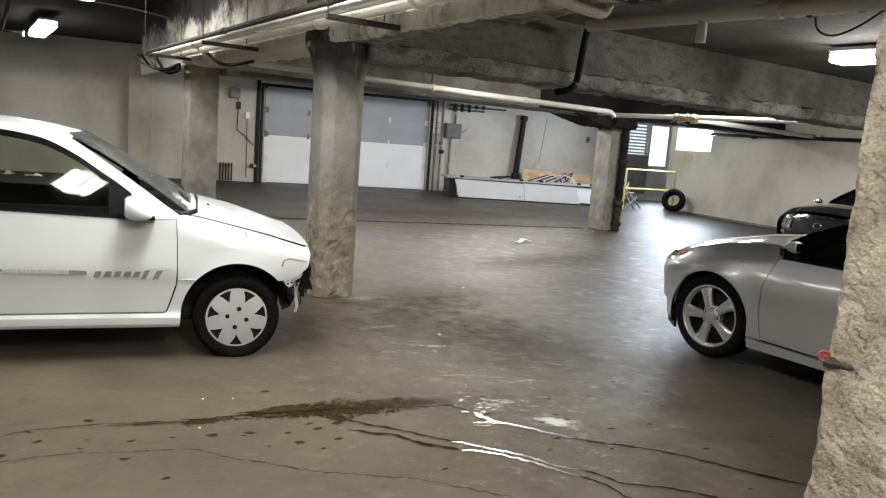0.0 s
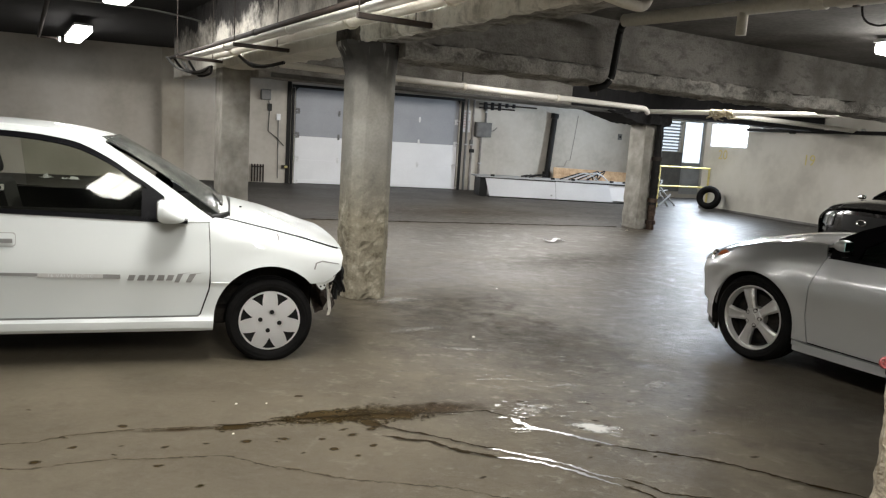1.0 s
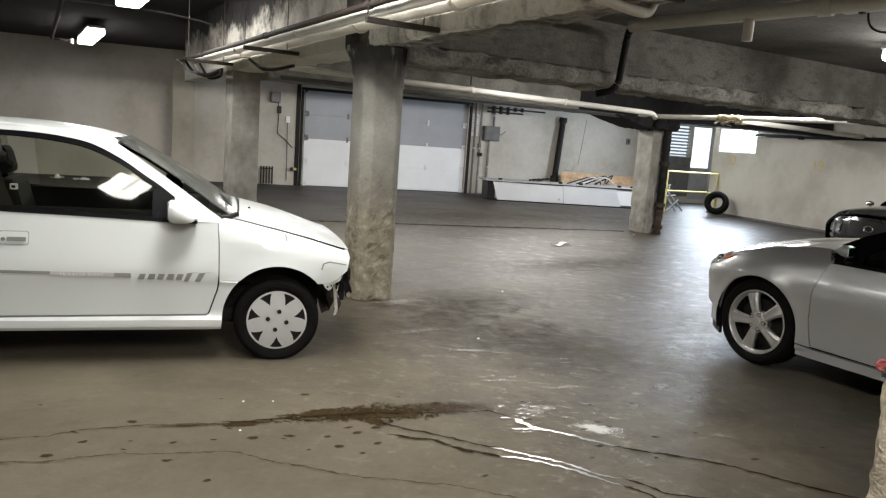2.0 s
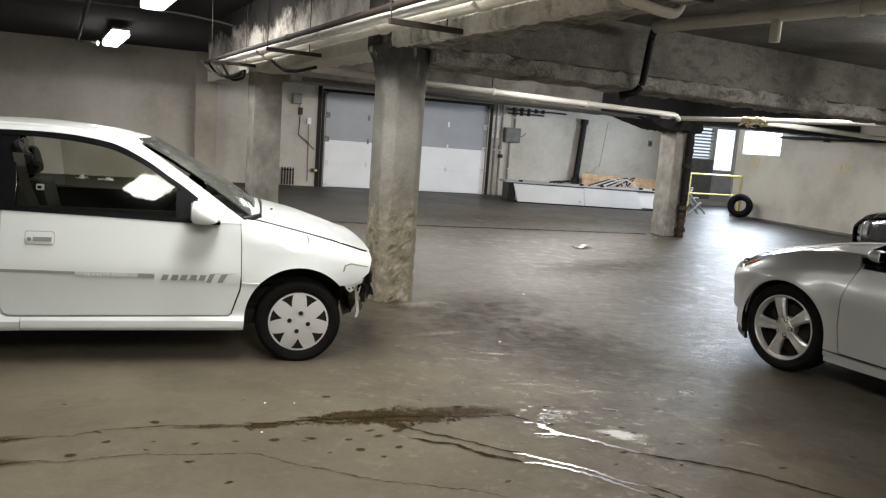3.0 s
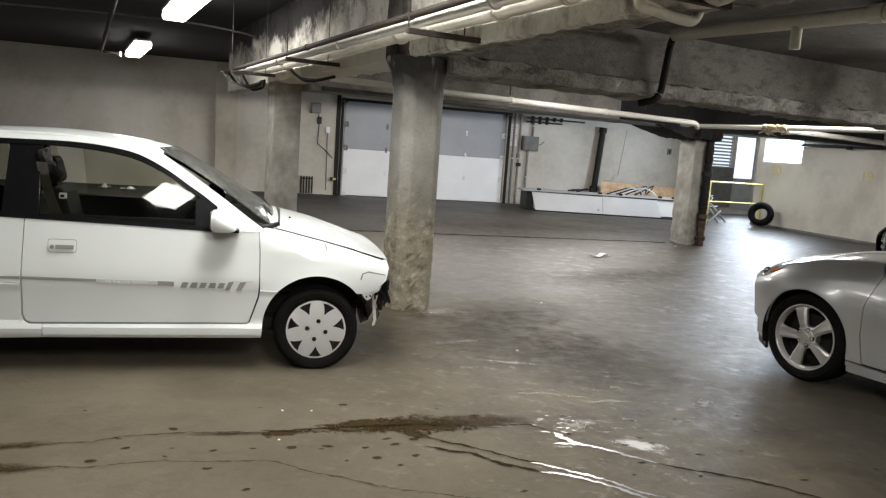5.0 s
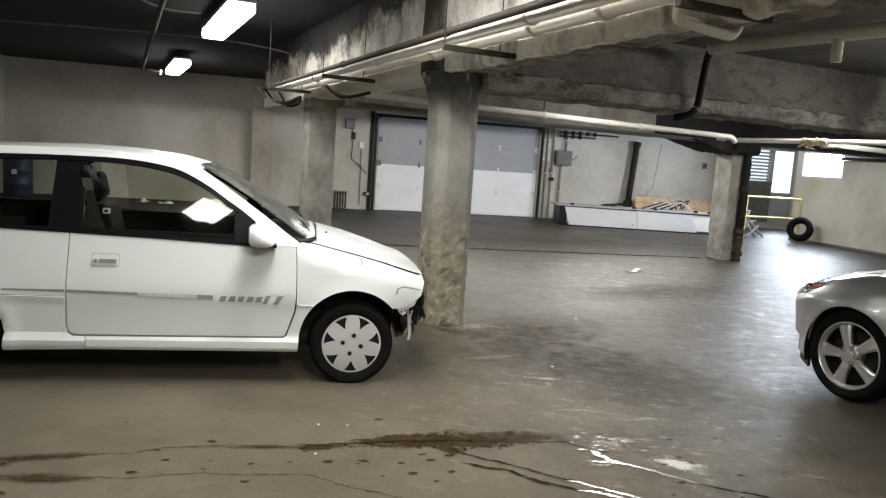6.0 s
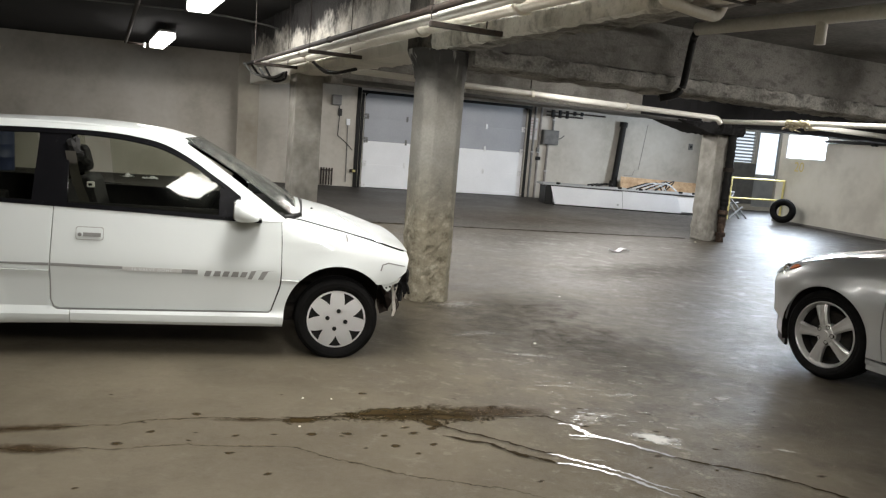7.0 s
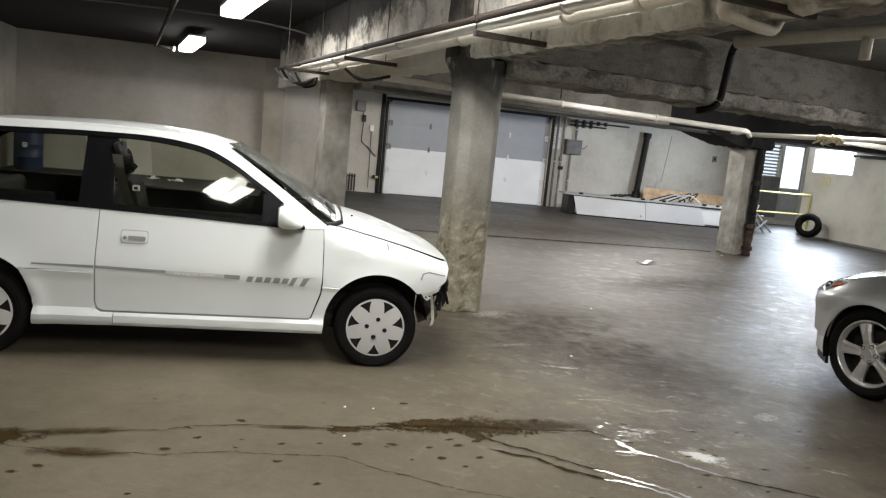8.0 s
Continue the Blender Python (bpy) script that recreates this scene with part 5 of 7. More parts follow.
    smooth_sheet(root, "paint_chip", nick, lambda x, z: (x, -(half(x, z) + 0.0015), z), STRIPE, 0.05, 0.001, "small dent with bare grey primer")
    crack = [(0.265, 0.575), (0.275, 0.612), (0.31, 0.622), (0.42, 0.60), (0.422, 0.606), (0.31, 0.630), (0.268, 0.617), (0.257, 0.578)]
    smooth_sheet(root, "paint_crack", crack, lambda x, z: (x, -(half(x, z) + 0.0015), z), STRIPE, 0.05, 0.001)
    shade_by_angle(root)
    return root


def sedan(m, c, paint, glass, label, wheels, lamp=AMBER):
    """A four-door saloon seen mostly from its front left."""
    root = thing("sedan_car", label, "car", m)
    half = c["half_fn"] = car_shape(c)
    seam, hub, ar, base, nose = c["seam"], c["hub"], c["arch"], c["base"], c["nose"]
    top = [(x, smooth_table(seam, x)) for x in np.linspace(-0.40, nose - 0.22, 9)]
    zb = c["belt"][0][1]
    fender = [(-0.452, zb - 0.02), *[(float(x), float(z)) for x, z in top], (nose - 0.2, 0.62), (nose - 0.24, 0.5), (nose - 0.26, 0.36), (ar + 0.02, 0.30), *arc(0, hub, ar, 8, 180, 24), (-ar, 0.25), (-0.435, 0.246), (-0.402, 0.43), (-0.400, 0.62), (-0.432, 0.75)]
    sill = [(-ar - 0.005, 0.172), (-ar - 0.005, 0.243), (-0.44, 0.232), (-base + ar + 0.1, 0.226), (-base + ar, 0.28), (-base + ar, 0.172)]
    fdoor = [(-0.457, zb - 0.02), (-0.437, 0.75), (-0.405, 0.62), (-0.407, 0.43), (-0.440, 0.250), (-1.50, 0.244), (-1.52, 0.5), (-1.50, zb - 0.02)]
    rdoor = [(-1.51, zb - 0.02), (-1.53, 0.5), (-1.51, 0.244), (-base + ar + 0.06, 0.255), (-base + ar + 0.02, 0.5), (-base + 0.12, 0.72), (-base + 0.1, zb - 0.02)]
    quarter = [(-base + 0.09, zb - 0.02), (-base + 0.11, 0.72), (-base + ar * 0.7, hub + ar * 0.72), *arc(-base, hub, ar, 50, 180, 20), (-base - ar, 0.3), (c["tail"] + 0.05, 0.35), (c["tail"], 0.8), (c["tail"] + 0.05, zb)]
    zr = c["roof"]
    g = c["back"]
    up = [(-0.53, zb - 0.02), (-0.535, zb + 0.095), (-0.66, zb + 0.17), (-0.86, zb + 0.255), (-1.2, zb + 0.395), (-1.55, zr - 0.045), (-1.85, zr - 0.005), (-2.3, zr - 0.02), (-3.0, zb + 0.16), (-3.35, zb), (-3.1, zb - 0.01), (-2.85, zb + 0.13), (-2.3, zr - 0.09), (-1.85, zr - 0.07), (-1.57, zr - 0.115), (-1.22, zb + 0.31), (-0.96, zb + 0.195), (-0.81, zb + 0.13), (-0.72, zb + 0.07), (-0.71, zb - 0.015)]
    gl = [(-0.705, zb - 0.01), (-0.715, zb + 0.07), (-0.81, zb + 0.135), (-0.96, zb + 0.2), (-1.22, zb + 0.315), (-1.57, zr - 0.11), (-1.85, zr - 0.065), (-2.3, zr - 0.095), (-2.83, zb + 0.12), (-3.05, zb - 0.01)]
    up, gl = [(x - g, z) for x, z in up], [(x - g, z) for x, z in gl]
    side_panels(root, c, paint, [
        ("front_fender", fender, paint, 0.0, 0.012, ""), ("sill", sill, paint, 0.004, 0.03, ""), ("front_door", fdoor, paint, 0.0, 0.02, ""), ("rear_door", rdoor, paint, 0.0, 0.02, ""),
        ("quarter_panel", quarter, paint, 0.0, 0.012, ""), ("side_frame", up, paint if c["pale_frame"] else TRIM, 0.004, 0.02, ""), ("side_window", gl, glass, -0.012, 0.004, "dark tinted side window"),
        ("window_seal", [(-0.525 - g, zb - 0.03), (-0.56 - g, zb - 0.008), (-3.1, zb), (-3.1, zb - 0.022)], TRIM, 0.006, 0.01, ""),
    ])
    # bumper wraps round the nose
    def wrap(a, z):
        k = abs(a)
        x = nose - 0.30 + 0.30 * (1 - k ** 2.6) ** 0.55 - 0.10 * max(0, z - 0.55) - 0.12 * k * k
        w = half(min(x, nose - 0.3), z) * 1.0
        return (x, a * w, z)
    brow = [(1.0, 0.60), (0.93, 0.775), (0.5, 0.80), (0, 0.81), (-0.5, 0.80), (-0.93, 0.775), (-1.0, 0.60)] if c["face"] else [(1.0, 0.60), (0.5, 0.66), (0, 0.68), (-0.5, 0.66), (-1.0, 0.60)]
    smooth_sheet(root, "front_bumper", [(-1.0, 0.20), (1.0, 0.20), *brow], wrap, paint, 0.06, 0.015)
    smooth_sheet(root, "lower_grille", [(-0.45, 0.27), (0.45, 0.27), (0.42, 0.42), (-0.42, 0.42)], lambda a, z: tuple(Vector(wrap(a, z)) + Vector((0.006, 0, 0))), BLACK, 0.06, 0.006)
    smooth_sheet(root, "grille", [(-0.36, 0.55), (0.36, 0.55), (0.40, 0.66 + 0.1 * c["face"]), (-0.40, 0.66 + 0.1 * c["face"])], lambda a, z: tuple(Vector(wrap(a, z)) + Vector((0.008, 0, 0))), BLACK, 0.06, 0.006)
    lift = 0.06 if c["face"] else 0.0
    badge = part("badge", lathe([(0.045, 0.0), (0.055, 0.012), (0.045, 0.02), (0.037, 0.012), (0.045, 0.0)], 24), CHROME, root, "chrome ring badge", smooth=True)
    badge.matrix_local = Matrix.Translation(Vector(wrap(0, 0.607 + lift)) + Vector((0.012, 0, 0))) @ Euler((0, 0, radians(-90))).to_matrix().to_4x4() @ Matrix.Diagonal((1.25, 1, 0.8, 1))
    smooth_sheet(root, "front_lip", [(-1.0, 0.135), (1.0, 0.135), (1.0, 0.20), (-1.0, 0.20)], lambda a, z: tuple(Vector(wrap(a, z)) + Vector((-0.02, 0, 0))), BLACK, 0.06, 0.02, "black plastic lip under the bumper")
    # bonnet
    def bonnet(x, y):
        edge = half(x, smooth_table(seam, x)) - 0.004
        z = smooth_table(seam, x) + 0.01 + c["crown"] * (1 - abs(y) ** 2.4)
        return (x + 0.2 * (1 - y * y) * max(0.0, (x + 0.1) / (nose + 0.1)), y * edge, z - 0.05 * max(0.0, x - nose + 0.45) / 0.45)
    smooth_sheet(root, "bonnet", [(-0.55, -1), (nose - 0.23, -1), (nose - 0.23, 1), (-0.55, 1)], bonnet, paint, 0.08, 0.015)
    def screen(s, y):
        return (-1.62 - g + 1.16 * s + 0.10 * (1 - y * y), y * (half(-1.6 - g + 1.1 * s, zr - 0.04 - (zr - zb - 0.06) * s) - 0.03), zr - 0.02 - (zr - zb - 0.06) * s + 0.035 * math.sin(math.pi * s))
    smooth_sheet(root, "windscreen", [(0, -1), (1, -1), (1, 1), (0, 1)], screen, glass, 0.12, 0.005)
    smooth_sheet(root, "roof", [(-2.6, -1), (-1.58, -1), (-1.52, 0), (-1.58, 1), (-2.6, 1)], lambda x, y: (x - g, y * half(x, zr - 0.02), zr + 0.015 - 0.03 * y * y - 0.12 * max(0, -2.1 - x) ** 2), paint, 0.12, 0.015)
    smooth_sheet(root, "rear_window", [(0, -1), (1, -1), (1, 1), (0, 1)], lambda s, y: (-2.58 - g - 0.75 * s, y * (0.56 + 0.1 * s), zr - 0.02 - (zr - zb - 0.02) * s), glass, 0.2, 0.005)
    smooth_sheet(root, "boot_lid", [(c["tail"] + 0.03, -0.72), (-3.3, -0.66), (-3.3, 0.66), (c["tail"] + 0.03, 0.72)], lambda x, y: (x, y, zb + 0.02), paint, 0.2, 0.015)
    smooth_sheet(root, "rear_bumper", [(-0.8, 0.25), (0.8, 0.25), (0.75, zb + 0.02), (-0.75, zb + 0.02)], lambda y, z: (c["tail"] - 0.05 + 0.1 * y * y, y, z), paint, 0.2, 0.015)
    for s in (-1, 1):
        if c["face"]:
            lampo = [(0.60, 0.575), (0.90, 0.585), (0.965, 0.62), (0.955, 0.70), (0.90, 0.745), (0.60, 0.765), (0.57, 0.74), (0.57, 0.60)]
            hl = smooth_sheet(root, "headlamp", lampo, lambda a, z: tuple(Vector(wrap(s * a, z)) + Vector((0.016, s * 0.006, 0))), LENS, 0.06, 0.006)
            part("lamp_bowl", sheet(lampo, lambda a, z: tuple(Vector(wrap(s * a, z)) + Vector((0.004 + 0.006 * math.sin(90 * a), 0, 0))), 0.03, 0.003), CHROME, hl, "chrome lamp bowl behind the lens")
            part("bumper_moulding", sheet([(0.70, 0.50), (1.0, 0.50), (1.0, 0.545), (0.70, 0.545)], lambda a, z: tuple(Vector(wrap(s * a, z)) + Vector((0.012, s * 0.006, 0))), 0.05, 0.01), CHROME, root, "chrome bumper moulding", smooth=True)
        else:
            lampo = [(nose - 0.50, 0.748), (nose - 0.46, 0.722), (nose - 0.33, 0.655), (nose - 0.16, 0.62), (nose - 0.15, 0.655), (nose - 0.25, 0.70), (nose - 0.36, 0.735)]
            hl = smooth_sheet(root, "headlamp", lampo, lambda x, z: (x, s * (half(x, z) + 0.004), z), LENS, 0.05, 0.006)
            part("lamp_bowl", sheet(lampo, lambda x, z: (x, s * (half(x, z) - 0.02), z), 0.1, 0.004), BLACK, hl, "lamp bowl behind the lens")
            bm = lathe([(0.0, 0.012), (0.022, 0.008), (0.032, -0.008), (0.034, -0.008), (0.024, 0.014), (0.0, 0.018)], 16)
            bmesh.ops.translate(bm, verts=bm.verts, vec=(nose - 0.29, s * (half(nose - 0.29, 0.68) - 0.008), 0.682))
            part("reflector", bm, CHROME, hl, "round chrome reflector", smooth=True)
            amb = [(nose - 0.465, 0.732), (nose - 0.43, 0.712), (nose - 0.36, 0.69), (nose - 0.355, 0.715), (nose - 0.40, 0.735)]
            part("indicator", sheet(amb, lambda x, z: (x, s * (half(x, z) + 0.012), z), 0.1, 0.004), lamp, hl, "indicator lens")
        bm = bmesh.new()
        bmesh.ops.create_uvsphere(bm, u_segments=18, v_segments=10, radius=1.0, matrix=pose(-0.625, s * (c["half"] + 0.035), zb + 0.078) @ Matrix.Diagonal((0.06, 0.062, 0.038, 1)))
        for v in bm.verts:
            v.co.x = max(v.co.x, -0.655)
        part("door_mirror", bm, CHROME if c["face"] else paint, root, smooth=True)
        part("mirror_arm", box(-0.64, -0.61, s * (c["half"] - 0.02) - 0.06, s * (c["half"] - 0.02) + 0.06, zb + 0.005, zb + 0.035, 0.01), TRIM, root)
        part("mirror_glass", box(-0.659, -0.6555, s * (c["half"] + 0.035) - 0.046, s * (c["half"] + 0.035) + 0.046, zb + 0.05, zb + 0.105), TEAL_MIRROR, root, "mirror glass with a teal reflection painted in")
        part("door_card", box(-3.0, -0.45, s * (c["half"] - 0.12) - 0.03, s * (c["half"] - 0.12) + 0.03, 0.3, zb - 0.03), CABIN, root)
        for x in (0.0, -base):
            wheels(root, Vector((x, s * (c["half"] - 0.125), hub)), s)
            bm = bmesh.new()
            pts = arc(0, 0, ar + 0.004, -20, 200, 20)
            for a, b in zip(pts, pts[1:]):
                bm.faces.new([bm.verts.new((p[0], y, p[1])) for p, y in ((a, -0.13), (b, -0.13), (b, 0.13), (a, 0.13))])
            bmesh.ops.remove_doubles(bm, verts=bm.verts, dist=1e-4)
            bmesh.ops.translate(bm, verts=bm.verts, vec=(x, s * (c["half"] - 0.15), hub))
            part("wheel_arch", bm, UNDER, root)
            part("inner_wing", box(x - ar, x + ar, s * (c["half"] - 0.29) - 0.01, s * (c["half"] - 0.29) + 0.01, 0.18, 0.70), UNDER, root)
        seat(root, -1.45, s * 0.37)
    part("floor_pan", box(c["tail"] + 0.1, nose - 0.62, -0.76, 0.76, 0.15, 0.30, 0.03), UNDER, root)
    # unseen box added to block light below the floor pan
    part("undertray", box(-base + 0.45, -0.6, -0.6, 0.6, 0.11, 0.16, 0.01), UNDER, root)
    part("dashboard", box(-0.95, -0.45, -0.68, 0.68, 0.6, zb - 0.01, 0.05), CABIN, root)
    part("rear_seat", box(-2.75, -2.3, -0.62, 0.62, 0.3, 0.92, 0.06), CABIN, root)
    shade_by_angle(root)
    return root


white_hatchback()
SILVER = dict(step=0.0, under=0.045, ridge=0.593, bend=2.5, lip_width=0.06, face=False, shoulder=0.044, half=0.905, lean=0.52, belt=[(-3, 0.845), (0, 0.845)], sill=0.20, crease=0.56, groove=False, nose_from=0.0, nose=0.78, nose_in=0.34, nose_pow=2.3, tail_from=-3.0, tail=-3.75, hood_from=-0.5,
              seam=[(-0.5, 0.888), (-0.3, 0.884), (0.0, 0.846), (0.2, 0.790), (0.45, 0.722), (0.65, 0.66), (0.85, 0.60)], roll=0.14, tuck=0.10, hub=0.308, arch=0.334, lip=0.014, base=2.75, roof=1.44, crown=0.055, pale_frame=False, back=-0.06)
m = Matrix.Translation(grid(1.84 + 0.88, -2.63)) @ Euler((0, 0, THETA + radians(90))).to_matrix().to_4x4()
sedan(m, SILVER, SILVER_PAINT, DARK_GLASS, "silver saloon car with five-spoke alloy wheels", lambda root, at, s: alloy_wheel(root, at, 0.308, 0.226, s, -19))
BLACKCAR = dict(SILVER, ridge=0.0, face=True, crown=0.085, lip_width=0.045, back=0.16, half=0.87, belt=[(-3, 0.86), (0, 0.86)], nose=0.88, nose_in=0.28, seam=[(-0.5, 0.885), (-0.3, 0.88), (0.0, 0.862), (0.3, 0.84), (0.5, 0.815), (0.75, 0.775), (0.95, 0.73)], hub=0.31, arch=0.35, base=2.65, roof=1.36)
m = Matrix.Translation((9.97, 7.36, 0)) @ Euler((0, 0, radians(180 + 9.5))).to_matrix().to_4x4()
sedan(m, BLACKCAR, DARK_PAINT, DARK_GLASS, "shiny black saloon car parked nose out by the wall", lambda root, at, s: alloy_wheel(root, at, 0.31, 0.21, s, 20), CHROME)
# ---- garage door and the far wall ----
PINK = plain("faded_sign", (0.62, 0.5, 0.47), 0.6)
BOX_GREY = surface("grey_enamel", ((0.10, 0.10, 0.098), (0.17, 0.17, 0.165)), (0.4, 0.6), 7.0, 60.0, 0.05)
PLY = surface("plywood", ((0.34, 0.20, 0.10), (0.52, 0.35, 0.20), (0.66, 0.48, 0.30)), (0.6, 0.8), 5.0, 30.0, 0.1)
DIRTY_PIPE = surface("grimy_pipe_paint", ((0.15, 0.138, 0.13), (0.30, 0.28, 0.265)), (0.6, 0.8), 7.0, 40.0, 0.06)
SLATE = surface("grey_steel_panel", ((0.30, 0.31, 0.32), (0.42, 0.43, 0.44)), (0.45, 0.6), 3.0, 50.0, 0.05)


HINGE = surface("zinc_plate", ((0.62, 0.63, 0.64), (0.80, 0.81, 0.82)), (0.35, 0.5), 14.0, 60.0, 0.03, metal=0.3)


def garage_door():
    x0, x1, z0, z1 = DOOR
    root = thing("garage_door", "wide white sectional garage door, closed, with steel hinges", "garage door", pose(x0, Y_FAR, 0), kind="structure")
    w, n = x1 - x0, 4
    for k in range(n):
        a, b = z0 + 0.01 + 0.607 * k, z0 + 0.607 * (k + 1) + (0.013 if k == 1 else 0.0155)
        # the upper two sections carry their shade in the paint
        sec = part("door_section", box(0.02, w - 0.02, 0.03, 0.075, a, b - 0.006, 0.004), DOOR_PAINT if k < 2 else SHADED_DOOR, root, "" if k < 2 else "white door section with its shade painted grey")
        for i, x in enumerate((0.10, 1.15, w / 2, w - 1.15, w - 0.10)):
            if k == 0 and i not in (0, 4):
                continue
            z = a + 0.02
            bm = bmesh.new()
            add_box(bm, x - 0.025, x + 0.025, 0.012, 0.03, z - 0.07, z - 0.01, 0.003)
            add_box(bm, x - 0.025, x + 0.025, 0.012, 0.03, z + 0.01, z + 0.07, 0.003)
            add_tube(bm, [(x - 0.03, 0.012, z), (x + 0.03, 0.012, z)], 0.012, 8)
            if i in (0, 4):
                q = -1 if i == 0 else 1
                add_box(bm, x + q * 0.055 - 0.02, x + q * 0.055 + 0.02, 0.008, 0.03, z - 0.075, z - 0.012, 0.003)
                add_box(bm, x + q * 0.055 - 0.02, x + q * 0.055 + 0.02, 0.008, 0.03, z + 0.012, z + 0.075, 0.003)
                add_tube(bm, [(x - 0.05, 0.0, z + 0.03), (x + q * 0.13, 0.0, z + 0.03)], 0.009, 6)
            part("hinge", bm, BOX_GREY if k > 1 and i < 2 else HINGE, sec, "steel hinge")
    part("backing", box(-0.02, w + 0.02, 0.09, 0.12, 0.0, 2.46), BLACK, root)
    part("bottom_seal", box(0.02, w - 0.02, 0.035, 0.07, 0.0, 0.012), BLACK, root)
    part("bottom_rail", box(0.02, w - 0.02, 0.02, 0.028, 0.015, 0.11, 0.002), DOOR_PAINT, root)
    for x in (-0.06, w + 0.06):
        bm = box(x - 0.03, x + 0.03, -0.08, -0.004, 0.0, 2.42, 0.004)
        part("door_track", bm, BLACK_PIPE, root, "black vertical door track")
    for x, q in ((0.0, 1), (w, -1)):
        bm = bmesh.new()
        pts = [(x - q * 0.02, 2.47), (x + q * 0.02, 2.34)] + [(x + q * (0.14 - 0.12 * math.cos(radians(a))), 2.34 + 0.10 * math.sin(radians(a))) for a in range(0, 91, 15)] + [(x + q * 0.14, 2.47)]
        f = bm.faces.new([bm.verts.new((p, 0.022, z)) for p, z in pts])
        bmesh.ops.solidify(bm, geom=[f], thickness=0.006)
        part("corner_seal", bm, BLACK_PIPE, root, "rounded black corner of the door seal")
    part("lift_bar", box(-0.1, w + 0.1, -0.10, -0.03, 2.43, 2.50, 0.005), BLACK_PIPE, root)
    return root


garage_door()
tagged(part("door_jamb", box(3.56, 3.66, Y_FAR - 0.03, Y_FAR - 0.003, 0, 2.6, 0.004), BLACK_PIPE), "dark painted door surround strip", "trim", kind="structure")


def wall_item(name, label, category, pieces, group=""):
    root = thing(name, label, category, group=group)
    for pn, bm, mat in pieces:
        part(pn, bm, mat, root)
    return root


Y = Y_FAR
wall_item("door_motor", "dark wall-mounted door operator with a white knob", "motor", [
    ("casing", box(2.90, 3.14, Y - 0.20, Y - 0.003, 2.06, 2.32, 0.02), BOX_GREY),
    ("head", box(2.94, 3.10, Y - 0.16, Y - 0.003, 2.34, 2.56, 0.02), BLACK_PIPE),
    ("knob", lathe([(0.0, Y - 0.30), (0.07, Y - 0.29), (0.085, Y - 0.25), (0.07, Y - 0.222)], 16), DOOR_PAINT),
    ("drop_cord", tube([(3.1, Y - 0.06, 2.05), (3.12, Y - 0.05, 1.8), (3.1, Y - 0.05, 1.3), (3.3, Y - 0.05, 1.15), (3.5, Y - 0.05, 0.95)], 0.012, 6), BLACK),
    ("switch", box(3.08, 3.18, Y - 0.07, Y - 0.003, 1.80, 1.98, 0.01), BLACK)]).children[2].location = (3.03, 0, 2.16)
wall_item("conduit", "thin grey conduit with a small junction box", "conduit", [
    ("pipe", tube([(3.37, Y - 0.02, 0.12), (3.35, Y - 0.02, 1.6)], 0.012, 6), BOX_GREY),
    ("junction_box", box(3.30, 3.40, Y - 0.06, Y - 0.003, 1.58, 1.74, 0.008), DOOR_PAINT)])
wall_item("door_sensor", "small brass-coloured door sensor by the track", "sensor", [
    ("bracket", box(3.46, 3.56, Y - 0.12, Y - 0.03, 0.38, 0.46, 0.006), BROWN_STEEL), ("eye", box(3.52, 3.60, Y - 0.14, Y - 0.05, 0.39, 0.45, 0.01), YELLOW)])
root = thing("radiator", "small cast radiator of dark upright bars", "radiator")
for k in range(5):
    part("radiator_bar", tube([(2.72 + 0.07 * k, Y - 0.09, 0.02), (2.72 + 0.07 * k, Y - 0.09, 0.46)], 0.02, 8), BROWN_STEEL, root)
part("radiator_header", tube([(2.70, Y - 0.09, 0.40), (3.02, Y - 0.09, 0.40)], 0.016, 8), BROWN_STEEL, root)
wall_item("warning_sign", "faded white sign with washed-out pink lettering", "sign", [
    ("board", box(8.36, 8.62, Y - 0.012, Y - 0.003, 1.60, 2.20, 0.002), DOOR_PAINT), *[("text_bar", box(8.39, 8.59 - 0.03 * (k % 3), Y - 0.015, Y - 0.0121, 2.10 - 0.075 * k, 2.13 - 0.075 * k), PINK) for k in range(6)]])
wall_item("switch_box", "dark grey electrical switch box with a side lever", "electric box", [
    ("case", box(8.74, 9.20, Y - 0.20, Y - 0.02, 1.50, 1.90, 0.012), BOX_GREY), ("lid", box(8.77, 9.17, Y - 0.215, Y - 0.201, 1.53, 1.87, 0.006), BOX_GREY),
    ("lever", tube([(9.2, Y - 0.12, 1.66), (9.30, Y - 0.14, 1.70), (9.38, Y - 0.15, 1.78)], 0.014, 6), BOX_GREY)])
for x, a, b, mat in ((8.50, 0.0, 2.5, BOX_GREY), (8.68, 0.0, 2.5, DIRTY_PIPE), (8.95, 0.0, 1.5, DIRTY_PIPE), (9.06, 1.9, 2.45, BOX_GREY)):
    wall_item("wall_pipe", "vertical pipe clipped to the wall beside the door", "pipe", [("pipe", tube([(x, Y - 0.05, a), (x, Y - 0.05, b)], 0.032, 10), mat), ("clip", box(x - 0.05, x + 0.05, Y - 0.09, Y - 0.003, (a + b) / 2, (a + b) / 2 + 0.03, 0.004), GALV)], "pipes beside the door")
wall_item("meter_box", "small dark box low on the wall", "electric box", [("case", box(8.60, 8.74, Y - 0.13, Y - 0.085, 1.05, 1.15, 0.008), BLACK), ("stub", box(8.62, 8.7, Y - 0.1, Y - 0.02, 1.28, 1.4, 0.006), BOX_GREY)])
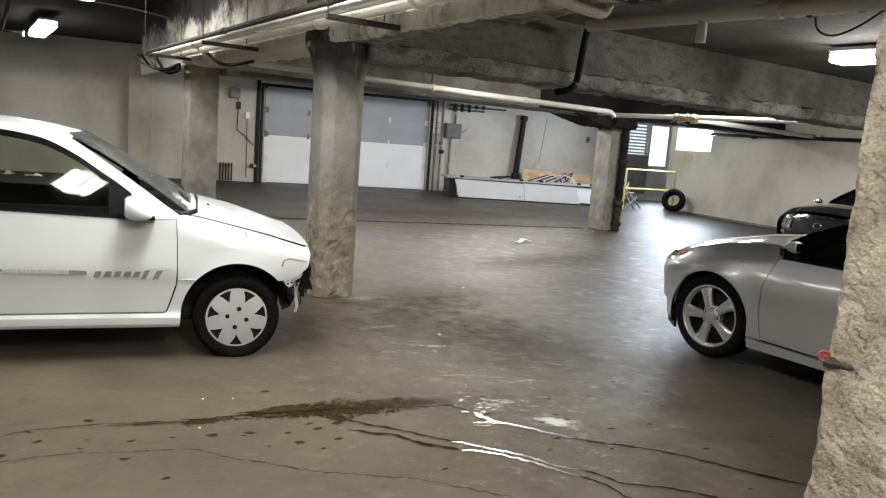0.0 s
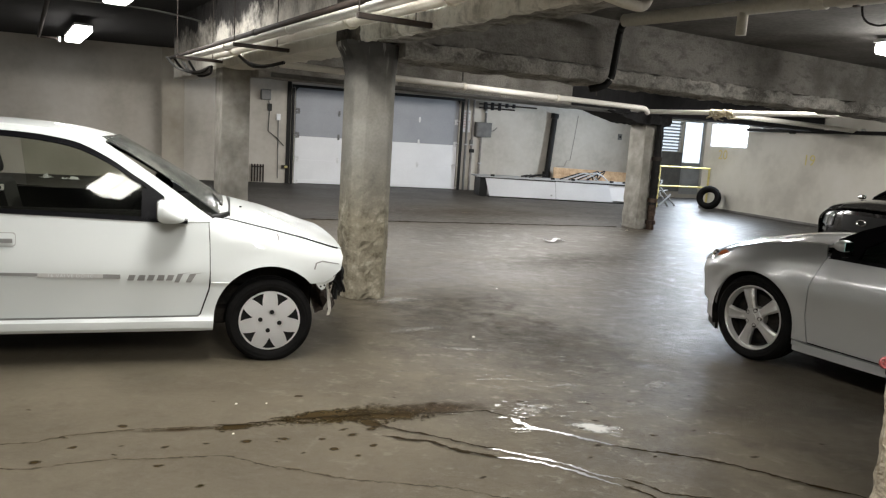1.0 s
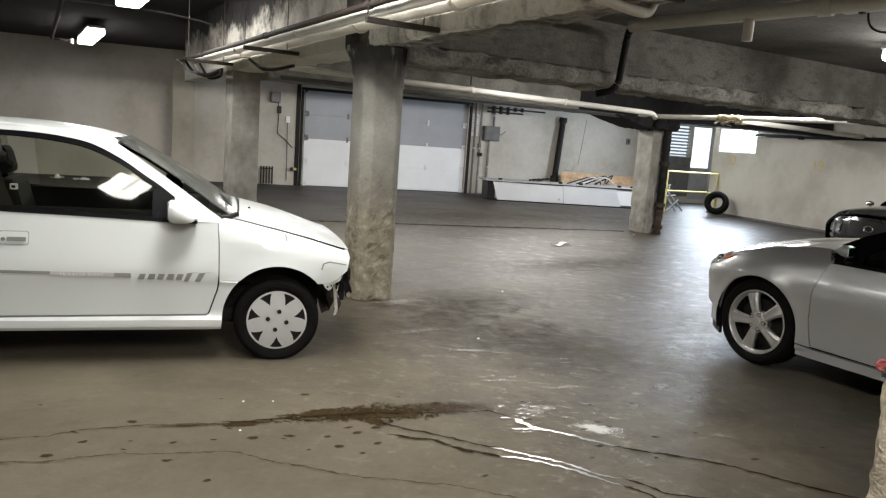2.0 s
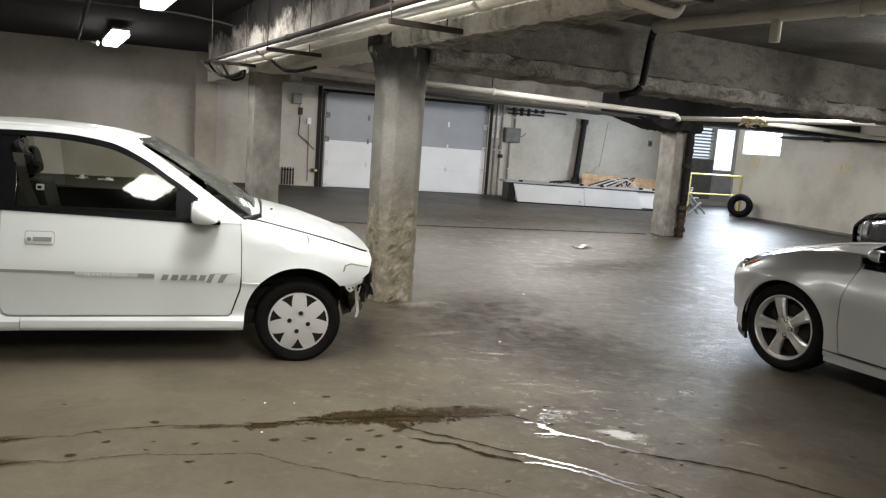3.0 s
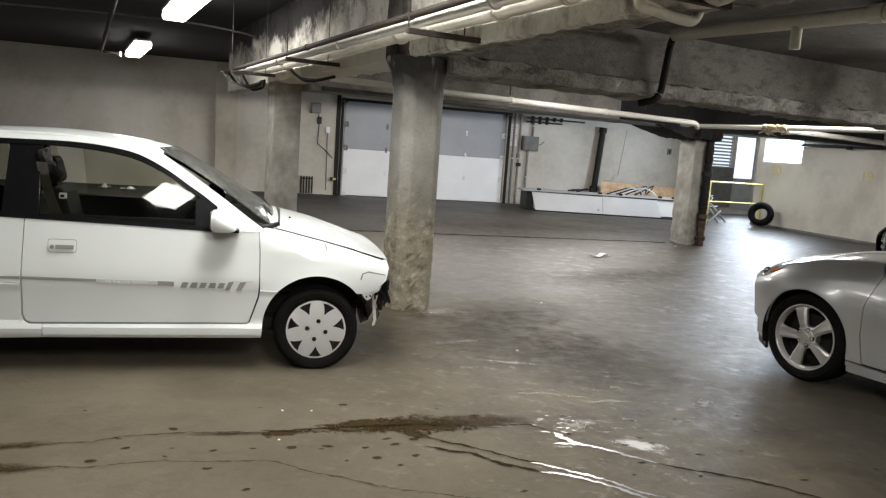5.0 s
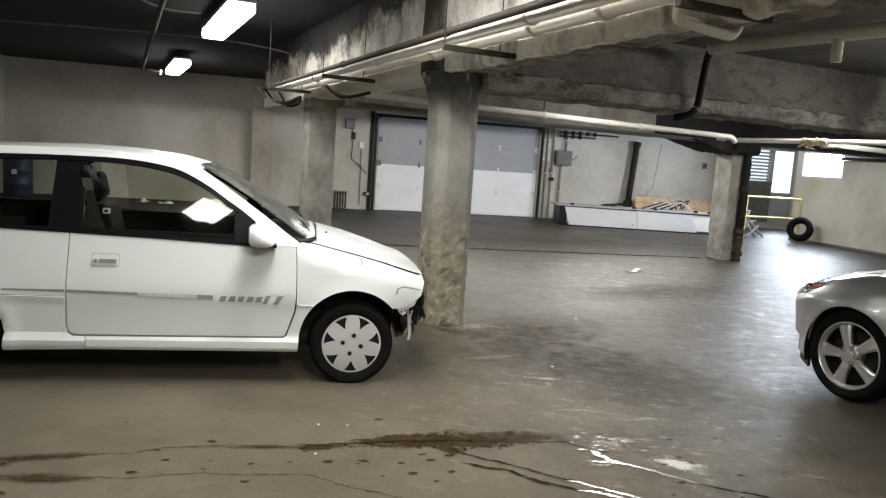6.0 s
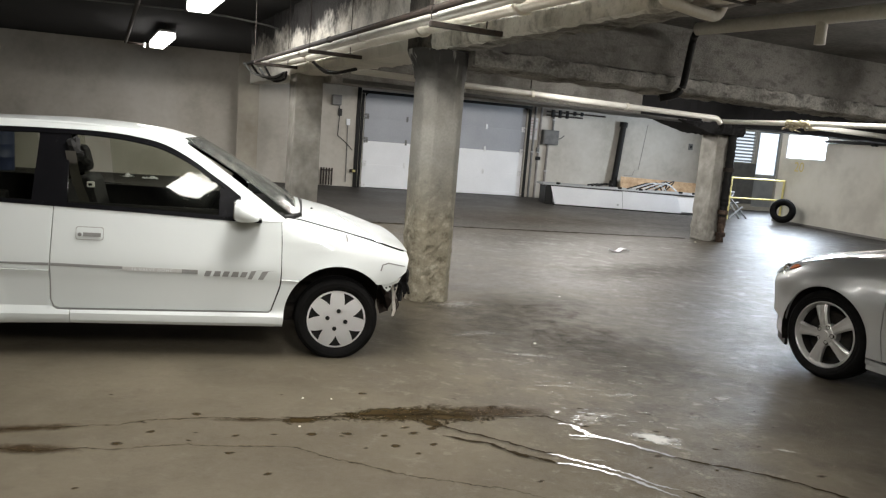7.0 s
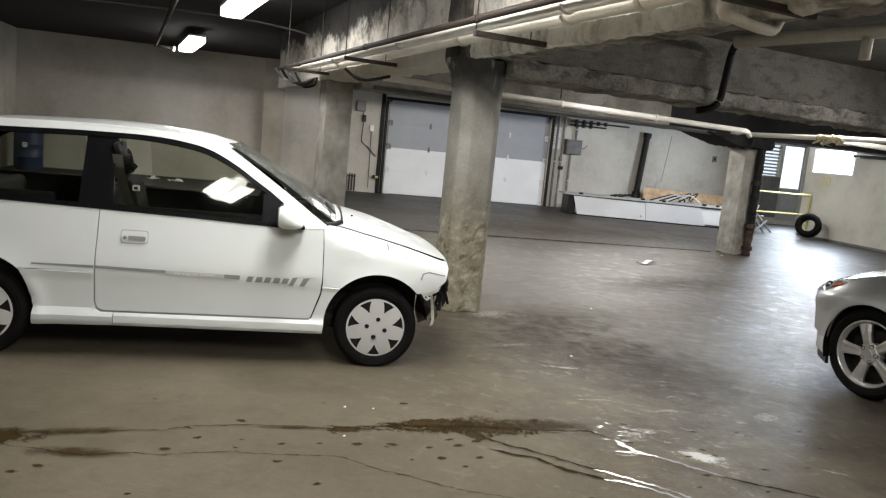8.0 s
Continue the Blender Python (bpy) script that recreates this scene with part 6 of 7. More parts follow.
for k, (z, x1) in enumerate(((2.40, 10.6), (2.30, 9.9))):
    wall_item("small_pipe_run", "thin dark pipes along the top of the wall", "pipe", [("pipe", tube([(8.8, Y - 0.12, z), (x1, Y - 0.12, z)], 0.022, 8), BROWN_STEEL), *[("valve", box(8.95 + 0.22 * i, 9.02 + 0.22 * i, Y - 0.16, Y - 0.08, z - 0.05, z + 0.06, 0.008), BLACK) for i in range(3 if k else 5)]], "pipes at the wall head")
wall_item("outlet", "small grey outlet box on the wall", "outlet", [("plate", box(13.48, 13.62, Y - 0.03, Y - 0.003, 1.68, 1.86, 0.006), BOX_GREY), ("socket", box(13.52, 13.58, Y - 0.034, Y - 0.031, 1.73, 1.81), BLACK)])
wall_item("drain_pipe", "leaning black soil pipe with a collar", "pipe", [
    ("pipe", tube([(11.22, 19.30, 2.26), (11.05, 19.24, 0.3), (11.04, 19.22, 0.02)], 0.085, 14), BLACK_PIPE), ("collar", tube([(11.222, 19.30, 2.30), (11.21, 19.30, 2.16)], 0.115, 14), BLACK_PIPE), ("foot", tube([(11.065, 19.25, 0.62), (11.05, 19.24, 0.44)], 0.12, 14), BLACK_PIPE)])
bm = tube([(12.05, Y - 0.004, 2.3), (11.98, Y - 0.004, 1.65), (11.90, Y - 0.004, 0.98), (11.78, Y - 0.004, 0.97), (11.72, Y - 0.004, 0.80), (11.45, Y - 0.004, 0.79)], 0.008, 5)
tagged(part("wall_crack", bm, DIRTY_PIPE), "thin stepped crack in the painted block wall", "crack", kind="structure")

# stack of panels with scrap on it
m = Matrix.Translation((8.36, 17.42, 0)) @ Euler((0, 0, math.atan2(-0.86, 3.78))).to_matrix().to_4x4()
root = thing("panel_stack", "long low stack of white steel door panels on the floor", "panel stack", m)
L = 4.6
part("core", box(0.03, L, 0.02, 0.95, 0.05, 0.455, 0.008), SLATE, root)
# two long white panels lean back against the stack
for k, (a, b, c, d) in enumerate(((0.05, 1.80, 1.78, -0.06), (1.81, 3.34, 3.22, 1.79))):
    bm = bmesh.new()
    f = bm.faces.new([bm.verts.new(p) for p in ((a, -0.15, 0.03), (b, -0.15, 0.03), (c, -0.035, 0.455), (d, -0.035, 0.47))])
    if f.normal.y > 0:
        f.normal_flip()
    bmesh.ops.solidify(bm, geom=bm.faces[:], thickness=0.03)
    bmesh.ops.recalc_face_normals(bm, faces=bm.faces)
    part("front_panel", bm, DOOR_PAINT, root, "bright white front panel, leaning back")
part("panel_clip", box(1.66, 1.70, -0.150, -0.122, 0.10, 0.14, 0.004), GALV, root)
part("side_panel", box(3.15, L, 0.0, 0.018, 0.05, 0.455, 0.003), DOOR_PAINT, root)
part("top_panel", box(-0.25, L + 0.02, -0.02, 0.98, 0.475, 0.515, 0.006), SLATE, root)
# dark strip and black block paint the shade under the top panel
part("top_edge", box(-0.25, L + 0.02, -0.028, -0.021, 0.463, 0.492, 0.002), BLACK_PIPE, root, "dark strip painting the gap under the top panel")
part("end_cap", box(-0.17, 0.025, 0.05, 0.85, 0.0, 0.473, 0.01), BLACK, root)
part("bottom_rail", box(0.04, L, -0.19, 0.03, 0.0, 0.028, 0.004), BLACK_PIPE, root)
rng = random.Random(9)


def on_stack(x, y, z=0.436):
    return m @ Vector((x, y, z + 0.08))


bm = bmesh.new()
for k in range(4):
    p = on_stack(0.98 + 0.10 * k, 0.42 + rng.uniform(-0.08, 0.08), 0.46)
    q = on_stack(1.30 + 0.10 * k, 0.40 + rng.uniform(-0.12, 0.12), 0.47 + 0.02 * k)
    add_tube(bm, [p, (p + q) / 2 + Vector((0, 0, 0.03)), q], 0.024, 6)
ob = part("rag_bundle", bm, BLACK)
tagged(ob, "dark bundle of scrap rubber on the panels", "scrap")
for k in range(7):
    a = on_stack(2.0 + 0.14 * k, 0.30 + 0.05 * k, 0.45)
    b = on_stack(2.7 + 0.12 * k, 0.62 + rng.uniform(-0.2, 0.1), 0.50 + rng.uniform(0, 0.05))
    c = on_stack(3.1 + rng.uniform(-0.2, 0.4), 0.66, 0.455)
    ob = part("bent_strip", tube(rounded([a, b + Vector((0, 0, 0.12 + 0.02 * k)), c], 0.3, 5), 0.018, 6), GALV if k % 2 else BLACK)
    tagged(ob, "bent metal strip thrown on the panels", "scrap metal", "bent strips on the panels")
for x in (0.15, 1.75, 2.3, 3.35, 3.7):
    bm = box(-0.05, 0.05, -0.03, 0.03, 0, 0.05, 0.008)
    ob = part("bracket", bm, BLACK)
    ob.matrix_world = Matrix.Translation(on_stack(x, 0.1)) @ Euler((0, 0, rng.uniform(-1, 1))).to_matrix().to_4x4()
    tagged(ob, "small black bracket lying on the panels", "bracket", "brackets on the panels")
bm = box(0, 3.1, 0, 0.02, 0, 0.48, 0.002)
ob = part("plywood_sheet", bm, PLY)
ob.matrix_world = pose(11.15, 18.95, 0.30, -10, 1.2, -3)
tagged(ob, "raw plywood sheet leaning behind the panels", "plywood")
ob = part("timber_pile", box(11.1, 14.3, 18.75, 19.3, 0, 0.29, 0.01), PLY)
tagged(ob, "low pile of timber against the wall", "timber")

# ---- stair recess: glazed door, louvre, railing ----
DOOR_GLOW = glowing("daylit_door_pane", (0.80, 0.90, 1.0), 1.25)
DIM_GLOW = glowing("daylit_louvre_pane", (0.80, 0.90, 1.0), 0.9)
x0, x1, z0, z1 = GLAZED
root = thing("door_glazed", "grey door with a bright frosted upper pane", "door", kind="structure")
part("door_panel", box(x0, x1, Y + 0.05, Y + 0.10, z0, 1.10, 0.006), SLATE, root)
part("pane", box(x0 + 0.05, x1 - 0.05, Y + 0.06, Y + 0.08, 1.12, z1 - 0.04), DOOR_GLOW, root, "daylit frosted pane")
for q in ((x0, x0 + 0.05), (x1 - 0.05, x1)):
    part("stile", box(*q, Y + 0.03, Y + 0.09, 1.10, z1, 0.004), SLATE, root)
part("top_rail", box(x0, x1, Y + 0.03, Y + 0.09, z1 - 0.04, z1, 0.004), SLATE, root)
x0, x1, z0, z1 = LOUVRE
root = thing("window_louvre", "daylit louvre window with white slats", "window", kind="structure")
part("pane", box(x0, x1, Y + 0.15, Y + 0.16, z0, z1), DIM_GLOW, root)
for k in range(9):
    z = z0 + 0.05 + 0.1 * k
    bm = box(x0, x1, -0.04, 0.04, -0.006, 0.006, 0.002)
    bmesh.ops.transform(bm, matrix=pose(0, Y + 0.08, z, 35, 0, 0), verts=bm.verts)
    part("slat", bm, SLATE, root)
part("dark_panel", box(x0 - 0.05, x1 + 0.05, Y - 0.05, Y - 0.003, 0.2, 1.42, 0.004), BOX_GREY, root, "dark panel below the louvre")
y0, y1, z0, z1 = WINDOW
root = thing("window_high", "small bright frosted window high in the wall", "window", kind="structure")
part("pane", box(X_RIGHT + 0.03, X_RIGHT + 0.04, y0, y1, z0, z1), DAY_GLOW, root, "glowing daylit pane")
for a in (box(X_RIGHT + 0.0, X_RIGHT + 0.05, y0 - 0.001, y0 + 0.03, z0, z1, 0.004), box(X_RIGHT, X_RIGHT + 0.05, y1 - 0.03, y1 + 0.001, z0, z1, 0.004), box(X_RIGHT, X_RIGHT + 0.05, y0, y1, z0 - 0.001, z0 + 0.03, 0.004), box(X_RIGHT, X_RIGHT + 0.05, y0, y1, z1 - 0.03, z1 + 0.001, 0.004)):
    part("window_frame", a, DOOR_PAINT, root)
root = thing("railing", "yellow tubular steel railing by the stair", "railing")
for x in (12.47, 14.04):
    part("post", tube([(x, 15.9, 0), (x, 15.9, 1.05)], 0.028, 10), YELLOW, root)
for z in (1.05, 0.55):
    part("rail", tube([(12.47, 15.9, z), (14.06, 15.9, z)], 0.024, 10), YELLOW, root)
root = thing("sawhorse", "folded grey trestle on the floor by the railing", "trestle")
for a, b in (((12.35, 16.2, 0.02), (13.0, 16.45, 0.62)), ((13.25, 16.15, 0.02), (12.75, 16.5, 0.70)), ((12.95, 16.05, 0.02), (12.70, 16.6, 0.74)), ((12.45, 16.4, 0.34), (13.2, 16.45, 0.40)), ((12.4, 16.3, 0.62), (13.05, 16.5, 0.66)), ((12.6, 16.0, 0.02), (13.2, 16.3, 0.30))):
    part("leg", tube([a, b], 0.026, 6), BOX_GREY, root)
# loose tyre leaning at the wall
bm = lathe([(0.165, 0.07), (0.18, 0.092), (0.25, 0.11), (0.29, 0.09), (0.315, 0.06), (0.32, 0.02), (0.32, -0.02), (0.315, -0.06), (0.29, -0.09), (0.25, -0.11), (0.18, -0.092), (0.165, -0.07), (0.18, -0.05), (0.23, 0.0), (0.18, 0.05), (0.165, 0.07)], 40)
ob = part("worn_tyre", bm, RUBBER, smooth=True)
ob.matrix_world = Matrix.Translation((13.62, 15.32, 0.335)) @ Euler((0, 0, radians(-52))).to_matrix().to_4x4() @ Euler((radians(-14), 0, 0)).to_matrix().to_4x4() @ Matrix.Diagonal((0.93, 1.15, 0.93, 1))
tagged(ob, "worn black tyre leaning against the wall", "tyre")

# ---- right wall: painted bay numbers and pipe ----
for txt, y in (("20", 15.53), ("19", 12.80)):
    cu = bpy.data.curves.new("bay_number", "FONT")
    cu.body, cu.size, cu.extrude, cu.align_x = txt, 0.34, 0.001, "CENTER"
    ob = new("bay_number", cu)
    ob.data.materials.append(YELLOW if txt == "19" else plain("faded_yellow", (0.52, 0.42, 0.16), 0.7))
    ob.matrix_world = pose(X_RIGHT - 0.004, y, 1.32, 90, 0, -90)
    tagged(ob, "yellow bay number painted on the wall", "bay number", "bay numbers")
wall_item("wall_main", "black pipe along the top of the wall", "pipe", [("pipe", tube([(X_RIGHT - 0.08, 14.7, 2.08), (X_RIGHT - 0.08, 5.0, 2.02)], 0.04, 10), BLACK_PIPE), *[("coupling", tube([(X_RIGHT - 0.08, y + 0.06, 2.06), (X_RIGHT - 0.08, y - 0.06, 2.06)], 0.055, 10), BLACK_PIPE) for y in (13.3, 10.2, 7.1)], *[("clip", box(X_RIGHT - 0.1, X_RIGHT - 0.003, y - 0.02, y + 0.02, 2.09, 2.14, 0.003), GALV) for y in (14.2, 11.5, 8.5)]])

tagged(part("baseboard", box(X_RIGHT - 0.03, X_RIGHT - 0.003, Y_BACK + 0.05, 16.2, 0.0, 0.055, 0.006), SLAB_GREY), "grey strip along the wall foot", "kerb", kind="structure")
# ---- pipes under the beams ----


def pipe(name, label, pts, r, mat, joints=(), group="", rnd=0.12, collar=None):
    root = thing(name, label, "pipe", group=group)
    part("pipe", tube(rounded(pts, rnd), r, 16), mat, root, smooth=True)
    for p, q in joints:
        part("coupling", tube([p, q], r * 1.25, 16), collar or mat, root, smooth=False)
    return root


def gl(u, v, z):
    return grid(u, v, z)


pipe("heating_pipe", "cream painted insulated pipe hung beside the beam", [gl(-0.37, 4.6, 2.285), gl(-0.37, -5.2, 2.285)], 0.062, WHITE_PIPE, [(gl(-0.37, v, 2.285), gl(-0.37, v - 0.03, 2.285)) for v in (3.0, -0.4, -1.9, -2.6)])
pipe("heating_pipe", "bright white painted pipe hung beside the beam", [gl(-0.55, 5.0, 2.275), gl(-0.55, -4.5, 2.275)], 0.045, BRIGHT_PIPE, [(gl(-0.55, v, 2.275), gl(-0.55, v - 0.02, 2.275)) for v in (2.6, 0.5, -2.15)])
pipe("conduit_run", "rusty brown conduit along the pipes", [gl(-0.66, 5.4, 2.285), gl(-0.66, -5.0, 2.285)], 0.024, BROWN_STEEL, [(gl(-0.66, v, 2.285), gl(-0.66, v - 0.06, 2.285)) for v in (4.0, 1.2, -1.2)])
for v, u0, u1 in ((-1.4, -0.74, -0.22), (1.25, -0.84, -0.30), (3.45, -0.92, -0.40), (-3.35, -0.62, 0.08)):
    root = thing("pipe_hanger", "rusty steel strut carrying the pipes", "pipe hanger", group="pipe hangers")
    part("strut", box(-0.27, 0.27, -0.019, 0.019, -0.02, 0.016, 0.003), BROWN_STEEL, root)
    for x in (-0.26, 0.15):
        part("rod", tube([(x, 0, 0.02), (x, 0, 0.93)], 0.0045, 6), BROWN_STEEL, root)
    root.matrix_world = Matrix.Translation(gl((u0 + u1) / 2, v, 2.165)) @ Euler((0, 0, THETA)).to_matrix().to_4x4()
# tangle at the left column's head
rng = random.Random(3)
for k in range(4):
    pts = [gl(-0.75 + 0.12 * k, 5.1 + 0.1 * k, 2.28), gl(-0.6 + 0.1 * k, 5.2, 2.14 - 0.03 * k), gl(-0.35 + 0.06 * k, 5.0, 2.10), gl(-0.24, 4.8 - 0.05 * k, 2.18)]
    ob = part("loose_cable", tube(rounded(pts, 0.1), 0.018, 6), BLACK if k % 2 else BOX_GREY)
    tagged(ob, "sagging cable at the column head", "cable", "cables at the column head")
for k in range(2):
    pts = [gl(-0.3, 3.1, 2.24), gl(-0.26 + 0.04 * k, 2.8, 2.12 - 0.03 * k), gl(-0.2, 2.35, 2.07), gl(-0.1, 2.0, 2.11)]
    ob = part("loose_cable", tube(rounded(pts, 0.2), 0.019, 6), BLACK)
    tagged(ob, "black cable sagging below the beam", "cable", "cables at the column head")

pipe("water_pipe", "long white pipe hung below the far cross beam", [gl(0.25, 3.2, 2.19), gl(6.5, 3.2, 2.115), gl(6.62, 3.25, 2.05)], 0.042, BRIGHT_PIPE, [(gl(u, 3.2, 2.19 - 0.0115 * u), gl(u + 0.05, 3.2, 2.19 - 0.0115 * u)) for u in (2.9, 4.6)], collar=WHITE_PIPE)
for u in (1.75, 2.9, 5.4):
    ob = part("hanger_rod", tube([gl(u, 3.2, 2.23), gl(u, 3.2, 2.69)], 0.008, 6), BROWN_STEEL)
    tagged(ob, "thin rusty hanger rod", "hanger rod", "hanger rods")
pipe("waste_pipe", "thin grey pipe close under the far cross beam", [gl(0.3, 3.72, 2.09), gl(6.3, 3.7, 2.05)], 0.03, BOX_GREY)
pipe("water_pipe", "white pipe with yellow tape crossing the bay", [Vector((8.05, 12.0, 2.09)), Vector((8.62, 11.0, 2.10)), Vector((9.3, 9.5, 2.11)), Vector((10.05, 8.0, 2.115)), Vector((11.6, 5.0, 2.13))], 0.04, BRIGHT_PIPE)
pipe("water_pipe", "white pipe running to the wall", [Vector((9.0, 10.2, 2.11)), Vector((14.05, 11.7, 2.10))], 0.045, BRIGHT_PIPE)
bm = bmesh.new()
rng = random.Random(21)
p, d = Vector((8.98, 10.18, 2.108)), Vector((0.16, -0.35, 0.002))
add_tube(bm, [p + d * (i / 24) for i in range(25)], [0.046 + 0.012 * noise.noise(Vector((i * 0.9, 0, 0))) for i in range(25)], 12)
for k in range(7):
    q = p + d * rng.random()
    add_tube(bm, [q + Vector((0, 0, -0.04)), q + Vector((rng.uniform(-0.1, 0.1), rng.uniform(-0.1, 0.1), -0.09)), q + Vector((rng.uniform(-0.16, 0.16), rng.uniform(-0.16, 0.16), -0.06 - 0.1 * rng.random()))], [0.02, 0.012, 0.005], 5)
for v in bm.verts:
    v.co += Vector((noise.noise(v.co * 23), noise.noise(v.co * 23 + Vector((7, 0, 0))), noise.noise(v.co * 23 + Vector((0, 7, 0))))) * 0.03
tagged(part("tape_tangle", bm, surface("dirty_tape", ((0.30, 0.25, 0.15), (0.52, 0.47, 0.34)), (0.6, 0.8), 9.0, 40.0, 0.2)), "ragged yellow tape wound round the pipe", "tape")
# near pipe with the black trap on the cross beam
pipe("drain_main", "cream painted drain pipe under the slab", [gl(2.25, -0.62, 2.60), gl(2.95, -6.0, 2.60)], 0.058, WHITE_PIPE, [(gl(2.47, -2.35, 2.60), gl(2.484, -2.45, 2.60))])
pipe("drain_stub", "short cream pipe dropping from the drain", [gl(2.40, -1.80, 2.60), gl(2.40, -1.80, 2.39)], 0.042, WHITE_PIPE)
pipe("drain_drop", "black pipe bent down over the cross beam", [gl(2.27, -0.60, 2.585), gl(2.44, -0.38, 2.57), gl(2.42, -0.34, 2.10), gl(2.36, -0.32, 2.02), gl(2.22, -0.26, 1.985)], 0.034, BLACK_PIPE, rnd=0.1)
pipe("elbow_pipe", "thick cream pipe branch passing under the beam", [gl(-0.46, -3.28, 2.21), gl(-0.41, -3.2, 2.135), gl(-0.1, -3.12, 2.125), gl(0.06, -3.08, 2.13), gl(0.14, -3.05, 2.25)], 0.026, WHITE_PIPE, rnd=0.05)
# steel pipe and capital at the right column
RUST = surface("flaking_rust", ((0.02, 0.013, 0.010), (0.055, 0.034, 0.023), (0.12, 0.085, 0.065)), (0.8, 0.95), 9.0, 40.0, 0.5)
root = thing("steel_post", "rusty steel pipe beside the concrete column", "post")
rng = random.Random(17)
for name, z0, z1, mat, note in (("pipe", 0.45, 2.06, BLACK_PIPE, "soot-black upper pipe"), ("rusty_foot", 0.0, 0.45, RUST, "rusted brown pipe foot")):
    k = int((z1 - z0) / 0.045)
    part(name, tube([gl(7.44 + rng.uniform(-0.006, 0.006), 3.71, z0 + (z1 - z0) * i / k) for i in range(k + 1)], [0.068 + rng.uniform(-0.006, 0.008) for i in range(k + 1)], 14), mat, root, note)
for z in (0.10, 0.5, 1.25):
    part("collar", tube([gl(7.44, 3.71, z), gl(7.44, 3.71, z + 0.07)], 0.09, 14), RUST if z < 0.6 else BROWN_STEEL, root)
bm = rough_box(6.1, 7.62, 3.62, 4.3, 1.88, 2.07, 0.06, 0.045, 31.0, 7.0, 0.03)
for v in bm.verts:
    if v.co.x < 6.8:
        v.co.z = max(v.co.z, 2.05 - 0.16 * (v.co.x - 6.1) / 0.7)
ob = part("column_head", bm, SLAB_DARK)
ob.matrix_world = GRID
tagged(ob, "soot-black column head", "column head", kind="structure")
bm = rough_box(-0.192, 0.192, -0.192, 0.192, 1.93, 2.17, 0.04, 0.010, 33.0, 6.0, 0.006)
for v in bm.verts:
    k = max(0.0, min(1.0, (v.co.z - 1.93) / 0.21)) ** 2
    cut = (abs(v.co.x) + abs(v.co.y) - 0.31) / 2
    if cut > 0:
        v.co.x -= math.copysign(cut, v.co.x)
        v.co.y -= math.copysign(cut, v.co.y)
    v.co.x = v.co.x * (1 + 0.05 * k) - 0.075 * k * (v.co.x < 0)
    v.co.y *= 1.0 + 0.05 * k
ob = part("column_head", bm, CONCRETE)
ob.matrix_world = GRID
tagged(ob, "soot-stained flared column head", "column head", kind="structure")
# valve on the near column
VALVE = surface("corroded_brass", ((0.02, 0.014, 0.010), (0.07, 0.05, 0.034)), (0.6, 0.85), 20.0, 70.0, 0.3)
root = thing("hose_valve", "brass hose valve with a red wheel on the column", "valve")
base = gl(-0.2, -4.64, 0.775)
part("stub", tube(rounded([base + Vector((0.08, -0.09, 0)), base + Vector((-0.02, 0.015, 0.0))], 0.03), 0.02, 8), BROWN_STEEL, root)
bm = lathe([(0.017, -0.006), (0.022, 0), (0.017, 0.006), (0.012, 0), (0.017, -0.006)], 18, "y")
for k in range(3):
    a = math.pi * k / 3
    add_tube(bm, [(0.017 * math.cos(a), 0, 0.017 * math.sin(a)), (-0.017 * math.cos(a), 0, -0.017 * math.sin(a))], 0.004, 5)
w = part("hand_wheel", bm, plain("red_enamel", (0.26, 0.06, 0.06), 0.5), root, "small red hand wheel")
w.matrix_world = Matrix.Translation(base + Vector((-0.03, 0.01, 0.022))) @ Euler((0, 0, radians(-40))).to_matrix().to_4x4()
part("valve_body", tube([base + Vector((0.0, -0.02, 0.0)), base + Vector((0.008, -0.035, 0)), base + Vector((0.008, -0.037, 0)), base + Vector((0.02, -0.065, 0)), base + Vector((0.02, -0.067, 0)), base + Vector((0.035, -0.09, 0))], [0.008, 0.008, 0.014, 0.014, 0.010, 0.012], 12), VALVE, root, "corroded brass valve body")
# raised lump, its dark brown painting the cavity's shade
bm = rough_box(-0.05, 0.05, -0.012, 0.012, -0.022, 0.022, 0.012, 0.012, 5.0, 30.0, 0.01)
ob = part("column_break", bm, BROWN_STEEL)
ob.matrix_world = Matrix.Translation(base + Vector((0.075, -0.10, 0.0))) @ Euler((0, 0, radians(-50))).to_matrix().to_4x4()
tagged(ob, "rust-brown lump painting the dark pocket round the pipe", "break", kind="structure")

# ---- left bay ceiling ----
pipe("sprinkler_pipe", "thin dark sprinkler pipe under the ceiling", [Vector((-1.62, 16.6, 2.84)), Vector((-0.35, 8.2, 2.84)), Vector((0.8, 0.5, 2.84))], 0.03, BROWN_STEEL, rnd=0.01)
pipe("sprinkler_branch", "short sprinkler branch with a white head", [Vector((-1.62, 16.6, 2.84)), Vector((-1.28, 16.7, 2.83))], 0.022, BROWN_STEEL, [(Vector((-1.28, 16.7, 2.88)), Vector((-1.28, 16.7, 2.78)))], collar=DOOR_PAINT)
for pts in ([(-4.8, 12.6, 3.0), (-3.0, 12.0, 2.93), (-1.2, 12.0, 2.98), (0.3, 11.5, 2.92), (1.3, 11.9, 2.85), (1.35, 11.4, 2.3)], [(-0.9, 9.3, 3.05), (-0.5, 9.7, 2.95), (-0.1, 9.8, 2.98)]):
    ob = part("ceiling_cable", tube(rounded(pts, 0.5), 0.014, 6), BOX_GREY)
    tagged(ob, "grey cable slung along the dark ceiling", "cable", "ceiling cables")
root = thing("exit_sign", "small red exit sign on the wall", "sign")
part("box", box(X_LEFT + 0.003, X_LEFT + 0.05, 14.6, 15.0, 2.55, 2.85, 0.005), plain("red_sign", (0.6, 0.06, 0.08), 0.4), root)
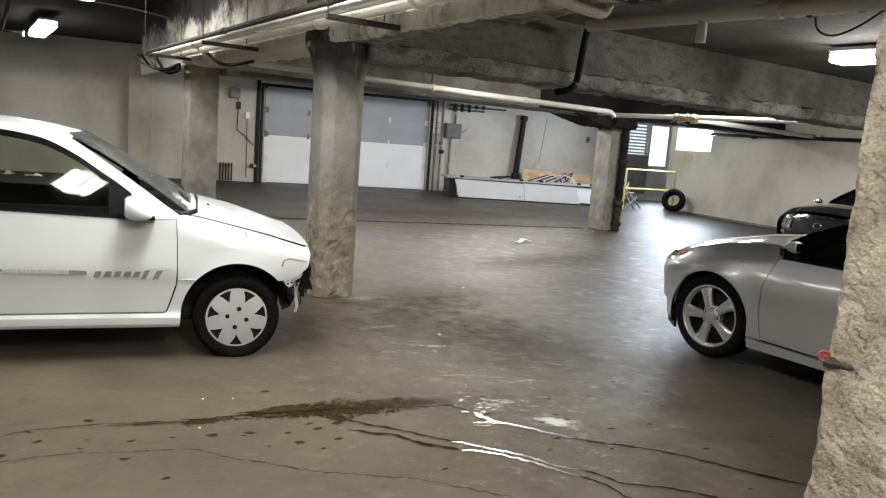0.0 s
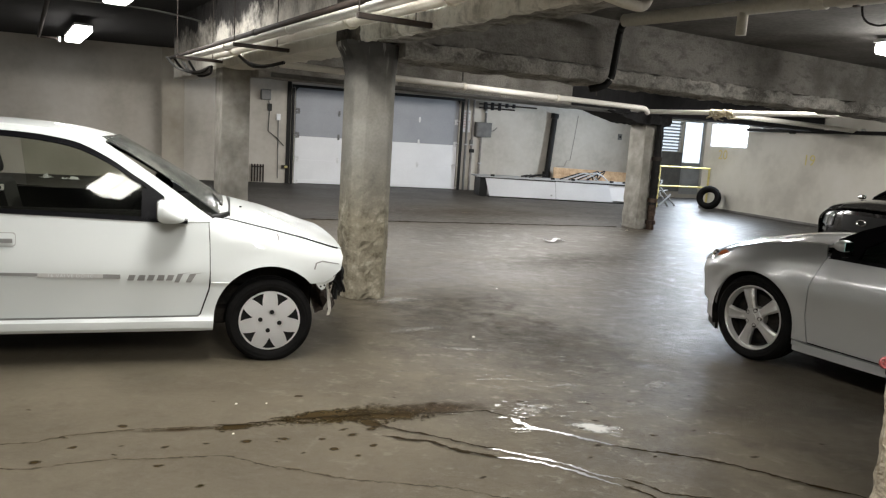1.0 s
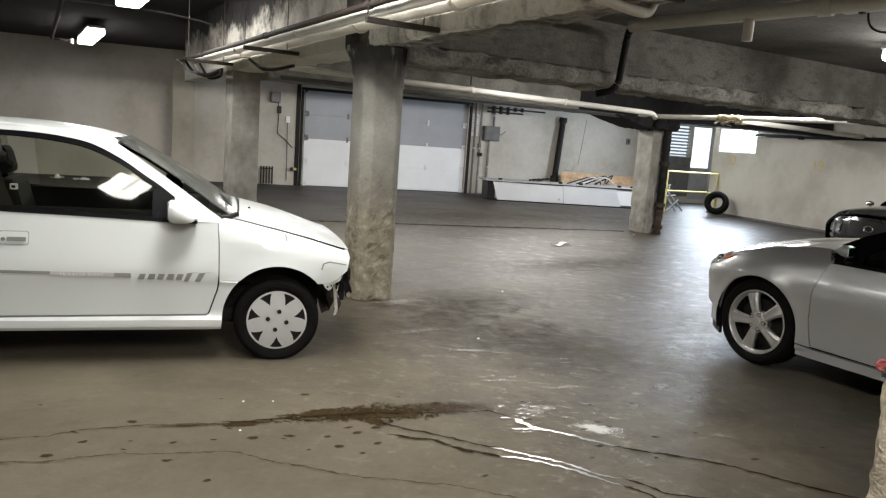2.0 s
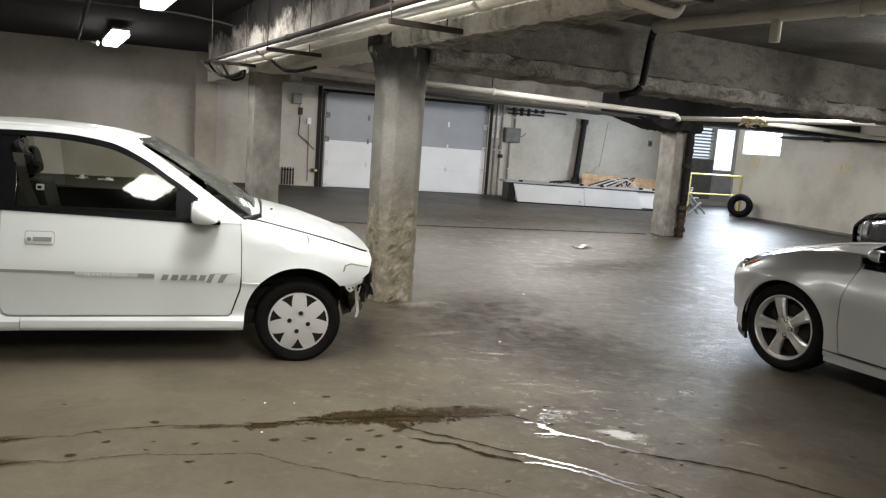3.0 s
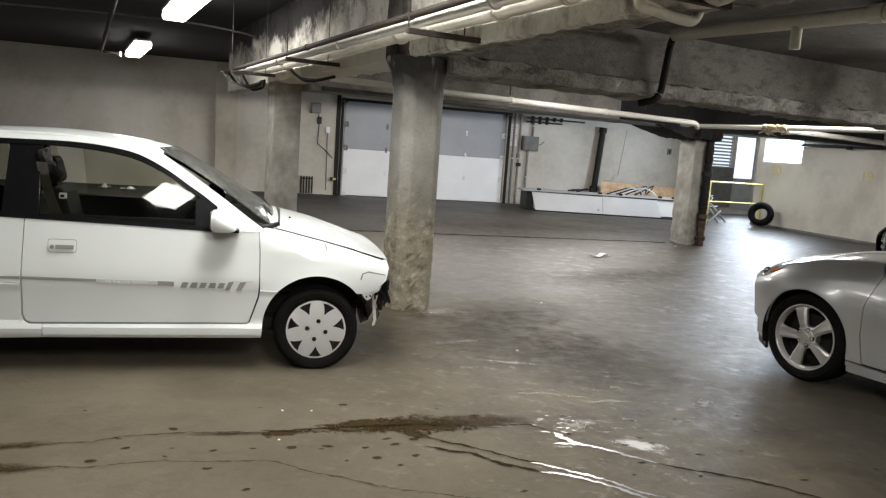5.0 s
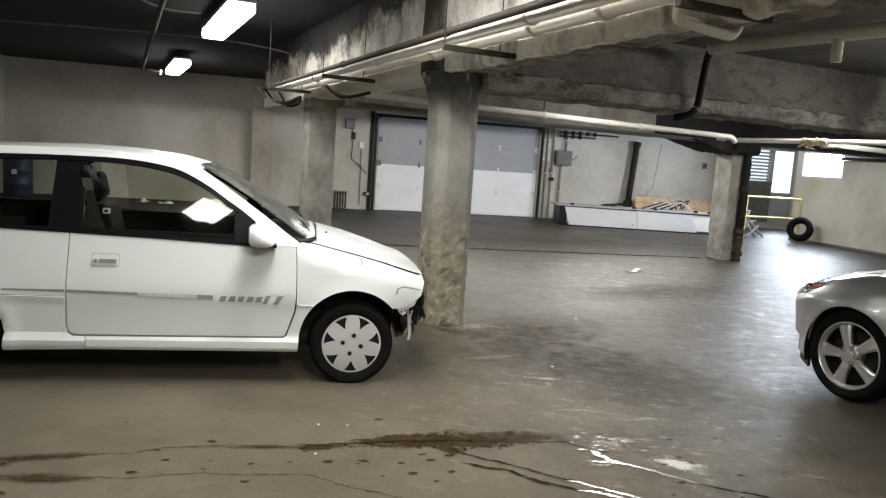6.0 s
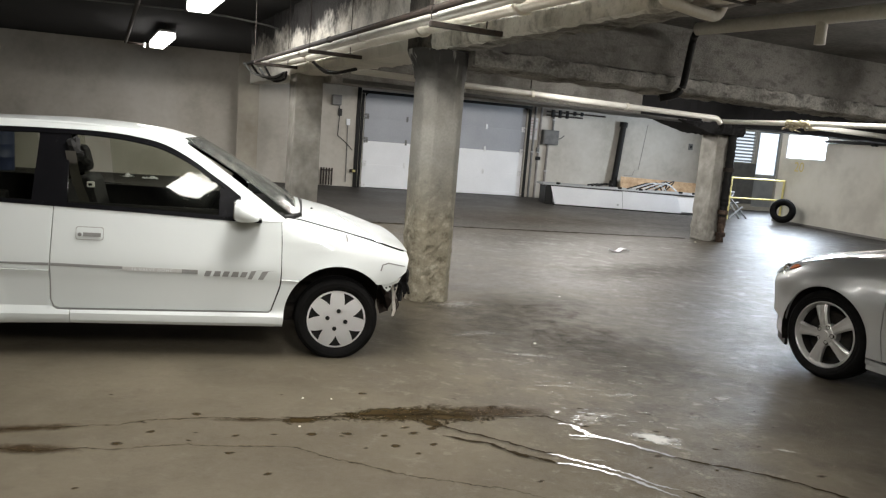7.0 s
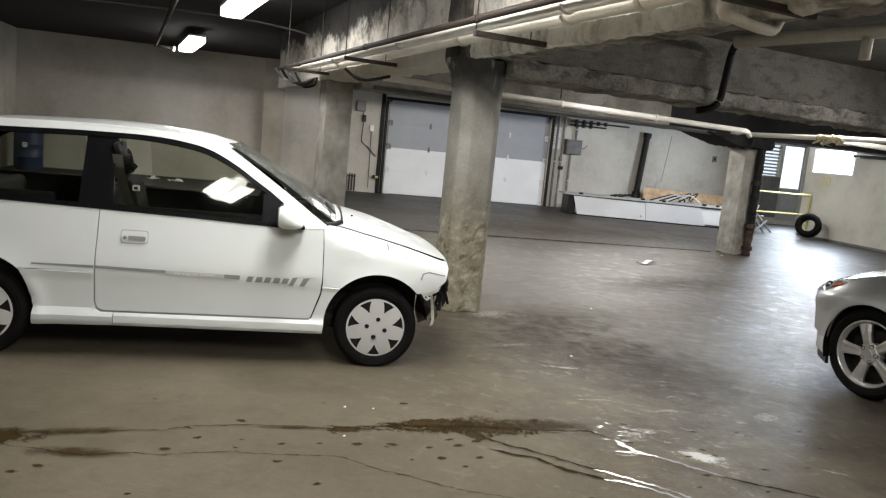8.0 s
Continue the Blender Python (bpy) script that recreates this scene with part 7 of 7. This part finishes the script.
part("edge", box(X_LEFT + 0.003, X_LEFT + 0.06, 14.55, 14.6, 2.53, 2.87, 0.004), DOOR_PAINT, root)
# black cable loop at the right bay's ceiling
ob = part("ceiling_cable", tube(rounded([gl(3.0, -2.40, 2.67), gl(3.0, -2.42, 2.52), gl(3.02, -2.55, 2.46), gl(3.05, -2.72, 2.52), gl(3.1, -2.92, 2.67)], 0.15), 0.009, 6), BLACK)
tagged(ob, "black cable looping below the ceiling", "cable", "ceiling cables")
root = thing("cover_plate", "cream painted steel plate bolted under the slab", "plate")
ob = part("plate", box(2.5, 2.9, -6.0, -2.3, 2.61, 2.672, 0.006), WHITE_PIPE, root)
ob.matrix_world = GRID
for v in (-2.45, -2.85, -3.3, -3.8):
    ob = part("bolt", box(2.83, 2.87, v - 0.02, v + 0.02, 2.595, 2.612, 0.004), BROWN_STEEL, root)
    ob.matrix_world = GRID
# blue drum by the left wall
bm = lathe([(0.0, 0.0), (0.28, 0.0), (0.29, 0.02), (0.29, 0.27), (0.305, 0.285), (0.29, 0.30), (0.29, 0.55), (0.305, 0.565), (0.29, 0.58), (0.29, 0.84), (0.27, 0.86), (0.0, 0.86)], 32, "z")
root = thing("plastic_drum", "blue plastic drum with a white label", "drum", pose(-4.36, 18.4, 0))
part("body", bm, surface("blue_plastic", ((0.02, 0.03, 0.07), (0.03, 0.043, 0.10)), (0.4, 0.55), 4.0, 50.0, 0.03), root, smooth=True)
part("label", box(-0.05, 0.05, -0.297, -0.292, 0.5, 0.6), DOOR_PAINT, root)

# ---- marks on the floor ----


def stain_material(name, color, rough, edge=(0.45, 1.0), nscale=6.0, most=1.0, breakup=0.5):
    m, n, l, b = material(name)
    tc, sep = n.new("ShaderNodeTexCoord"), n.new("ShaderNodeVectorMath")
    sep.operation = "LENGTH"
    geo, nz, nz2 = n.new("ShaderNodeNewGeometry"), n.new("ShaderNodeTexNoise"), n.new("ShaderNodeTexNoise")
    nz.inputs["Scale"].default_value, nz.inputs["Detail"].default_value, nz.inputs["Roughness"].default_value = nscale, 7, 0.65
    nz2.inputs["Scale"].default_value, nz2.inputs["Detail"].default_value = nscale * 5, 4
    l.new(geo.outputs["Position"], nz.inputs["Vector"])
    l.new(geo.outputs["Position"], nz2.inputs["Vector"])
    l.new(tc.outputs["Object"], sep.inputs[0])
    add, mul, add2, mul2 = (n.new("ShaderNodeMath") for _ in range(4))
    mul.operation, mul.inputs[1].default_value = "MULTIPLY_ADD", 2.0 * breakup
    mul.inputs[2].default_value = -breakup
    l.new(nz.outputs["Fac"], mul.inputs[0])
    add.operation = "ADD"
    l.new(sep.outputs["Value"], add.inputs[0])
    l.new(mul.outputs[0], add.inputs[1])
    mul2.operation, mul2.inputs[1].default_value, mul2.inputs[2].default_value = "MULTIPLY_ADD", 0.5, -0.25
    l.new(nz2.outputs["Fac"], mul2.inputs[0])
    add2.operation = "ADD"
    l.new(add.outputs[0], add2.inputs[0])
    l.new(mul2.outputs[0], add2.inputs[1])
    r = n.new("ShaderNodeMapRange")
    for k, v in zip(("From Min", "From Max", "To Min", "To Max"), (*edge, most, 0.0)):
        r.inputs[k].default_value = v
    l.new(add2.outputs[0], r.inputs["Value"])
    b.inputs["Base Color"].default_value, b.inputs["Roughness"].default_value, b.inputs["Specular IOR Level"].default_value = (*color, 1), rough, 0.03
    l.new(r.outputs["Result"], b.inputs["Alpha"])
    return m


WET = stain_material("wet_stain", (0.040, 0.027, 0.010), 0.6, (0.35, 0.85), 12.0, 0.9, 1.2)
DAMP = stain_material("damp_stain", (0.05, 0.033, 0.017), 0.6, (0.2, 1.0), 8.0, 0.8, 0.8)
PALE = stain_material("pale_scuff", (0.44, 0.425, 0.385), 0.35, (0.2, 0.75), 18.0, 0.5, 1.3)
# oil tone that also paints the shade by column and car
OIL_SHADE = stain_material("oily_film", (0.042, 0.034, 0.021), 0.8, (-0.2, 1.1), 7.0, 0.40, 1.1)
# the pale colour carries the lamp's glare on the puddle
PUDDLE = stain_material("dried_puddle", (0.55, 0.55, 0.53), 0.35, (0.30, 0.85), 12.0, 0.9, 0.9)
MARKS = [0]


def mark(x, y, sx, sy, turn, mat, label, name="floor_stain"):
    MARKS[0] += 1
    bm = bmesh.new()
    bmesh.ops.create_grid(bm, x_segments=4, y_segments=4, size=1.0)
    ob = part(name, bm, mat)
    ob.matrix_world = Matrix.Translation((x, y, 0.0012 + 0.00003 * MARKS[0])) @ Euler((0, 0, radians(turn))).to_matrix().to_4x4() @ Matrix.Diagonal((sx, sy, 1, 1))
    return tagged(ob, label, "stain", "floor stains", "structure")


mark(1.50, 3.74, 0.52, 0.15, 0, WET, "dark wet stain on the concrete floor")
mark(1.30, 3.76, 0.34, 0.10, 6, WET, "dark wet stain on the concrete floor")
mark(1.62, 3.70, 0.30, 0.10, -4, WET, "dark wet stain on the concrete floor")
mark(1.93, 3.74, 0.30, 0.10, -3, DAMP, "brown damp stain on the concrete floor")
mark(1.52, 3.62, 0.10, 0.09, -40, WET, "dark wet stain on the concrete floor")
mark(0.86, 3.71, 0.13, 0.055, -5, WET, "dark wet stain on the concrete floor")
mark(0.62, 3.73, 0.2, 0.03, -5, DAMP, "brown damp stain on the concrete floor")
mark(-0.62, 3.67, 0.17, 0.11, -4, WET, "dark wet stain on the concrete floor")
mark(-0.36, 3.71, 0.26, 0.05, 4, DAMP, "brown damp stain on the concrete floor")
mark(-0.30, 3.48, 0.24, 0.06, -8, DAMP, "brown damp stain on the concrete floor")
mark(2.63, 3.32, 0.17, 0.09, -34, PUDDLE, "pale puddle mark with lamp glare painted in")
# this pale mark lies on the glints and paints their shine
mark(2.42, 3.63, 0.18, 0.09, 20, PALE, "pale scuff on the floor")
mark(2.80, 3.95, 0.16, 0.04, 5, PALE, "pale scuff on the floor")
mark(2.77, 3.66, 0.08, 0.03, -30, PALE, "pale scuff on the floor")
mark(3.42, 3.85, 0.14, 0.08, 25, PALE, "pale scuff on the floor")
mark(2.35, 5.3, 0.30, 0.08, 10, PALE, "pale scuff on the floor")
mark(2.5, 4.75, 0.3, 0.05, -20, PALE, "pale scuff on the floor")
mark(2.5, 6.25, 0.45, 0.16, 8, PALE, "pale dust round the column foot")
mark(3.05, 6.2, 0.9, 0.55, 20, OIL_SHADE, "oily floor patch with shade painted in")
mark(2.6, 5.5, 0.9, 0.8, 0, OIL_SHADE, "oily floor patch with shade painted in")
mark(3.2, 4.8, 0.6, 0.9, -25, OIL_SHADE, "oily floor patch with shade painted in")
mark(5.5, 8.2, 1.6, 0.5, 20, OIL_SHADE, "broad soft darkening on the floor")
mark(6.0, 13.5, 2.6, 1.2, 5, OIL_SHADE, "broad soft darkening on the floor")
rng = random.Random(12)
DROPS = ((0.90, 3.53), (1.07, 3.52), (1.24, 3.48), (1.36, 3.57), (1.39, 3.50), (1.27, 3.36), (1.36, 3.27), (1.45, 3.36), (1.13, 3.35), (0.55, 3.54), (0.52, 3.36), (0.37, 3.82), (0.68, 3.14), (1.23, 4.06), (1.50, 3.55), (0.73, 3.54), (-0.50, 3.31), (-0.42, 3.36), (0.05, 3.50), (0.18, 3.62))
for x, y in DROPS:
    r = rng.uniform(0.013, 0.024)
    mark(x, y, r * 1.9, r * 1.2, rng.uniform(-25, 25), WET, "small dark drip on the floor", "floor_drip")


def crack_material(name, color, rough, low, high, most):
    """Dirt that fills a crack unevenly and breaks off here and there."""
    m, n, l, b = material(name)
    geo, nz, r = n.new("ShaderNodeNewGeometry"), n.new("ShaderNodeTexNoise"), n.new("ShaderNodeMapRange")
    nz.inputs["Scale"].default_value, nz.inputs["Detail"].default_value, nz.inputs["Roughness"].default_value = 14.0, 8, 0.75
    l.new(geo.outputs["Position"], nz.inputs["Vector"])
    for k, v in zip(("From Min", "From Max", "To Min", "To Max"), (low, high, 0.0, most)):
        r.inputs[k].default_value = v
    l.new(nz.outputs["Fac"], r.inputs["Value"])
    b.inputs["Base Color"].default_value, b.inputs["Roughness"].default_value, b.inputs["Specular IOR Level"].default_value = (*color, 1), rough, 0.03
    l.new(r.outputs["Result"], b.inputs["Alpha"])
    return m


rng = random.Random(44)
for k in range(46):
    x, y = (rng.uniform(2.3, 3.7), rng.uniform(2.3, 3.9)) if k < 30 else (rng.uniform(-0.4, 2.0), rng.uniform(2.7, 4.2))
    r = rng.uniform(0.008, 0.02)
    mark(x, y, r * 1.7, r * 0.8, rng.uniform(-40, 20), DAMP if k % 3 else WET, "small dark pit in the floor", "floor_pit")


CRACK = crack_material("crack_dirt", (0.022, 0.015, 0.006), 0.7, 0.30, 0.46, 1.0)
DRY_CRACK = crack_material("dry_crack", (0.055, 0.037, 0.017), 0.8, 0.34, 0.58, 0.72)
# water whose pale, half-metal base paints in the lamp's reflection
WATER_SHINE, wnodes, wlinks, wb = material("standing_water")
wb.inputs["Base Color"].default_value, wb.inputs["Roughness"].default_value, wb.inputs["Specular IOR Level"].default_value = (0.55, 0.56, 0.57, 1), 0.16, 1.0
wb.inputs["Metallic"].default_value = 0.4


def crack(pts, width, mat, label, seed, wander=0.02, z=0.005):
    """A thin uneven ribbon along a wandering line."""
    width *= 1.4 if mat is CRACK else 1.0
    pts = [Vector((*p, 0)) for p in pts]
    fine = []
    for a, b in zip(pts, pts[1:]):
        k = max(2, int((b - a).length / 0.01))
        fine += [a + (b - a) * i / k for i in range(k)]
    fine.append(pts[-1])
    bm, rows = bmesh.new(), []
    for i, p in enumerate(fine):
        d = (fine[min(i + 1, len(fine) - 1)] - fine[max(i - 1, 0)]).normalized()
        s = Vector((-d.y, d.x, 0))
        off = wander * noise.noise(p * 5 + Vector((seed, 0, 0))) + 0.5 * wander * noise.noise(p * 22 + Vector((0, seed, 0))) + 0.45 * wander * noise.noise(p * 55 + Vector((0, seed, 0)))
        w = width * (0.25 + 0.9 * abs(noise.noise(p * 9 + Vector((seed, seed, 0)))) + 0.5 * abs(noise.noise(p * 40 + Vector((seed, 3, 0)))))
        w *= min(1.0, 0.15 + min(i, len(fine) - 1 - i) / 5)
        if mat is WATER_SHINE:
            w *= 0.55 + 1.3 * abs(noise.noise(p * 75 + Vector((seed, 9, 0)))) + 0.5 * abs(noise.noise(p * 25 + Vector((9, seed, 0))))
        rows.append((bm.verts.new(p + s * (off - w / 2) + Vector((0, 0, z))), bm.verts.new(p + s * (off + w / 2) + Vector((0, 0, z)))))
    for (a, b), (c, d) in zip(rows, rows[1:]):
        bm.faces.new((a, b, d, c))
    bmesh.ops.recalc_face_normals(bm, faces=bm.faces)
    return tagged(part("floor_crack", bm, mat), label, "crack", "floor cracks", "structure")


DIRTY, DRY, WETC = "dark dirt-filled crack in the floor", "faint hairline crack in the floor", "wet crack with the lamp's shine painted in"
crack([(-0.9, 3.66), (-0.43, 3.70), (0.02, 3.71), (0.15, 3.76), (0.43, 3.77), (0.77, 3.73)], 0.020, DRY_CRACK, DRY, 1)
crack([(0.77, 3.73), (1.07, 3.74), (1.56, 3.73), (2.03, 3.65), (2.15, 3.65), (2.25, 3.55)], 0.016, CRACK, DIRTY, 2)
crack([(2.25, 3.53), (2.29, 3.39), (2.41, 3.29), (2.49, 3.19), (2.60, 3.10)], 0.044, WATER_SHINE, WETC, 3)
crack([(2.17, 3.40), (2.31, 3.37)], 0.030, WATER_SHINE, WETC, 13)
crack([(2.59, 3.11), (2.71, 3.02), (2.81, 2.95), (3.03, 2.78), (3.25, 2.51), (3.40, 2.36)], 0.020, CRACK, DIRTY, 4)
crack([(1.50, 3.64), (1.64, 3.50), (1.79, 3.37), (2.01, 3.19)], 0.017, CRACK, DIRTY, 5)
crack([(1.97, 3.21), (2.17, 3.05), (2.26, 2.95), (2.35, 2.84), (2.42, 2.78)], 0.026, WATER_SHINE, WETC, 6)
crack([(1.53, 3.46), (1.61, 3.40), (1.73, 3.33), (1.79, 3.24), (1.99, 3.10)], 0.024, CRACK, DIRTY, 7)
crack([(1.97, 3.11), (2.12, 3.02), (2.21, 2.93), (2.29, 2.82), (2.38, 2.72)], 0.030, WATER_SHINE, WETC, 8)
crack([(2.42, 2.78), (2.48, 2.70), (2.53, 2.62), (2.69, 2.53), (2.85, 2.41), (3.0, 2.2)], 0.018, CRACK, DIRTY, 9)
crack([(2.38, 2.72), (2.44, 2.63), (2.48, 2.50), (2.6, 2.3)], 0.017, CRACK, DIRTY, 14)
crack([(-0.6, 3.56), (-0.28, 3.46), (0.06, 3.44), (0.35, 3.46), (0.82, 3.38), (0.97, 3.25), (1.27, 3.04), (1.63, 2.90), (1.79, 2.78), (2.0, 2.62)], 0.020, DRY_CRACK, DRY, 10)
crack([(2.3, 11.9), (4.09, 11.8), (6.2, 11.74), (8.4, 11.64)], 0.15, CRACK, "dark expansion joint across the floor", 11, 0.03)
rng = random.Random(30)
for k in range(34):
    x, y = 2.38 + rng.gauss(0, 0.10), 3.63 + rng.gauss(0, 0.07)
    bm = bmesh.new()
    bmesh.ops.create_circle(bm, cap_ends=True, segments=7, radius=1.0)
    for v in bm.verts:
        v.co *= 1 + 0.6 * noise.noise(v.co * 2 + Vector((k, 0, 0)))
    ob = part("water_glint", bm, WATER_SHINE)
    r = rng.uniform(0.002, 0.007)
    ob.matrix_world = Matrix.Translation((x, y, 0.0075)) @ Euler((0, 0, rng.uniform(-0.6, 0.2))).to_matrix().to_4x4() @ Matrix.Diagonal((r * 3.2, r * 0.8, 1, 1))
    tagged(ob, "small drop of water with a painted glint", "water drop", "water drops", "structure")
for k in range(64):
    x, y = 2.75 + rng.gauss(0, 0.42), 4.0 + rng.gauss(0, 0.42)
    mark(x, y, rng.uniform(0.02, 0.10), rng.uniform(0.006, 0.022), rng.uniform(-45, 10), PALE, "pale scrape on the floor", "floor_scrape")
# litter
bm = bmesh.new()
bmesh.ops.create_grid(bm, x_segments=12, y_segments=5, size=1.0, matrix=Matrix.Diagonal((0.17, 0.05, 1, 1)))
for v in bm.verts:
    v.co.y += 0.05 * math.sin(v.co.x * 16)
    v.co.z = 0.012 + 0.03 * abs(noise.noise(v.co * 14)) + 0.012 * math.sin(v.co.x * 20)
bmesh.ops.solidify(bm, geom=bm.faces[:], thickness=0.003)
ob = part("paper_scrap", bm, DOOR_PAINT)
ob.matrix_world = pose(6.0, 9.73, 0.012, 0, 0, 5)
tagged(ob, "crumpled white paper on the floor", "paper", "litter")
for x, y, sx, seed in ((-1.25, 18.1, 0.16, 2.0), (-1.75, 18.3, 0.10, 5.0)):
    bm = bmesh.new()
    bmesh.ops.create_grid(bm, x_segments=10, y_segments=8, size=1.0, matrix=Matrix.Diagonal((sx, 0.12, 1, 1)))
    for v in bm.verts:
        v.co.z = 0.012 + 0.16 * max(0.0, noise.noise(v.co * 11 + Vector((seed, 0, 0)))) * max(0.0, 1 - (v.co.x / sx) ** 2)
    bmesh.ops.solidify(bm, geom=bm.faces[:], thickness=0.004)
    ob = part("plastic_bag", bm, DOOR_PAINT)
    ob.matrix_world = pose(x, y, 0.006, 0, 0, 8 * seed)
    tagged(ob, "crumpled white plastic bag lying by the wall", "bag", "litter")
for x, y, s in ((2.67, 5.01, 0.02), (0.9, 4.0, 0.014), (8.24, 11.1, 0.04), (1.05, 3.98, 0.010), (3.6, 6.6, 0.02), (0.85, 3.62, 0.012)):
    bm = bmesh.new()
    bmesh.ops.create_icosphere(bm, subdivisions=1, radius=s * 0.6)
    for v in bm.verts:
        v.co *= 1 + 0.5 * noise.noise(v.co * 60 + Vector((x, y, 0)))
        v.co.z = max(v.co.z * 0.4 + s * 0.3, 0.0)
    ob = part("litter_chip", bm, WHITE_PIPE)
    ob.matrix_world = pose(x, y, 0.002)
    tagged(ob, "small white chip on the floor", "chip", "litter")
